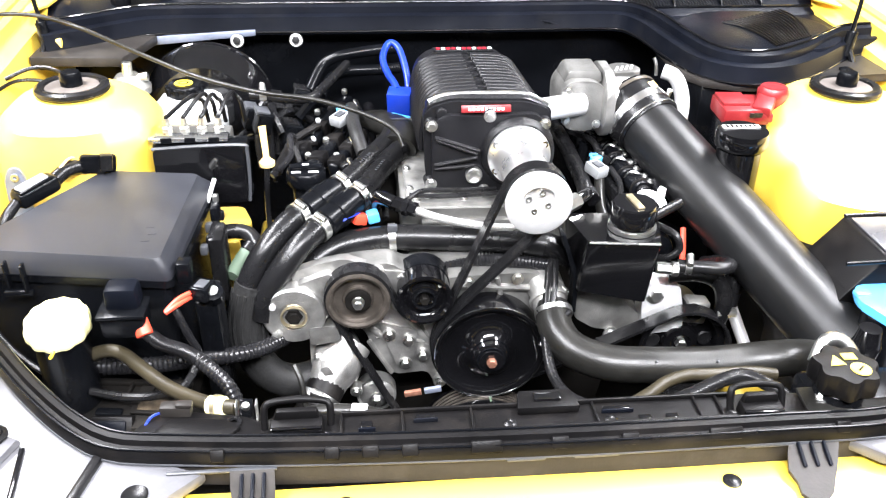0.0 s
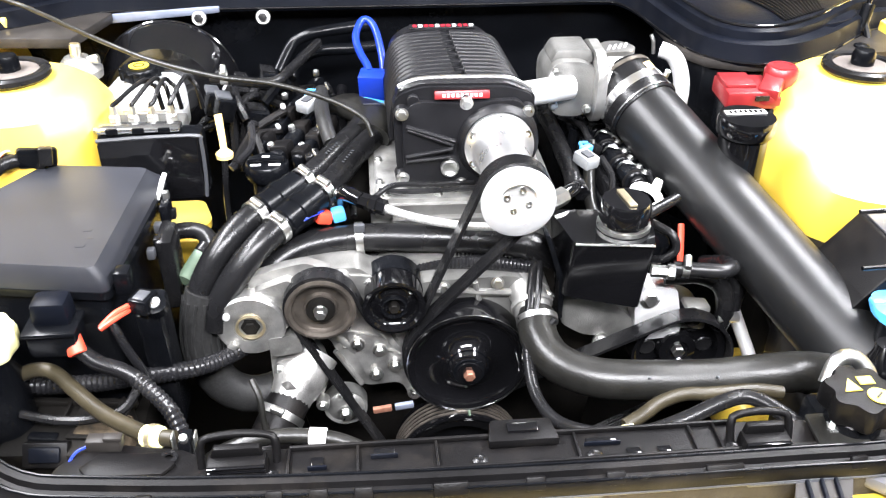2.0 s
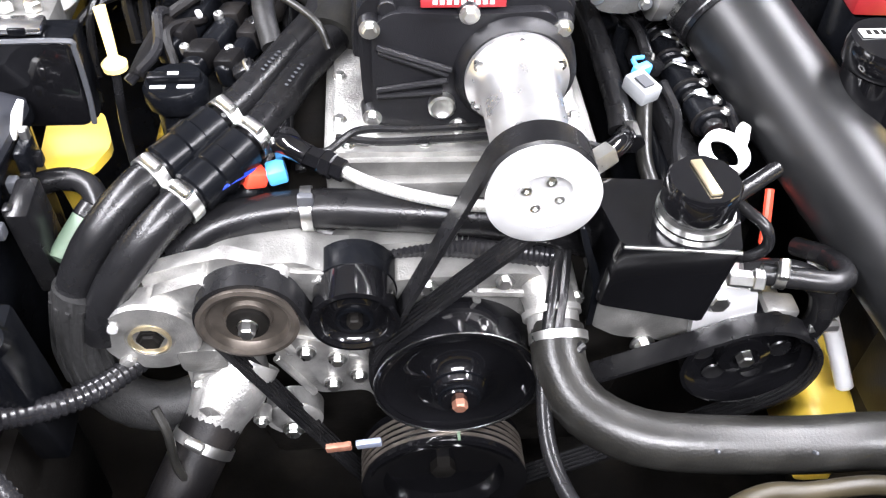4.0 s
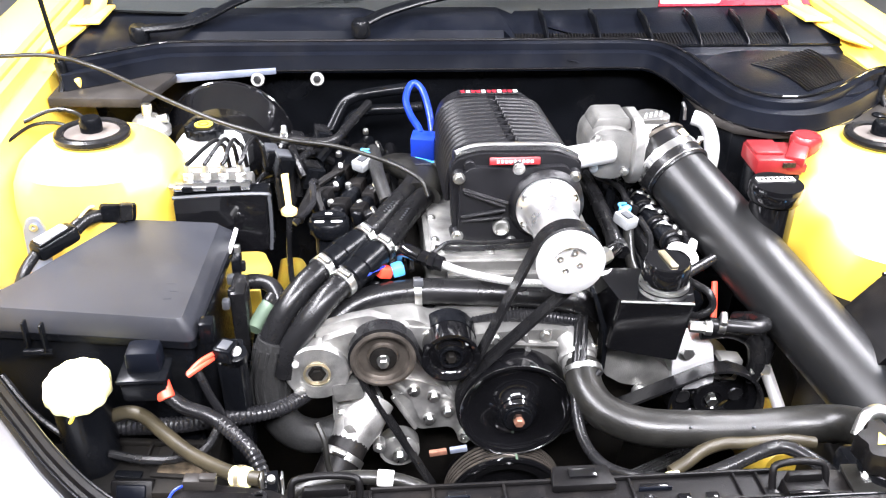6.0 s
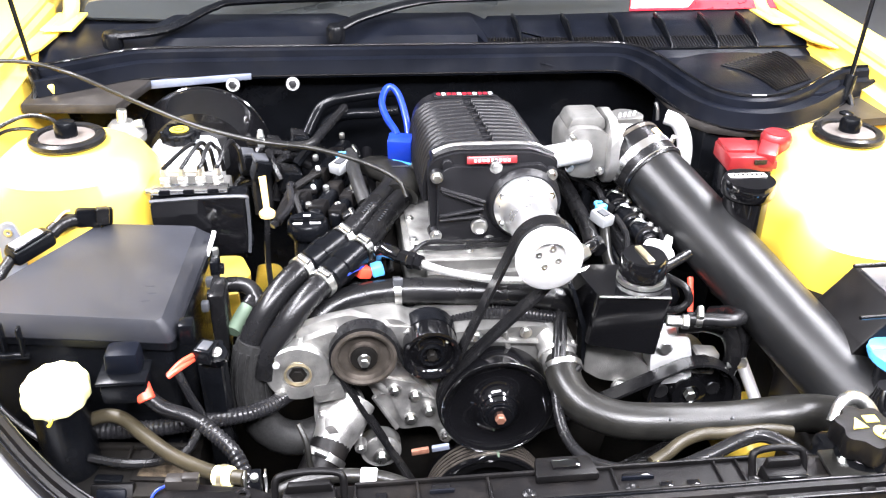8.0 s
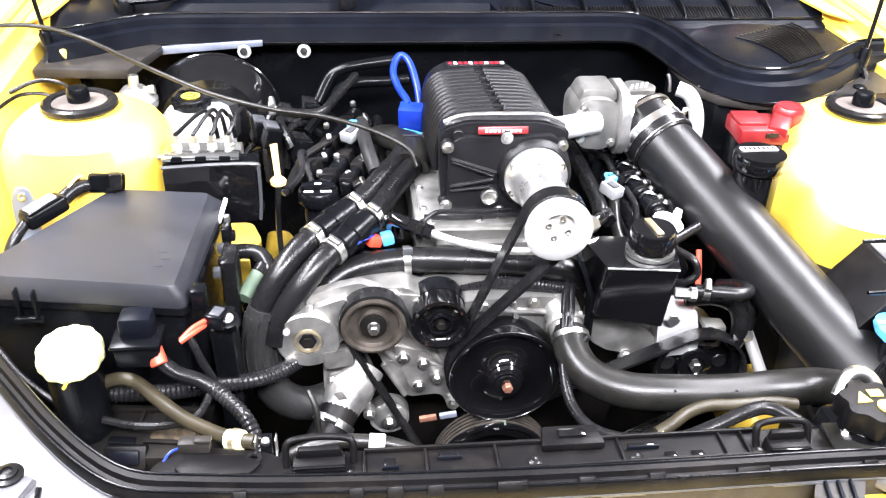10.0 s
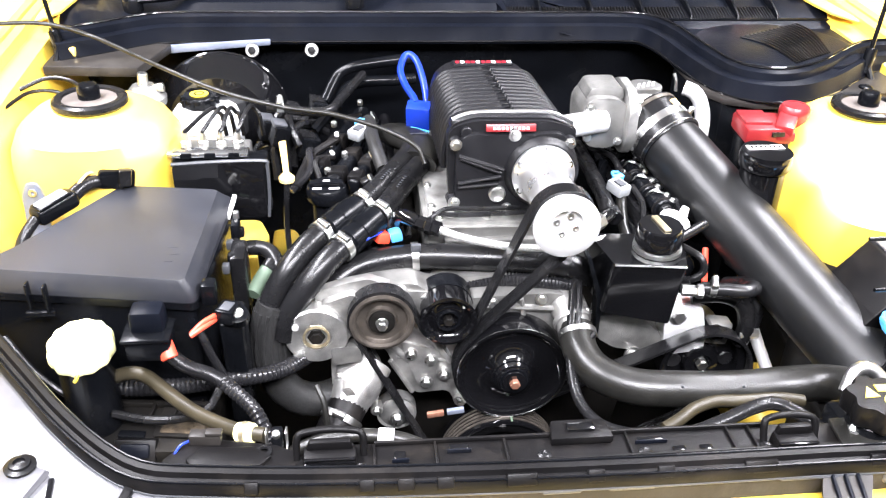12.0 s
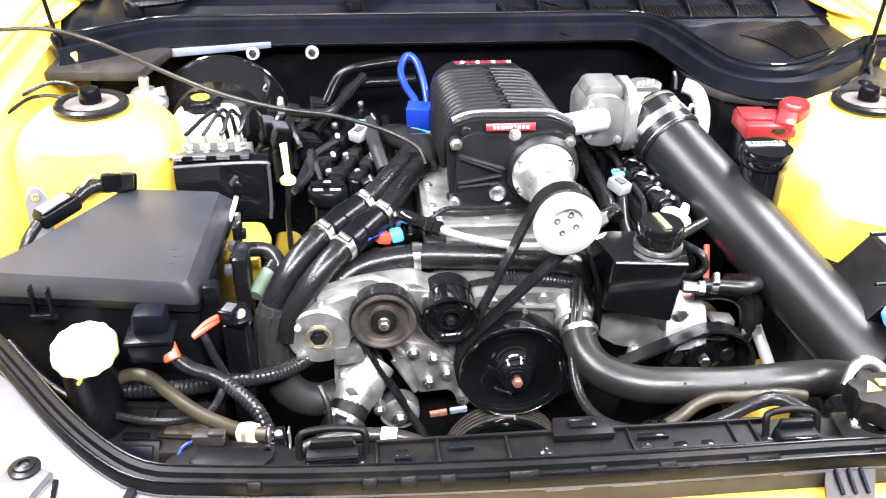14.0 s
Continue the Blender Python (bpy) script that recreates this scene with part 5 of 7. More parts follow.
part("taped_harness", tube([(-0.612, 1.004, 0.815), (-0.603, 1.020, 0.820), (-0.592, 1.034, 0.821), (-0.575, 1.046, 0.818), (-0.55, 1.050, 0.81)], 0.011, 12), RUBBER, hc)
part("boot", box((-0.562, 1.056, 0.822), (0.052, 0.036, 0.030), 0.006, rot=(0, 8, 20)), SATIN, hc)
part("boot_clip", box((-0.545, 1.040, 0.826), (0.018, 0.014, 0.026), 0.003, rot=(0, 8, 20)), RUBBER, hc)
for k in range(6):
    part("wire", tube([(-0.604, 1.016 + 0.002 * k, 0.829), (-0.594, 1.034 + 0.003 * k, 0.836 - 0.001 * k), (-0.584, 1.044 + 0.004 * k, 0.832)], 0.0018, 6), (AMBER, ORANGE, PALEYELLOW)[k % 3], hc)
part("tail", tube([(-0.650, 0.956, 0.806), (-0.662, 0.935, 0.79), (-0.672, 0.915, 0.76)], 0.008), RUBBER, hc)
dp = thing("dipstick", (-0.315, 1.075, 0.70), "yellow plastic oil dipstick handle on a thin tube", "dipstick")
part("handle", tube([(-0.315, 1.078, 0.805), (-0.317, 1.085, 0.83), (-0.319, 1.09, 0.857)], 0.0052, 12, r2=0.0066, flat=0.6), AMBER, dp, "yellow plastic handle")
part("collar", lathe([(0, 0.797), (0.012, 0.798), (0.0125, 0.804), (0.006, 0.810), (0, 0.811)], (-0.315, 1.076, 0), (0, 0, 1), 20), AMBER, dp)
part("tube", tube([(-0.315, 1.075, 0.80), (-0.318, 1.06, 0.72), (-0.31, 1.04, 0.60)], 0.0045, 8), RUBBER, dp)
gm = thing("battery_tray", (-0.465, 0.72, 0.55), "grimy brown-stained plastic tray low in the bay", "tray")
part("tray", box((-0.466, 0.728, 0.600), (0.120, 0.046, 0.050), 0.005, rot=(0, 0, -8)), CRUST, gm)
part("step", box((-0.436, 0.722, 0.628), (0.056, 0.036, 0.008), 0.003, rot=(0, 0, -8)), CRUST, gm)
part("clip", box((-0.500, 0.712, 0.612), (0.036, 0.014, 0.034), 0.004, rot=(0, 0, -8)), SATIN, gm)
part("rear_rail", box((-0.470, 0.760, 0.632), (0.14, 0.010, 0.010), 0.003, rot=(0, 0, -6)), GRIMESHADE, gm)
lp = thing("lamp_mount_panel", (-0.35, 0.56, 0.72), "dusty black plastic panel behind the head lamp", "panel")
part("plate", prism([(-0.432, 0.548), (-0.424, 0.568), (-0.401, 0.592), (-0.366, 0.592), (-0.306, 0.580), (-0.283, 0.567), (-0.272, 0.548), (-0.28, 0.520), (-0.40, 0.526)], 0.706, 0.724, bevel=0.005), TRIM, lp)
part("raised_pad", prism([(-0.400, 0.556), (-0.386, 0.574), (-0.330, 0.572), (-0.308, 0.556), (-0.32, 0.542), (-0.39, 0.544)], 0.724, 0.730, bevel=0.003), TRIM, lp)
part("grommet", lathe([(0.004, 0), (0.009, 0), (0.009, 0.003), (0.005, 0.004), (0.004, 0.002)], (-0.318, 0.566, 0.724), (0, 0, 1), 18), RUBBER, lp)
lc = thing("lamp_connector", (-0.378, 0.588, 0.724), "dark grey head lamp connector with a blue wire", "wiring plug")
part("body", box((-0.382, 0.588, 0.730), (0.034, 0.014, 0.014), 0.002, rot=(0, 0, -4)), FADEDSHEEN, lc)
part("latch", box((-0.372, 0.585, 0.739), (0.018, 0.010, 0.005), 0.0015, rot=(0, 0, -4)), FADEDSHEEN, lc)
part("wire", tube([(-0.398, 0.586, 0.728), (-0.408, 0.580, 0.727), (-0.414, 0.570, 0.722)], 0.0016, 6), BLUE, lc)
vb = thing("cable_carrier", (-0.37, 0.82, 0.62), "tall black plastic cable carrier with bolted clips", "cable carrier")
part("post", box((-0.372, 0.80, 0.66), (0.030, 0.05, 0.19), 0.006, rot=(6, 0, 0)), SATIN, vb)
part("upper_post", box((-0.378, 0.935, 0.71), (0.022, 0.05, 0.11), 0.005, rot=(4, 0, 0)), RUBBER, vb)
part("bolt_cup", lathe([(0, 0), (0.014, 0), (0.013, 0.012), (0.007, 0.014), (0, 0.014)], (-0.362, 0.775, 0.755), (0, -0.5, 1), 20), SATIN, vb)
hexbolt((-0.362, 0.768, 0.768), (0, -0.5, 1), 0.005, vb)
for k in range(7):
    part("clip", box((-0.392 + 0.006 * (k % 3), 0.90 + 0.018 * k, 0.752 + 0.006 * (k % 2)), (0.010, 0.012, 0.014), 0.002), RUBBER if k % 3 else GREY, vb)
part("clamp", box((-0.385, 0.995, 0.775), (0.008, 0.010, 0.030), 0.002), STEEL, vb)
pc = thing("sensor_plug", (-0.378, 0.783, 0.76), "small grey plug with two orange wires", "wiring plug")
part("plug", box((-0.374, 0.788, 0.768), (0.024, 0.028, 0.020), 0.003, rot=(0, 0, -20)), SATIN, pc)
part("plug_face", box((-0.374, 0.786, 0.779), (0.014, 0.018, 0.002), 0.001, rot=(0, 0, -20)), GREY, pc)
for k in range(2):
    part("wire", tube([(-0.388, 0.780, 0.770 - 0.006 * k), (-0.402, 0.768 - 0.006 * k, 0.768 - 0.004 * k), (-0.416, 0.758 - 0.004 * k, 0.758)], 0.0032, 8), ORANGE, pc)

shift([pc], 0, -0.018, 0)

# ---- left valve cover with coils ----
def valve_cover(name, s, x, label):
    v = thing(name, (x, 1.15, 0.70), label, "valve cover", "valve covers")
    ang = -s * 28
    part("cover", box((x, 1.16, 0.700), (0.125, 0.44, 0.075), 0.018, rot=(0, ang * -1, 0), seg=3), SATIN, v)
    part("rail", box((x - s * 0.012, 1.16, 0.757), (0.035, 0.42, 0.018), 0.004, rot=(0, ang * -1, 0)), RUBBER, v)
    return v


vl = valve_cover("valve_cover", -1, -0.215, "black engine valve cover crowded with ignition coils")
vr = valve_cover("valve_cover", 1, 0.245, "black engine valve cover with ignition coils and injector plugs")


for (x0, y0), (x1, y1), w in (((-0.276, 1.115), (-0.190, 1.385), 0.024), ((-0.246, 1.085), (-0.172, 1.300), 0.024), ((-0.214, 1.075), (-0.160, 1.230), 0.020)):
    r = thing("coil_rail", (x0, y0, 0.78), "black moulded coil rail across the valve cover", "coil rail", "coil rails")
    d = Vector((x1 - x0, y1 - y0, 0))
    turn = math.degrees(math.atan2(d.y, d.x)) - 90
    part("bar", box((x0 + d.x / 2, y0 + d.y / 2, 0.784), (w, d.length, 0.026), 0.007, rot=(0, -10, turn), seg=3), SATIN, r)
    for u in (0.12, 0.45, 0.78):
        part("saddle", box((x0 + d.x * u, y0 + d.y * u, 0.790), (w * 1.25, 0.030, 0.024), 0.006, rot=(0, -10, turn)), TRIM, r)
for x, y in ((-0.247, 1.214), (-0.253, 1.109), (-0.208, 1.105), (-0.196, 1.400), (-0.202, 1.327), (-0.244, 1.298), (-0.226, 1.17)):
    n = thing("rail_screw", (x, y, 0.80), "bright round-headed screw on a coil rail", "screw", "rail screws")
    part("head", lathe([(0.0052, -0.006), (0.0056, 0.001), (0.0045, 0.003), (0.003, 0.0035), (0, 0.002)], (x, y, 0.799), (0, -0.2, 1), 14), STEEL, n)
sl = thing("taped_loom", (-0.18, 1.18, 0.82), "dark fabric-taped loom over the valve cover", "wiring loom")
part("sleeve", tube([(-0.184, 1.285, 0.808), (-0.182, 1.248, 0.818), (-0.180, 1.19, 0.820), (-0.174, 1.14, 0.815), (-0.165, 1.105, 0.80)], 0.0115, 14), BRAID, sl)
# right bank: barrel coils end to end beside the intake pipe
COILS = [(0.243, 1.195), (0.251, 1.138), (0.249, 1.085), (0.256, 1.030), (0.264, 0.985)]
for (x, y), (x2, y2) in zip(COILS, COILS[1:]):
    c = thing("ignition_coil", (x, y, 0.78), "black barrel-shaped ignition coil with a pale clip", "ignition coil", "ignition coils")
    p, q = Vector((x, y, 0.778)), Vector((x2, y2, 0.776))
    part("barrel", rod(p.lerp(q, 0.06), p.lerp(q, 0.80), 0.0165, seg=20), SATIN, c)
    part("collar", rod(p.lerp(q, 0.62), p.lerp(q, 0.72), 0.0185, seg=20), TRIM, c)
    part("tower", rod(p.lerp(q, 0.80), p.lerp(q, 0.98), 0.011, seg=14), RUBBER, c)
    part("clip", box(p.lerp(q, 0.1) + Vector((0, 0, 0.015)), (0.013, 0.009, 0.005), 0.002, rot=(10, 0, 20)), PALEGREY, c, "pale plastic clip")
    part("clip_wire", tube([p.lerp(q, 0.1) + Vector((-0.014, 0, 0.006)), p.lerp(q, 0.2) + Vector((-0.010, 0, 0.018)), p.lerp(q, 0.35) + Vector((0.0, 0, 0.0195)), p.lerp(q, 0.3) + Vector((0.012, 0, 0.014))], 0.0016, 6), STEEL, c)
    for u in (0.3, 0.68):
        hexbolt(p.lerp(q, u) + Vector((0.013, 0, 0.012)), (0.4, 0, 1), 0.0042, c)
for k in range(4):
    y = 1.07 + k * 0.085
    for s, x in ((-1, -0.178 + k * 0.004), (1, 0.205)):
        j = thing("fuel_injector", (x, y, 0.78), "small black fuel injector with a clipped plug", "fuel injector", "fuel injectors")
        part("barrel", rod((x, y, 0.735), (x + s * 0.006, y, 0.79), 0.009, seg=12), SATIN, j)
        part("plug", box((x + s * 0.012, y, 0.796), (0.022, 0.018, 0.016), 0.003, rot=(0, s * 25, 10)), RUBBER, j)
        part("clip", tube([(x + s * 0.006, y - 0.012, 0.80), (x + s * 0.012, y, 0.808), (x + s * 0.006, y + 0.012, 0.80)], 0.0018, 6), STEEL, j)
for x in (-0.152, 0.178):
    fr = thing("fuel_rail", (x, 1.17, 0.785), "black anodised fuel rail along the manifold", "fuel rail", "fuel rails")
    part("rail", rod((x, 0.99, 0.778), (x, 1.36, 0.782), 0.0105, seg=16), GLOSS, fr)
    part("end_fitting", rod((x, 0.965, 0.778), (x, 0.99, 0.778), 0.0125, seg=6), GLOSS, fr)
# grey and blue plugs on each bank
for p, rz in (((-0.202, 1.212, 0.818), -40), ((0.196, 1.026, 0.800), 30)):
    g = thing("injector_plug", p, "pale grey wiring plug with a light blue lock", "wiring plug", "grey plugs")
    p = Vector(p)
    part("plug", box(p, (0.024, 0.032, 0.018), 0.003, rot=(8, 0, rz)), PALEGREY, g)
    part("lock", box(p + Vector((0.004, 0.022, 0.004)), (0.020, 0.010, 0.014), 0.002, rot=(8, 0, rz)), SKYBLUE, g, "light blue lock")
    part("slot", box(p + Vector((0, -0.004, 0.0105)), (0.012, 0.016, 0.002), 0, rot=(8, 0, rz)), GREY, g)
    part("wire", tube([p + Vector((0.004, 0.022, 0.004)), p + Vector((-0.002, 0.036, 0.008)), p + Vector((0.012, 0.046, 0.004))], 0.0024, 8), SKYBLUE, g)
oc = thing("oil_filler_cap", (-0.252, 1.07, 0.76), "black oil filler cap with white markings", "oil cap")
part("neck", rod((-0.252, 1.07, 0.72), (-0.252, 1.07, 0.778), 0.022, seg=24), SATIN, oc)
part("cap", lathe([(0, 0.778), (0.029, 0.778), (0.031, 0.781), (0.031, 0.797), (0.028, 0.801), (0, 0.801)], (-0.252, 1.07, 0), (0, 0, 1), 12), SATIN, oc)
part("grip", box((-0.252, 1.07, 0.804), (0.050, 0.012, 0.008), 0.002), SATIN, oc)
for dx, dy, w in ((-0.018, 0.010, 0.012), (0.0, 0.010, 0.008), (0.016, 0.009, 0.012), (-0.014, -0.012, 0.014), (0.012, -0.012, 0.016), (0.0, 0.0, 0.010)):
    part("print_bar", box((-0.252 + dx, 1.07 + dy, 0.8085 if dy == 0 else 0.8015), (w, 0.004, 0.001), 0), WHITE, oc)
shift([oc], -0.002, -0.022, 0.002)
bx = thing("blue_relay", (-0.100, 1.215, 0.80), "bright blue relay box on a looped blue cable", "relay")
part("body", box((-0.100, 1.225, 0.842), (0.040, 0.030, 0.042), 0.002, rot=(10, 0, -12)), BLUE, bx)
part("bright_edge", box((-0.099, 1.207, 0.824), (0.032, 0.002, 0.003), 0, rot=(0, 10, -12)), SKYBLUE, bx)
part("cable", tube([(-0.104, 1.232, 0.86), (-0.108, 1.255, 0.864), (-0.118, 1.30, 0.868), (-0.124, 1.34, 0.88), (-0.116, 1.375, 0.892), (-0.105, 1.385, 0.895), (-0.092, 1.37, 0.885), (-0.083, 1.32, 0.86), (-0.08, 1.28, 0.83)], 0.0062, 12), BLUE, bx)

# ---- passenger's side ----
rb2 = thing("jump_terminal", (0.46, 1.11, 0.80), "red plastic battery jump terminal cover", "terminal cover")
part("base", box((0.436, 1.100, 0.857), (0.074, 0.075, 0.026), 0.004, rot=(0, 0, -4)), RED, rb2)
part("step", box((0.424, 1.108, 0.872), (0.044, 0.052, 0.006), 0.002, rot=(0, 0, -4)), RED, rb2)
kn = part("knob", lathe([(0.018, 0.84), (0.021, 0.845), (0.022, 0.872), (0.025, 0.876), (0.025, 0.892), (0.021, 0.898), (0, 0.899)], (0.495, 1.116, -0.009), (0, 0, 1), 28), RED, rb2)
part("hinged_arm", box((0.470, 1.088, 0.868), (0.030, 0.060, 0.020), 0.004, rot=(6, 0, -32)), RED, rb2)
part("arm_tab", box((0.458, 1.066, 0.857), (0.034, 0.014, 0.014), 0.003, rot=(0, 0, -12)), RED, rb2)
part("ring", ring((0.495, 1.116, 0.883), (0, 0, 1), 0.019, 0.004, 0.014, 24), RED, kn)
part("slot", box((0.446, 1.0605, 0.862), (0.020, 0.003, 0.007), 0), RUBBER, rb2)
part("lower_box", box((0.440, 1.100, 0.77), (0.072, 0.06, 0.14), 0.006), SATIN, rb2)
shift([rb2], 0.009, 0, 0.008)
pr = thing("steering_reservoir", (0.398, 0.978, 0.80), "glossy black billet fluid reservoir with a labelled cap", "fluid reservoir")
part("body", rod((0.398, 0.978, 0.70), (0.398, 0.978, 0.856), 0.033, seg=36), GLOSS, pr)
rc = part("cap", lathe([(0, 0.856), (0.037, 0.856), (0.039, 0.860), (0.039, 0.875), (0.037, 0.881), (0, 0.882)], (0.398, 0.978, 0), (0, 0, 1), 40), GLOSS, pr)
part("engraved_bar", box((0.398, 0.987, 0.8825), (0.056, 0.013, 0.001), 0), LABEL, rc, "pale engraved bar")
for i in range(7):
    part("print_bar", box((0.377 + i * 0.007, 0.987, 0.8835), (0.004, 0.007, 0.0008), 0), GRIMESHADE, rc)
part("side_screw", rod((0.366, 0.978, 0.80), (0.352, 0.98, 0.80), 0.006, seg=10), STEEL, pr)
ct = thing("coolant_tank", (0.185, 0.87, 0.70), "gloss black fabricated coolant tank with a round cap", "coolant tank")
top = [(0.118, 0.922), (0.132, 0.838), (0.232, 0.826), (0.254, 0.912)]
low = [(0.124, 0.915), (0.128, 0.845), (0.226, 0.835), (0.246, 0.905)]
bm = loft([[(x, y, 0.700 - (0.016 if x > 0.15 else 0.0)) for x, y in rounded(low, 0.006, 2)], [(x, y, 0.783) for x, y in rounded(top, 0.005, 2)], [(x * 0.99 + 0.0018, y * 0.99 + 0.0087, 0.786) for x, y in rounded(top, 0.005, 2)]])
part("tank", bm, GLOSS, ct)
part("bright_weld", rod((0.134, 0.8365, 0.784), (0.231, 0.8248, 0.784), 0.0016, seg=8), STEEL, ct)
kc = part("cap", lathe([(0.030, 0.786), (0.032, 0.789), (0.029, 0.793), (0.029, 0.797), (0.0325, 0.799), (0.0325, 0.822), (0.030, 0.826), (0, 0.826)], (0.203, 0.872, 0), (0, 0, 1), 12), GLOSS, ct, "black octagonal screw cap")
part("neck_ring", ring((0.203, 0.872, 0.790), (0, 0, 1), 0.034, 0.006, 0.006, 36), STEEL, ct, "bright neck ring")
part("grip_bar", box((0.203, 0.872, 0.8275), (0.010, 0.044, 0.003), 0.001, rot=(0, 0, 8)), BRASS, kc)
part("overflow_stub", rod((0.226, 0.87, 0.80), (0.282, 0.905, 0.806), 0.0072, seg=14), RUBBER, ct)
part("mount_strap", prism([(0.100, 0.785), (0.106, 0.785), (0.132, 0.715), (0.132, 0.655), (0.125, 0.655), (0.125, 0.712)], 0.858, 0.884, "y", 0.001), SATIN, ct)
part("outlet_fitting", rod((0.236, 0.84, 0.738), (0.262, 0.835, 0.738), 0.008, seg=6), STEEL, ct)
part("outlet_nut", rod((0.256, 0.836, 0.738), (0.266, 0.834, 0.738), 0.0105, seg=6), STEEL, ct)
shift([ct], 0.003, -0.010, 0)
pw = thing("sensor_ring", (0.268, 0.955, 0.76), "pale plastic ring connector beside the coils", "connector")
part("ring", ring((0.262, 0.950, 0.778), (0.2, -0.3, 1), 0.024, 0.007, 0.010, 28), LABEL, pw)
part("tab", box((0.283, 0.968, 0.784), (0.012, 0.030, 0.012), 0.003, rot=(0, 20, -25)), WHITE, pw)
pb = thing("pump_bracket", (0.27, 0.87, 0.64), "bright aluminium steering pump bracket with a hex bolt", "bracket")
part("plate", prism(rounded([(0.240, 0.590), (0.302, 0.595), (0.300, 0.625), (0.288, 0.674), (0.242, 0.681), (0.233, 0.645)], 0.006), 0.858, 0.892, "y", 0.003), BRIGHT, pb)
hexbolt((0.252, 0.861, 0.660), (0, -1, 0.2), 0.010, pb)
part("pump_body", rod((0.31, 0.87, 0.573), (0.31, 0.95, 0.573), 0.05, seg=28), CAST, pb)
part("cast_arm", prism(rounded([(0.135, 0.66), (0.20, 0.655), (0.245, 0.61), (0.235, 0.585), (0.165, 0.60), (0.135, 0.62)], 0.008), 0.868, 0.91, "y", 0.005), CASTDARK, pb)
hexbolt((0.195, 0.866, 0.586), (0, -1, 0.2), 0.009, pb)
hexbolt((0.116, 0.858, 0.626), (0, -1, 0.2), 0.007, pb)
part("port_block", box((0.320, 0.868, 0.626), (0.036, 0.026, 0.038), 0.004, rot=(0, 8, 0)), CAST, pb)
part("port", lathe([(0.007, 0), (0.013, 0), (0.013, 0.006), (0.007, 0.006)], (0.312, 0.853, 0.632), (0, -1, 0.3), 20), GRIMESHADE, pb)
part("hose_clamp", rod((0.345, 0.845, 0.632), (0.375, 0.845, 0.632), 0.007, seg=8), STEEL, pb)
shift([pb], 0.004, 0, 0.012)
cbar = thing("stay_rod", (0.42, 0.92, 0.60), "bright steel stay rod running down beside the pump", "stay rod")
part("rod", rod((0.368, 0.912, 0.684), (0.416, 0.832, 0.555), 0.0092, seg=16), BRIGHT, cbar)
abx = thing("air_box", (0.60, 0.72, 0.66), "black plastic air filter box in the corner of the bay", "air box")
part("lid", prism([(0.509, 0.800), (0.72, 0.800), (0.72, 0.55), (0.430, 0.55), (0.430, 0.695), (0.469, 0.748)], 0.735, 0.850, "y", 0.003), TRIM, abx)
part("edge_trim", tube([(0.510, 0.849, 0.801), (0.60, 0.850, 0.802), (0.72, 0.850, 0.802)], 0.003, 8), RUBBER, abx)
# Paler top: dust and reflection both put into the colour.
part("lid_top", box((0.617, 0.79, 0.8015), (0.205, 0.10, 0.003), 0.001), SHELL, abx, "dusty lid top with its pale reflection in the colour")
bc = thing("washer_neck", (0.495, 0.69, 0.75), "light blue plastic flip cap of the washer filler", "cap")
part("cap", prism(rounded([(0.462, 0.70), (0.475, 0.735), (0.545, 0.735), (0.55, 0.67), (0.485, 0.64)], 0.01), 0.748, 0.760, bevel=0.004), SKYBLUE, bc)
part("tongue", box((0.476, 0.715, 0.758), (0.022, 0.014, 0.008), 0.003), SKYBLUE, bc)
rcap = thing("radiator_filler", (0.352, 0.537, 0.76), "black star-shaped radiator cap with yellow warning marks", "radiator filler")
star = [(math.cos(t) * (0.034 + 0.0035 * math.cos(7 * t)), math.sin(t) * (0.034 + 0.0035 * math.cos(7 * t))) for t in (2 * math.pi * i / 84 for i in range(84))]
rk = part("cap", loft([[(0.353 + x * k, 0.537 + y * k, 0.762 + z) for x, y in star] for k, z in ((0.9, 0), (1.0, 0.004), (1.0, 0.022), (0.94, 0.028), (0.5, 0.029))]), TRIM, rcap)
part("mark_disc", lathe([(0, 0), (0.011, 0), (0.011, 0.001), (0, 0.001)], (0.362, 0.524, 0.7915), (0, 0, 1), 24), PALEYELLOW, rk, "yellow warning disc")
part("mark_triangle", prism([(0.332, 0.532), (0.350, 0.533), (0.343, 0.550)], 0.7915, 0.7925, bevel=0), PALEYELLOW, rk)
part("mark_square", prism([(0.352, 0.541), (0.367, 0.541), (0.367, 0.552), (0.352, 0.552)], 0.7915, 0.7925, bevel=0), PALEYELLOW, rk)
part("print_bar", box((0.362, 0.524, 0.793), (0.010, 0.002, 0.0008), 0, rot=(0, 0, 40)), RUBBER, rk)
part("neck", rod((0.353, 0.537, 0.70), (0.353, 0.537, 0.762), 0.027, seg=28), SATIN, rcap)
part("filler_body", box((0.40, 0.56, 0.71), (0.15, 0.06, 0.07), 0.012), SATIN, rcap)
part("silver_spout", tube([(0.350, 0.588, 0.752), (0.363, 0.60, 0.772), (0.380, 0.60, 0.775), (0.394, 0.59, 0.762), (0.400, 0.575, 0.735)], 0.0085, 12), STEEL, rcap)
tsn = thing("level_sensor", (0.418, 0.612, 0.755), "black round sensor cap beside the radiator filler", "sensor")
part("body", lathe([(0, 0.745), (0.017, 0.745), (0.018, 0.758), (0.015, 0.766), (0.013, 0.780), (0, 0.781)], (0.425, 0.612, 0), (0, 0, 1), 20), GLOSS, tsn)
# low in the bay
lp = thing("lower_idler", (-0.155, 0.86, 0.52), "small steel idler pulley low behind the belt", "pulley")
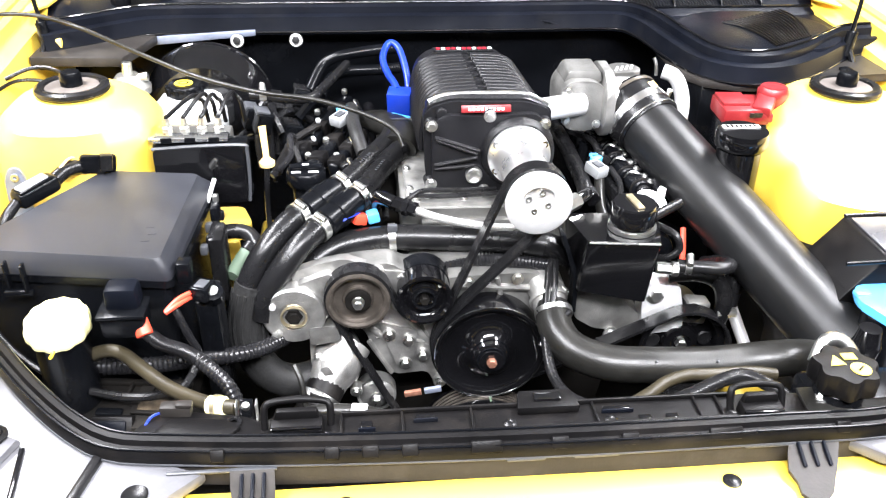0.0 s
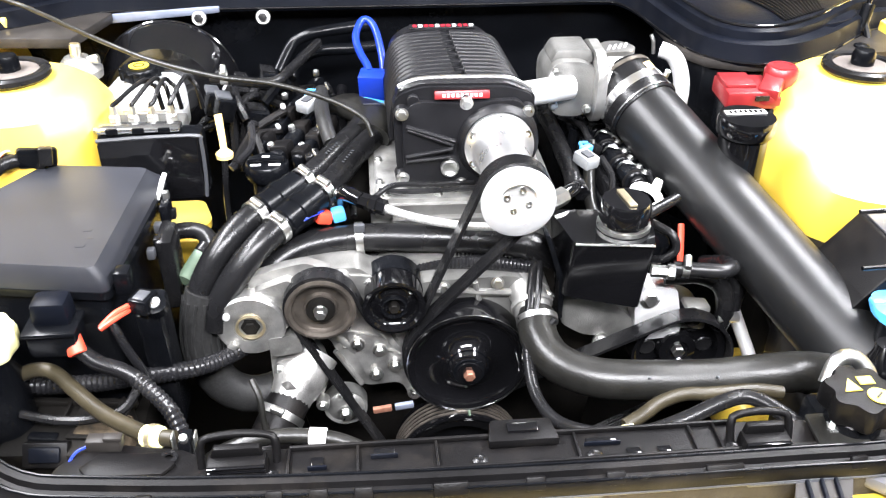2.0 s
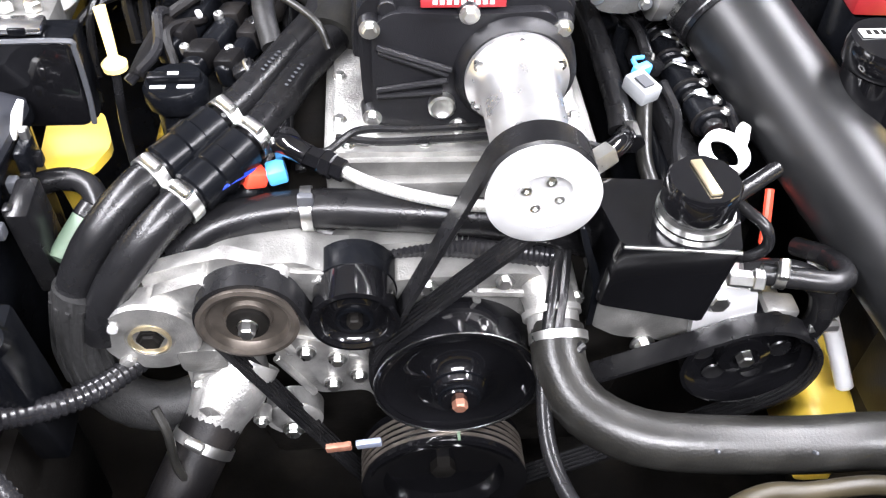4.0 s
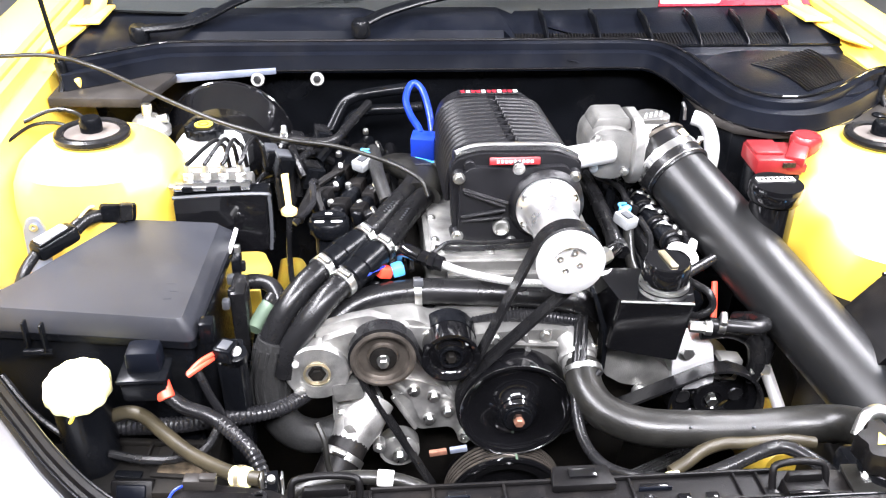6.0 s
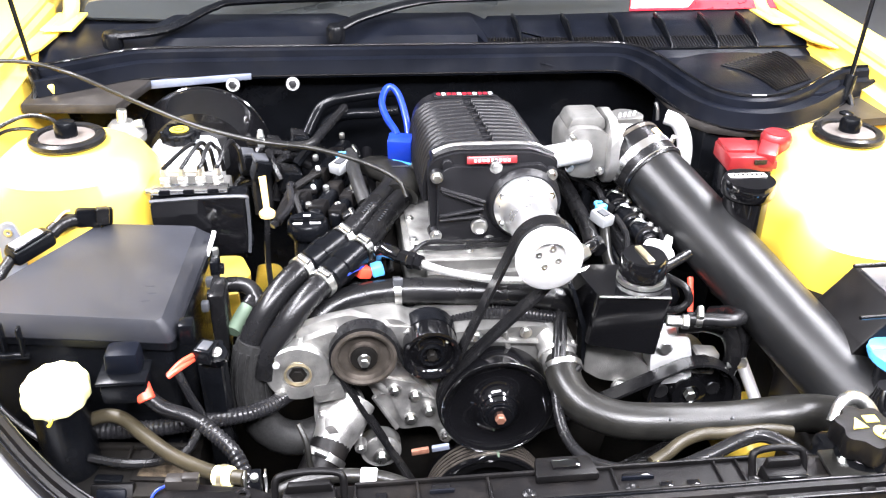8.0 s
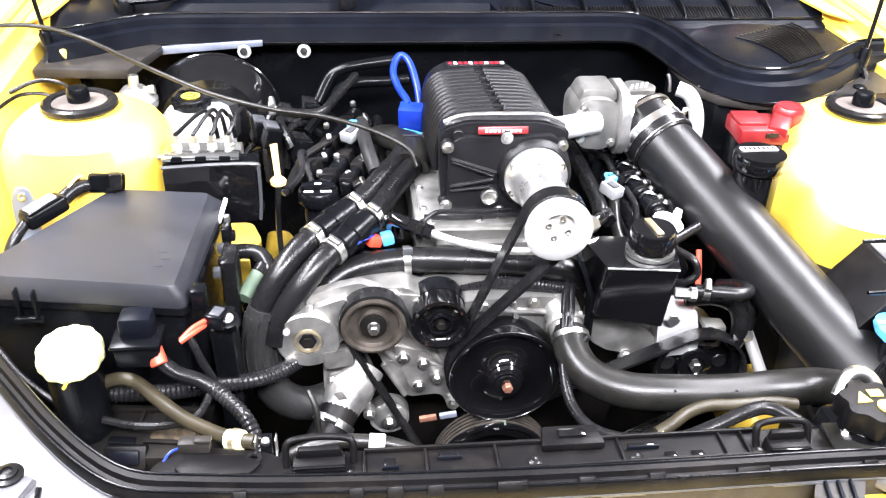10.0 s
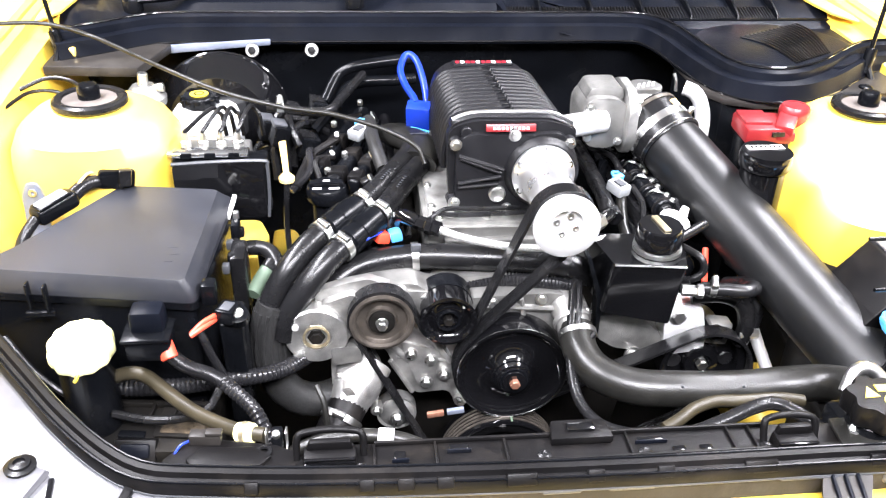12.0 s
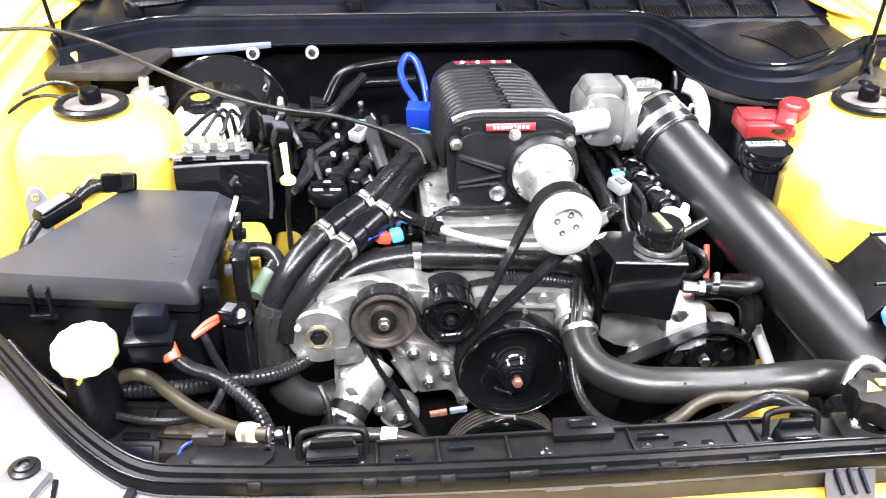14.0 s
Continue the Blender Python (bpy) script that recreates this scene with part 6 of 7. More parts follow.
part("wheel", lathe([(0, 0.012), (0.006, 0.012), (0.008, 0.004), (0.022, 0.002), (0.026, -0.002), (0.030, 0.0), (0.030, -0.02), (0, -0.02)], (-0.158, 0.85, 0.517), (0, -1, 0), 32), CAST, lp)
hexbolt((-0.158, 0.838, 0.517), (0, -1, 0), 0.008, lp)
tg = thing("warning_tag", (-0.095, 0.78, 0.56), "small red and blue printed tag on a hose", "tag")
part("red_part", box((-0.108, 0.775, 0.580), (0.024, 0.006, 0.008), 0.001, rot=(0, -8, 0)), COPPER, tg)
part("blue_part", box((-0.080, 0.775, 0.584), (0.024, 0.006, 0.008), 0.001, rot=(0, -8, 0)), BLUEGREY, tg)
cp2 = thing("cooler_pipe", (-0.12, 0.68, 0.46), "bright steel cooler pipe low in front of the engine", "pipe")
part("pipe", tube([(-0.20, 0.70, 0.50), (-0.175, 0.69, 0.47), (-0.15, 0.685, 0.455), (-0.08, 0.685, 0.45), (-0.02, 0.69, 0.45)], 0.009, 14), CHROME, cp2)
part("hanger", rod((-0.08, 0.685, 0.45), (-0.08, 0.685, 0.228), 0.006, seg=10), GRIMESHADE, cp2, "dark stay down to the undertray")
fs = thing("fan_shroud", (0.0, 0.63, 0.5), "black plastic radiator fan shroud", "fan shroud")
part("top_beam", box((-0.05, 0.63, 0.600), (0.80, 0.03, 0.03), 0.005), SATIN, fs)
part("edge", rod((-0.30, 0.655, 0.585), (0.25, 0.655, 0.585), 0.004, seg=8), GREY, fs)
part("white_clip", box((-0.085, 0.66, 0.60), (0.03, 0.02, 0.02), 0.003), LABEL, fs)
# Dark blocks added for the shade low in the bay, over yellow bodywork.
structure("bay_shade_right", prism([(0.40, 0.60), (0.46, 0.95), (0.52, 1.28), (0.76, 1.28), (0.76, 0.60)], 0.30, 0.60, bevel=0.01), GRIMESHADE, "dark block standing in for shade low in the bay", "wheel arch liner")
structure("bay_shade_left", prism([(-0.40, 0.60), (-0.40, 0.90), (-0.76, 0.90), (-0.76, 0.60)], 0.30, 0.59, bevel=0.01), GRIMESHADE, "dark block standing in for shade low in the bay", "wheel arch liner")
part("sealing_edge", tube([(0.45, 0.727, 0.798), (0.70, 0.737, 0.798)], 0.003, 8), SATIN, abx)
nk = part("washer_neck", rod((0.50, 0.69, 0.60), (0.50, 0.69, 0.748), 0.03, seg=20), SATIN, bc)

# Dark panel added to black out the tower's foot below the pipe.
structure("tower_blackout_panel", prism([(0.487, 0.885), (0.470, 0.935), (0.478, 1.0), (0.51, 1.0), (0.74, 0.90), (0.74, 0.885)], 0.60, 0.715, bevel=0.006), GRIMESHADE, "black shield in front of the strut tower", "tower blackout panel")
hl = thing("lamp_housing", (-0.48, 0.72, 0.60), "grimy black head lamp housing with a clipped rear lid", "lamp housing")
part("body", box((-0.478, 0.728, 0.60), (0.135, 0.085, 0.055), 0.006, rot=(6, 0, -4)), GRIMESHADE, hl)
lid = part("rear_lid", box((-0.492, 0.692, 0.617), (0.052, 0.016, 0.030), 0.003, rot=(-35, 0, -4)), TRIM, hl)
part("lid_rim", box((-0.492, 0.686, 0.622), (0.036, 0.008, 0.018), 0.003, rot=(-35, 0, -4)), PLASTIC, lid)
part("top_flange", box((-0.440, 0.725, 0.630), (0.060, 0.050, 0.004), 0.001, rot=(4, 0, -8)), GRIMESHADE, hl)
for dx in (-0.03, 0.0, 0.03):
    part("stiffener", box((-0.45 + dx, 0.745, 0.632), (0.004, 0.035, 0.008), 0.001, rot=(4, 0, -8)), GRIMESHADE, hl)


# ---- hoses and wires ----
def hose(name, pts, r, material, label, cat, group="", ribs=0.0, pitch=0.006, seg=14, flat=1.0):
    o = thing(name, pts[0], label, cat, group)
    part("hose_wall" if cat == "hose" else "jacket", tube(pts, r, seg, ribs=ribs, pitch=pitch, flat=flat), material, o)
    return o


def clamp(p, axis, r, parent, w=0.012, screw=True):
    b = part("clamp", ring(p, axis, r + 0.002, 0.002, w, 28), STEEL, parent, "steel worm-drive clamp")
    if screw:
        a, u, v = frame_of(axis)
        up = (Vector((0, -0.45, 0.9)) - a * a.dot(Vector((0, -0.45, 0.9)))).normalized()
        c = Vector(p) + up * (r + 0.004)
        s = up.cross(a)
        part("screw_housing", rod(c - s * 0.008, c + s * 0.010, 0.0052, seg=10), STEEL, b)
    return b


# paired heater hoses: flat sleeve at the top, couplings, then down to the sleeve at the left
S1 = [(-0.150, 1.265, 0.79), (-0.125, 1.22, 0.802), (-0.118, 1.165, 0.804), (-0.150, 1.10, 0.798), (-0.190, 1.030, 0.790), (-0.232, 0.962, 0.790), (-0.272, 0.918, 0.782), (-0.306, 0.885, 0.756), (-0.330, 0.868, 0.715), (-0.340, 0.862, 0.675)]
S2 = [(-0.135, 1.250, 0.79), (-0.106, 1.205, 0.802), (-0.094, 1.150, 0.800), (-0.128, 1.085, 0.794), (-0.166, 1.005, 0.786), (-0.205, 0.935, 0.785), (-0.243, 0.890, 0.775), (-0.276, 0.864, 0.748), (-0.303, 0.852, 0.708), (-0.316, 0.848, 0.67)]
for pts, nm in ((S1, "outer"), (S2, "inner")):
    h = hose("heater_hose", pts[:6], 0.0172, RUBBER, "ribbed black rubber heater hose with steel clamps", "hose", "heater hoses", seg=18)
    part("ribbed_hose", tube(pts[5:], 0.0176, 20, ribs=0.035, pitch=0.0040), RUBBER, h)
    d = (Vector(pts[6]) - Vector(pts[5])).normalized()
    mid = Vector(pts[5])
    part("coupling", lathe([(0.0185, -0.036), (0.0215, -0.034), (0.0215, -0.012), (0.0235, -0.010), (0.0235, 0.006), (0.0215, 0.008), (0.0215, 0.030), (0.0185, 0.032)], mid, d, 28), SATIN, h, "black plastic hose coupling")
    for k in (-0.046, 0.042):
        q = mid + d * k
        clamp(q, d, 0.0185, h)
    for k in range(6):
        q = Vector(pts[3]).lerp(Vector(pts[4]), 0.2 + k / 14)
        part("print_bar", box(q + Vector((0.002, -0.008, 0.0166)), (0.0022, 0.004, 0.0006), 0, rot=(0, 0, 40)), GREY, h)
sv = thing("hose_sleeve", (-0.105, 1.24, 0.81), "matt black cloth tape wrapped round both heater hoses", "sleeve")
part("wrap", tube([(-0.178, 1.315, 0.745), (-0.155, 1.268, 0.785), (-0.128, 1.228, 0.803), (-0.105, 1.188, 0.806), (-0.100, 1.150, 0.803), (-0.108, 1.125, 0.800)], 0.030, 24, flat=0.72), OLDRUBBER, sv)
part("fold", box((-0.104, 1.180, 0.8285), (0.026, 0.002, 0.0015), 0), GREY, sv)
bs = hose("braided_sleeve", [(-0.326, 0.868, 0.712), (-0.334, 0.862, 0.685), (-0.338, 0.856, 0.65), (-0.334, 0.850, 0.615), (-0.322, 0.845, 0.585), (-0.30, 0.845, 0.562), (-0.27, 0.85, 0.552), (-0.24, 0.86, 0.555)], 0.025, BRAID, "braided black sleeve holding a bundle of hoses", "sleeve", seg=24)
for k in range(14):
    a = 2 * math.pi * k / 14
    part("strand", tube([(-0.328 + 0.025 * math.cos(a), 0.866 + 0.024 * math.sin(a), 0.708), (-0.334 + 0.025 * math.cos(a), 0.862 + 0.024 * math.sin(a), 0.68), (-0.338 + 0.025 * math.cos(a), 0.856 + 0.024 * math.sin(a), 0.65), (-0.334 + 0.025 * math.cos(a), 0.850 + 0.024 * math.sin(a), 0.615)], 0.003, 6), BRAID, bs)

# hoses that cross in front of the manifold
h = hose("crossing_hose", [(-0.262, 0.88, 0.705), (-0.232, 0.898, 0.732), (-0.196, 0.912, 0.745), (-0.127, 0.920, 0.750), (-0.04, 0.912, 0.750), (0.04, 0.902, 0.748), (0.10, 0.893, 0.742), (0.13, 0.90, 0.72)], 0.0185, RUBBER, "thick glossy black hose across the engine front", "hose", "crossing hoses", seg=20)
clamp((-0.128, 0.920, 0.750), (1, 0, 0.05), 0.019, h, 0.010, False)
part("tie_tail", box((-0.128, 0.908, 0.772), (0.014, 0.008, 0.012), 0.002), GREY, h)
h = hose("crossing_hose", [(-0.235, 0.905, 0.69), (-0.195, 0.922, 0.708), (-0.150, 0.932, 0.714), (-0.10, 0.925, 0.710), (-0.06, 0.92, 0.706), (0.02, 0.915, 0.705), (0.09, 0.91, 0.70)], 0.0145, RUBBER, "black printed hose behind the thicker one", "hose", "crossing hoses", seg=18)
for k in range(16):
    part("print_bar", box((-0.02 + k * 0.0055, 0.905, 0.7175), (0.003, 0.004, 0.0008), 0, rot=(25, 0, 0)), GREY, h)
h = hose("crossing_hose", [(-0.06, 0.90, 0.715), (0.0, 0.895, 0.722), (0.05, 0.885, 0.722), (0.10, 0.88, 0.715)], 0.012, CONDUIT, "thin corrugated black conduit across the engine", "conduit", ribs=0.12, pitch=0.005)
h = hose("braided_fuel_hose", [(-0.115, 0.934, 0.795), (-0.095, 0.922, 0.793), (-0.060, 0.904, 0.788), (-0.01, 0.890, 0.783), (0.03, 0.884, 0.781), (0.075, 0.884, 0.783), (0.115, 0.915, 0.79)], 0.0056, STEELBRAID, "pale steel-braided fuel hose with black end fittings", "fuel hose")
f1 = part("fitting", rod((-0.128, 0.940, 0.797), (-0.092, 0.920, 0.793), 0.0105, seg=6), GLOSS, h, "black anodised hose fitting")
part("fitting_nut", rod((-0.112, 0.931, 0.795), (-0.102, 0.925, 0.794), 0.0125, seg=6), GLOSS, f1)
part("fitting", tube([(-0.150, 0.962, 0.785), (-0.148, 0.952, 0.800), (-0.135, 0.944, 0.800), (-0.125, 0.938, 0.797)], 0.0105, 12), GLOSS, h)
part("fitting", tube([(0.120, 0.918, 0.792), (0.145, 0.935, 0.795), (0.160, 0.950, 0.795), (0.170, 0.970, 0.785)], 0.010, 12), GLOSS, h)
part("fitting_nut", rod((0.122, 0.918, 0.792), (0.146, 0.934, 0.795), 0.0125, seg=6), STEEL, h)
hose("vacuum_line", [(-0.10, 0.965, 0.795), (-0.06, 0.955, 0.797), (0.0, 0.957, 0.797), (0.05, 0.960, 0.797), (0.10, 0.955, 0.797), (0.15, 0.945, 0.79)], 0.0038, RUBBER, "thin black vacuum line along the manifold", "vacuum line", seg=8)
hose("vacuum_line", [(-0.135, 0.975, 0.780), (-0.11, 0.945, 0.795), (-0.08, 0.968, 0.80), (-0.03, 0.972, 0.797), (0.03, 0.975, 0.797)], 0.0038, RUBBER, "thin black vacuum line along the manifold", "vacuum line", seg=8)

# radiator hose and wiring in front
h = hose("radiator_hose", [(0.094, 0.828, 0.680), (0.093, 0.79, 0.668), (0.108, 0.752, 0.661), (0.150, 0.724, 0.658), (0.208, 0.713, 0.659), (0.29, 0.707, 0.660), (0.35, 0.704, 0.666), (0.395, 0.688, 0.680), (0.412, 0.655, 0.697), (0.405, 0.61, 0.71)], 0.0245, OLDRUBBER, "thick dusty black radiator hose with white prints", "radiator hose", seg=28)
for (x, y, z), w in (((0.205, 0.6965, 0.6765), 0.003), ((0.285, 0.690, 0.6775), 0.003)):
    part("print_bar", box((x, y, z), (w, 0.012, 0.003), 0.001, rot=(-45, 0, 0)), GREY, h)
clamp((0.0945, 0.818, 0.676), (0, -0.9, -0.45), 0.0250, h, 0.008, False)
h = hose("wiring_loom", [(0.105, 0.90, 0.73), (0.088, 0.835, 0.705), (0.078, 0.79, 0.672), (0.074, 0.74, 0.650), (0.078, 0.70, 0.645), (0.090, 0.66, 0.652), (0.115, 0.625, 0.668), (0.142, 0.610, 0.675), (0.165, 0.608, 0.676)], 0.0072, RUBBER, "black taped wiring loom hanging in front of the pulley", "wiring", "front looms", seg=10)
hose("wiring_loom", [(0.112, 0.905, 0.735), (0.098, 0.84, 0.712), (0.088, 0.80, 0.69), (0.090, 0.785, 0.68), (0.112, 0.80, 0.69)], 0.0045, RUBBER, "thin black taped wire beside the thermostat pipe", "wiring", "front looms", seg=8)
h = hose("wiring_loom", [(0.154, 0.618, 0.680), (0.176, 0.627, 0.686), (0.200, 0.641, 0.690), (0.229, 0.649, 0.692), (0.259, 0.648, 0.692), (0.310, 0.652, 0.690), (0.345, 0.650, 0.685)], 0.0078, TAN, "aged olive hose leading to the radiator", "hose", "front looms", seg=12)
part("tape", rod((0.148, 0.609, 0.676), (0.163, 0.612, 0.678), 0.0095, seg=12), CREAM, h, "pale tape band")
hose("wiring_loom", [(0.123, 0.615, 0.676), (0.143, 0.606, 0.680), (0.175, 0.597, 0.690), (0.214, 0.601, 0.702), (0.255, 0.610, 0.714), (0.285, 0.612, 0.717), (0.309, 0.588, 0.716), (0.333, 0.562, 0.706)], 0.0085, RUBBER, "black hose curling behind the front panel", "hose", "front looms", seg=12)
h = hose("steering_hose", [(0.270, 0.833, 0.738), (0.30, 0.825, 0.739), (0.330, 0.818, 0.740), (0.346, 0.828, 0.738), (0.350, 0.86, 0.725), (0.34, 0.90, 0.70)], 0.0098, RUBBER, "black rubber hose with a steel clamp at the tank", "hose", seg=16)
clamp((0.285, 0.829, 0.739), (1, -0.3, 0), 0.0102, h, 0.009)
hose("steering_hose", [(0.275, 0.87, 0.70), (0.32, 0.862, 0.705), (0.350, 0.855, 0.69), (0.36, 0.85, 0.655), (0.355, 0.85, 0.625)], 0.0125, RUBBER, "thick black hose curving down to the pump", "hose", seg=16)
hose("steering_hose", [(0.36, 0.94, 0.72), (0.372, 0.90, 0.715), (0.378, 0.87, 0.69), (0.372, 0.86, 0.65)], 0.013, RUBBER, "thick black hose beside the intake pipe", "hose", seg=16)
hose("vent_loop", [(0.252, 0.90, 0.77), (0.262, 0.872, 0.775), (0.272, 0.856, 0.772), (0.276, 0.85, 0.755), (0.262, 0.85, 0.742), (0.25, 0.86, 0.735)], 0.0055, RUBBER, "small looped black vent hose", "hose", seg=10)
hose("red_wire", [(0.318, 0.945, 0.735), (0.314, 0.925, 0.715), (0.311, 0.91, 0.695)], 0.0045, ORANGE, "short length of red wire", "wire", seg=8)
hose("coil_lead", [(0.172, 1.215, 0.79), (0.175, 1.15, 0.788), (0.175, 1.08, 0.785), (0.174, 1.015, 0.782), (0.172, 0.99, 0.775)], 0.0125, RUBBER, "black hose running forward past the coils", "hose", seg=14)
hose("coil_lead", [(0.196, 1.20, 0.79), (0.212, 1.13, 0.805), (0.212, 1.08, 0.805)], 0.005, RUBBER, "thin black wire to a plug", "wire", seg=8)
hose("coil_lead", [(0.205, 1.04, 0.79), (0.196, 1.0, 0.78), (0.190, 0.96, 0.765), (0.195, 0.93, 0.75)], 0.008, OLDRUBBER, "grey-black wire behind the tank", "wire", seg=10)
hose("coil_lead", [(0.222, 1.04, 0.795), (0.228, 1.0, 0.785), (0.218, 0.96, 0.775), (0.215, 0.93, 0.765)], 0.005, RUBBER, "thin black wire behind the tank", "wire", seg=8)
h = hose("bypass_hose", [(-0.228, 0.822, 0.566), (-0.246, 0.795, 0.545), (-0.275, 0.748, 0.508), (-0.305, 0.69, 0.475), (-0.345, 0.65, 0.44)], 0.028, TRIM, "wide black hose leaving the thermostat housing", "hose", seg=22)
clamp((-0.240, 0.804, 0.552), (-0.45, -0.68, -0.52), 0.0290, h, 0.010, True)

# left front wiring
wb = hose("washer_hose", [(-0.562, 0.742, 0.62), (-0.552, 0.742, 0.65), (-0.537, 0.743, 0.674), (-0.520, 0.745, 0.691), (-0.497, 0.743, 0.700), (-0.475, 0.733, 0.701), (-0.445, 0.702, 0.700), (-0.412, 0.668, 0.700), (-0.378, 0.638, 0.705), (-0.345, 0.612, 0.713), (-0.320, 0.602, 0.716)], 0.0086, TAN, "aged olive-brown hose arching over the tray", "hose", seg=14)
part("boot", lathe([(0.0085, 0.0), (0.016, 0.0), (0.017, 0.004), (0.014, 0.008), (0.0135, -0.05), (0.0085, -0.05)], (-0.553, 0.742, 0.648), (0.1, 0.05, 1), 20), RUBBER, wb, "black rubber boot")
cl1 = thing("hose_connector", (-0.342, 0.608, 0.714), "cream plastic hose connector with a steel clip", "hose connector")
part("sleeve", rod((-0.352, 0.613, 0.712), (-0.332, 0.605, 0.716), 0.0115, seg=14), CREAM, cl1)
part("band", ring((-0.342, 0.609, 0.714), (1, -0.4, 0.2), 0.013, 0.002, 0.006), BRASS, cl1)
part("clip", box((-0.306, 0.592, 0.716), (0.012, 0.018, 0.028), 0.002), SATIN, cl1, "black clip")
for dx in (-0.011, 0.011):
    part("clip_side", box((-0.306 + dx, 0.588, 0.722), (0.002, 0.012, 0.026), 0.0006), STEEL, cl1)
part("clip_screw", rod((-0.306, 0.586, 0.728), (-0.306, 0.584, 0.735), 0.0045, seg=8), STEEL, cl1)
hose("conduit", [(-0.57, 0.77, 0.66), (-0.51, 0.765, 0.658), (-0.45, 0.765, 0.657), (-0.40, 0.768, 0.66), (-0.35, 0.782, 0.655), (-0.315, 0.81, 0.643), (-0.285, 0.85, 0.632)], 0.0115, CONDUIT, "corrugated black conduit towards the tensioner", "conduit", "conduits", ribs=0.13, pitch=0.0065, seg=16)
hose("conduit", [(-0.447, 0.738, 0.739), (-0.441, 0.733, 0.733), (-0.423, 0.723, 0.722), (-0.396, 0.715, 0.715), (-0.375, 0.702, 0.710), (-0.366, 0.695, 0.706)], 0.0090, RUBBER, "smooth black battery cable with a red collar", "cable", "conduits", seg=14)
hose("conduit", [(-0.378, 0.704, 0.711), (-0.354, 0.685, 0.700), (-0.337, 0.668, 0.690), (-0.326, 0.652, 0.672), (-0.320, 0.64, 0.64)], 0.0098, CONDUIT, "corrugated black conduit bending behind the panel", "conduit", "conduits", ribs=0.15, pitch=0.0065, seg=16)
hose("conduit", [(-0.412, 0.760, 0.757), (-0.404, 0.752, 0.74), (-0.396, 0.750, 0.715), (-0.388, 0.752, 0.69), (-0.384, 0.758, 0.665)], 0.0056, CONDUIT, "thin corrugated conduit hanging from a plug", "conduit", "conduits", ribs=0.15, pitch=0.005)
hose("wiring_loom", [(-0.52, 0.72, 0.655), (-0.48, 0.712, 0.650), (-0.44, 0.71, 0.650), (-0.405, 0.72, 0.655), (-0.388, 0.75, 0.672)], 0.0055, RUBBER, "thin black looped wire over the tray", "wire", seg=8)
hose("wiring_loom", [(-0.66, 0.80, 0.72), (-0.62, 0.76, 0.70), (-0.585, 0.735, 0.685), (-0.56, 0.72, 0.68)], 0.004, RUBBER, "thin black wire beside the washer neck", "wire", seg=8)
hose("coolant_elbow", [(-0.392, 0.99, 0.725), (-0.365, 0.995, 0.728), (-0.340, 0.985, 0.726), (-0.325, 0.955, 0.715), (-0.32, 0.93, 0.70)], 0.0115, RUBBER, "black rubber elbow hose beside the fuse box", "hose", seg=14)
gh = hose("coolant_elbow", [(-0.340, 0.958, 0.716), (-0.352, 0.940, 0.705), (-0.362, 0.918, 0.695)], 0.011, GREENISH, "short grey-green hose stub", "hose", seg=14)
part("boot", rod((-0.334, 0.965, 0.72), (-0.342, 0.953, 0.713), 0.0125, seg=14), RUBBER, gh)
h = hose("lower_hose", [(-0.33, 0.655, 0.60), (-0.29, 0.66, 0.635), (-0.237, 0.664, 0.650), (-0.18, 0.660, 0.650), (-0.145, 0.650, 0.645), (-0.115, 0.635, 0.635)], 0.0088, OLDRUBBER, "dusty grey hose low in front of the engine", "hose", seg=14)
part("white_tape", rod((-0.192, 0.662, 0.650), (-0.172, 0.659, 0.650), 0.0102, seg=14), WHITE, h, "white tape band")
hose("wire_stem", [(-0.272, 0.80, 0.62), (-0.262, 0.785, 0.60), (-0.258, 0.77, 0.57), (-0.25, 0.765, 0.545)], 0.0045, OLDRUBBER, "thin grey wire down beside the thermostat", "wire", seg=8)

# upper left: loose cable, bay wires and engine loom
hose("loose_cable", [(-0.85, 1.30, 0.976), (-0.783, 1.328, 0.968), (-0.735, 1.346, 0.964), (-0.69, 1.348, 0.957), (-0.645, 1.345, 0.942), (-0.60, 1.315, 0.934), (-0.49, 1.225, 0.918), (-0.410, 1.178, 0.903), (-0.32, 1.14, 0.893), (-0.24, 1.12, 0.888), (-0.165, 1.09, 0.875), (-0.118, 1.055, 0.862), (-0.105, 1.04, 0.84)], 0.0037, OLDRUBBER, "thin dark grey cable strung loosely across the bay", "cable", seg=10)
for s, x, y in ((-1, -0.716, 1.395), (1, 0.712, 1.280)):
    g = thing("bonnet_strut", (x, y, 0.9), "thin black bonnet strut on a bracket", "bonnet strut", "bonnet struts")
    part("rod", rod((x, y, 0.905), (x + s * 0.08, y + 0.10, 1.32), 0.0040, seg=12), GLOSS, g)
    part("ball_socket", rod((x - s * 0.004, y - 0.004, 0.892), (x + s * 0.006, y + 0.006, 0.935), 0.010, seg=14), SATIN, g)
    part("bracket", box((x - s * 0.018, y, 0.895), (0.02, 0.016, 0.028), 0.004), YELLOW if s < 0 else SATIN, g)
    part("foot", tube([(x, y, 0.91), (x + s * 0.004, y - 0.02, 0.885), (x + s * 0.006, y - 0.03, 0.86)], 0.006, 8), SATIN, g)
hose("bay_wire", [(-0.745, 1.24, 0.885), (-0.705, 1.27, 0.895), (-0.665, 1.265, 0.892), (-0.635, 1.245, 0.875)], 0.0035, RUBBER, "black wire looping behind the strut tower", "wire", "bay wires", seg=8)
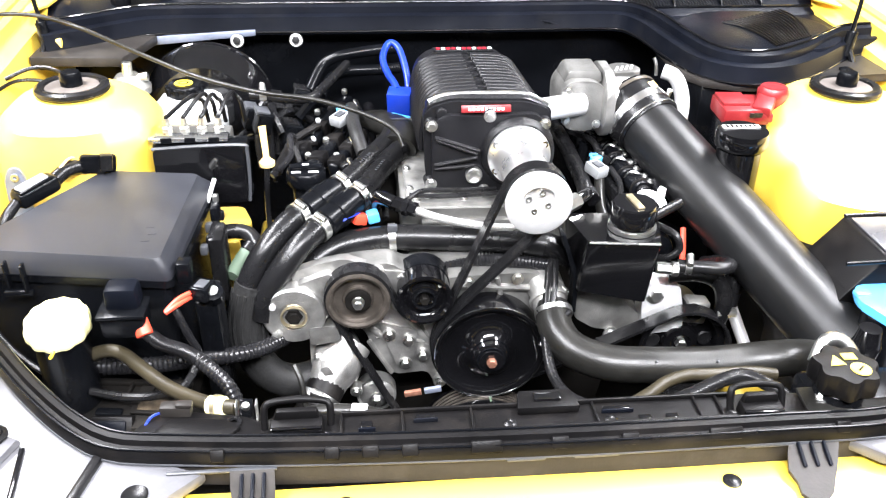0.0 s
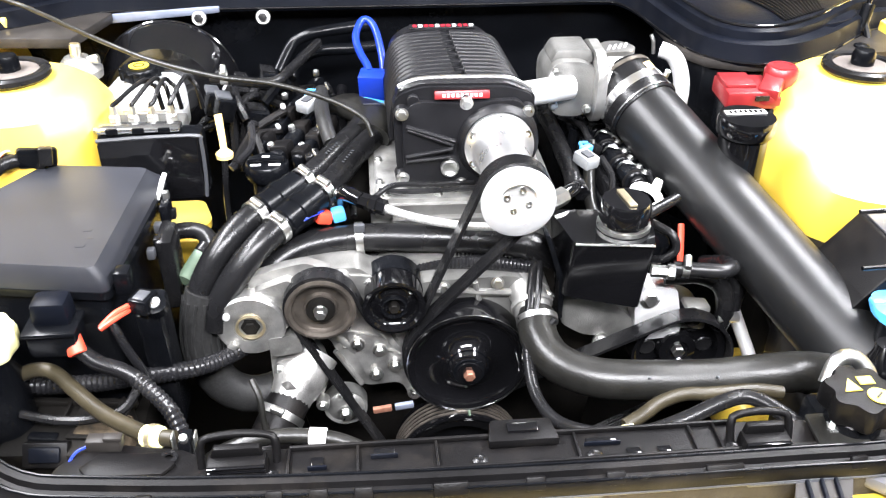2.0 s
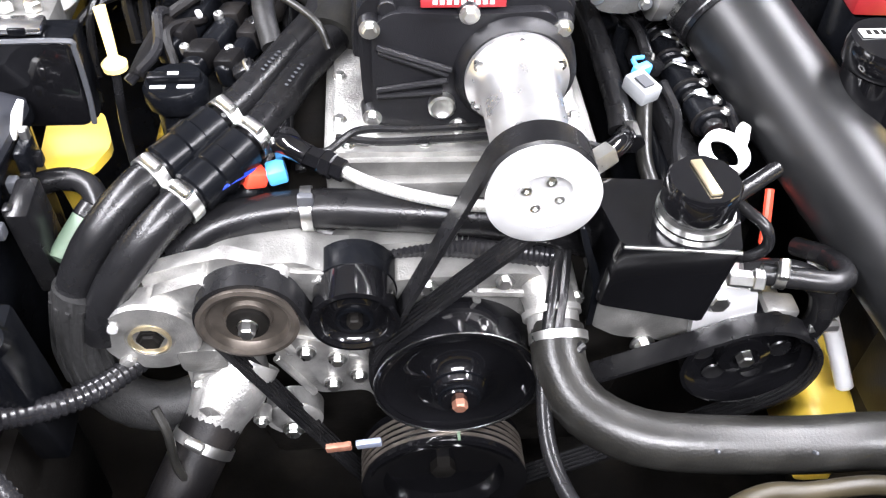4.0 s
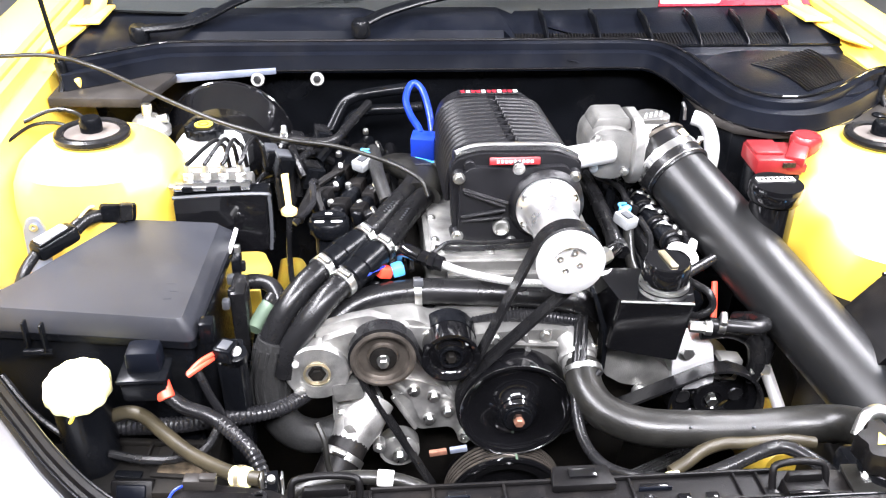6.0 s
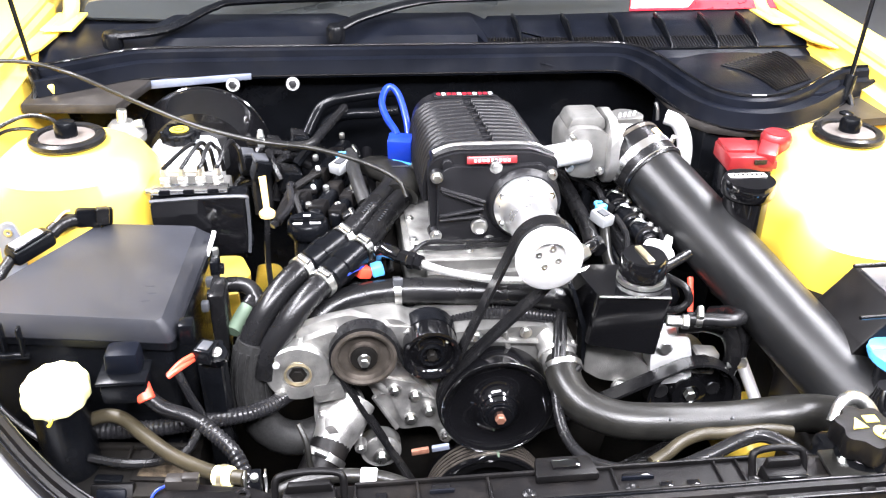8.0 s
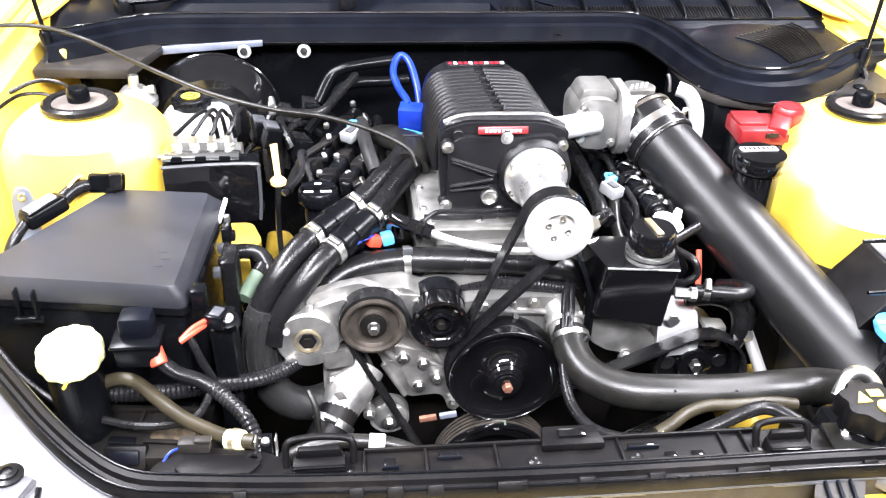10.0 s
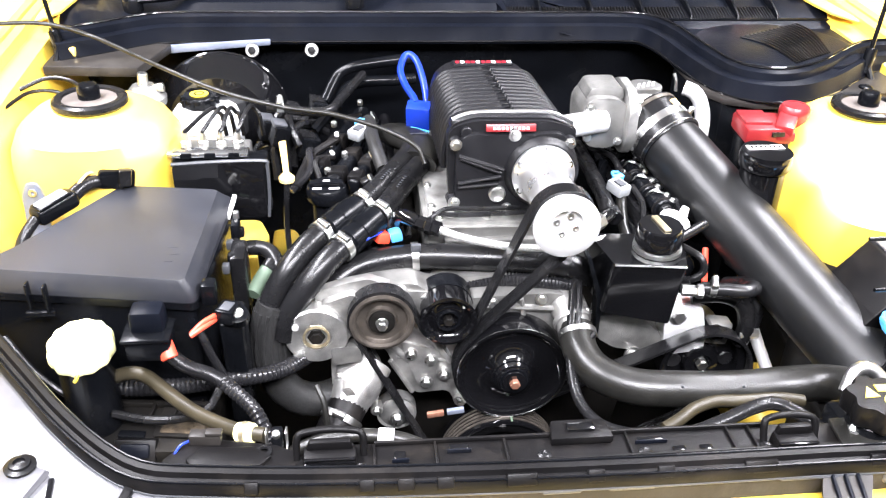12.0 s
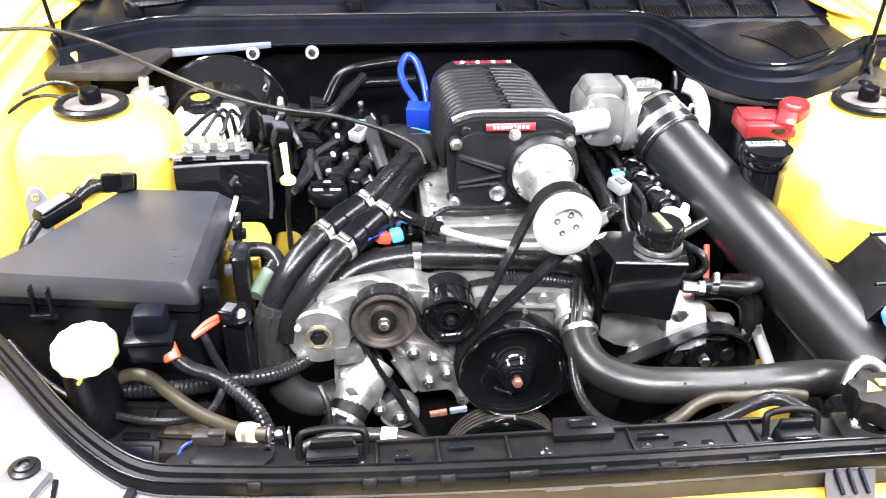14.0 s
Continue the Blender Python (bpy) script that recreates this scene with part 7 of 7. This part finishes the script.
hose("bay_wire", [(-0.745, 1.16, 0.882), (-0.725, 1.23, 0.885), (-0.69, 1.255, 0.878), (-0.66, 1.25, 0.86)], 0.003, RUBBER, "black wire along the inner wing", "wire", "bay wires", seg=8)
h = hose("vacuum_pipe", [(-0.355, 1.275, 0.840), (-0.335, 1.270, 0.840), (-0.288, 1.257, 0.838), (-0.250, 1.264, 0.838), (-0.228, 1.325, 0.838), (-0.204, 1.385, 0.842), (-0.19, 1.42, 0.845)], 0.0080, RUBBER, "black brake vacuum pipe with a bright clamp", "pipe", seg=12)
clamp((-0.333, 1.266, 0.845), (1, 0.1, 0), 0.0095, h, 0.012)
hose("heater_pipe", [(-0.262, 1.40, 0.80), (-0.238, 1.44, 0.834), (-0.215, 1.445, 0.848), (-0.19, 1.445, 0.855), (-0.128, 1.45, 0.862), (-0.09, 1.46, 0.862)], 0.0105, SATIN, "black heater pipe at the firewall", "pipe", "heater pipes", seg=14)
hose("heater_pipe", [(-0.24, 1.40, 0.79), (-0.222, 1.435, 0.812), (-0.185, 1.44, 0.824), (-0.136, 1.44, 0.826), (-0.09, 1.45, 0.826)], 0.0105, SATIN, "black heater pipe at the firewall", "pipe", "heater pipes", seg=14)
rng = random.Random(5)
for k in range(7):
    x, y = -0.31 + rng.random() * 0.05, 1.07 + rng.random() * 0.30
    pts = [(x, y, 0.772 + rng.random() * 0.02), (x + rng.uniform(-0.02, 0.03), y + 0.03, 0.79 + rng.random() * 0.025), (x + rng.uniform(-0.01, 0.04), y + 0.07, 0.79 + rng.random() * 0.025), (x + rng.uniform(0.0, 0.05), y + 0.11, 0.77)]
    w = hose("engine_wire", pts, 0.004 + rng.random() * 0.005, rng.choice([SATIN, GLOSS, CONDUIT, TRIM]), "black taped engine wire over the valve cover", "wire", "engine wires", seg=8)
    # Bright blocks on every second wire stand in for glints.
    if k % 2:
        c = Vector(pts[2]) + Vector((0, -0.004, 0.010))
        part("clip", box(c, (0.006 + 0.004 * rng.random(), 0.010, 0.006), 0.002, rot=(20, 0, rng.uniform(-50, 50))), BRIGHT if k % 4 == 1 else STEEL, w, "small bright block standing in for a glint")
for k in range(9):
    x, y = 0.20 + rng.random() * 0.10, 0.95 + rng.random() * 0.25
    pts = [(x, y, 0.745 + rng.random() * 0.03), (x + rng.uniform(-0.03, 0.02), y + 0.03, 0.775 + rng.random() * 0.025), (x + rng.uniform(-0.04, 0.01), y + 0.07, 0.775 + rng.random() * 0.025), (x + rng.uniform(-0.05, 0.0), y + 0.10, 0.75)]
    hose("engine_wire", pts, 0.0035 + rng.random() * 0.004, rng.choice([SATIN, GLOSS, CONDUIT]), "black taped engine wire over the valve cover", "wire", "engine wires", seg=8)
for k in range(10):
    x, y = -0.40 + rng.random() * 0.10, 1.22 + rng.random() * 0.18
    z = 0.70 + rng.random() * 0.10
    hose("firewall_wire", [(x, y, z - 0.06), (x + rng.uniform(-0.02, 0.02), y + 0.02, z), (x + 0.03, y + 0.05, z + 0.02), (x + 0.07, y + 0.08, z - 0.01)], 0.004 + rng.random() * 0.005, RUBBER, "black loom behind the dipstick", "wire", "firewall wires", seg=8)
for x, y, z, w in ((-0.335, 1.25, 0.80, 0.03), (-0.315, 1.33, 0.80, 0.026), (-0.275, 1.36, 0.80, 0.03), (-0.36, 1.30, 0.79, 0.028), (-0.29, 1.27, 0.77, 0.035)):
    q = thing("loom_plug", (x, y, z), "black plastic loom plug near the firewall", "wiring plug", "loom plugs")
    part("body", box((x, y, z), (w, 0.03, 0.04), 0.005, rot=(10, 15, 20)), SATIN, q)
    part("collar", box((x, y, z + 0.02), (w * 0.8, 0.024, 0.008), 0.002, rot=(10, 15, 20)), GREY if x < -0.33 else RUBBER, q)
h = hose("blue_wire", [(-0.215, 0.905, 0.775), (-0.195, 0.915, 0.785), (-0.178, 0.935, 0.782), (-0.172, 0.955, 0.775)], 0.0024, BLUE, "thin blue wire beside the red plug", "wire", seg=6)
rp = thing("red_plug", (-0.168, 0.945, 0.76), "small red and light blue wiring plug", "wiring plug")
part("red_half", box((-0.176, 0.942, 0.772), (0.022, 0.022, 0.016), 0.003, rot=(0, 20, 30)), ORANGE, rp)
part("blue_half", box((-0.155, 0.946, 0.772), (0.018, 0.020, 0.016), 0.003, rot=(0, -10, 10)), SKYBLUE, rp)
for k in range(3):
    hose("plug_wire", [(-0.165, 0.955, 0.772), (-0.150, 0.975 + k * 0.006, 0.785), (-0.138, 0.985, 0.775), (-0.135, 0.96, 0.76)], 0.005, RUBBER, "curled black wire behind the red plug", "wire", "plug wires", seg=8)
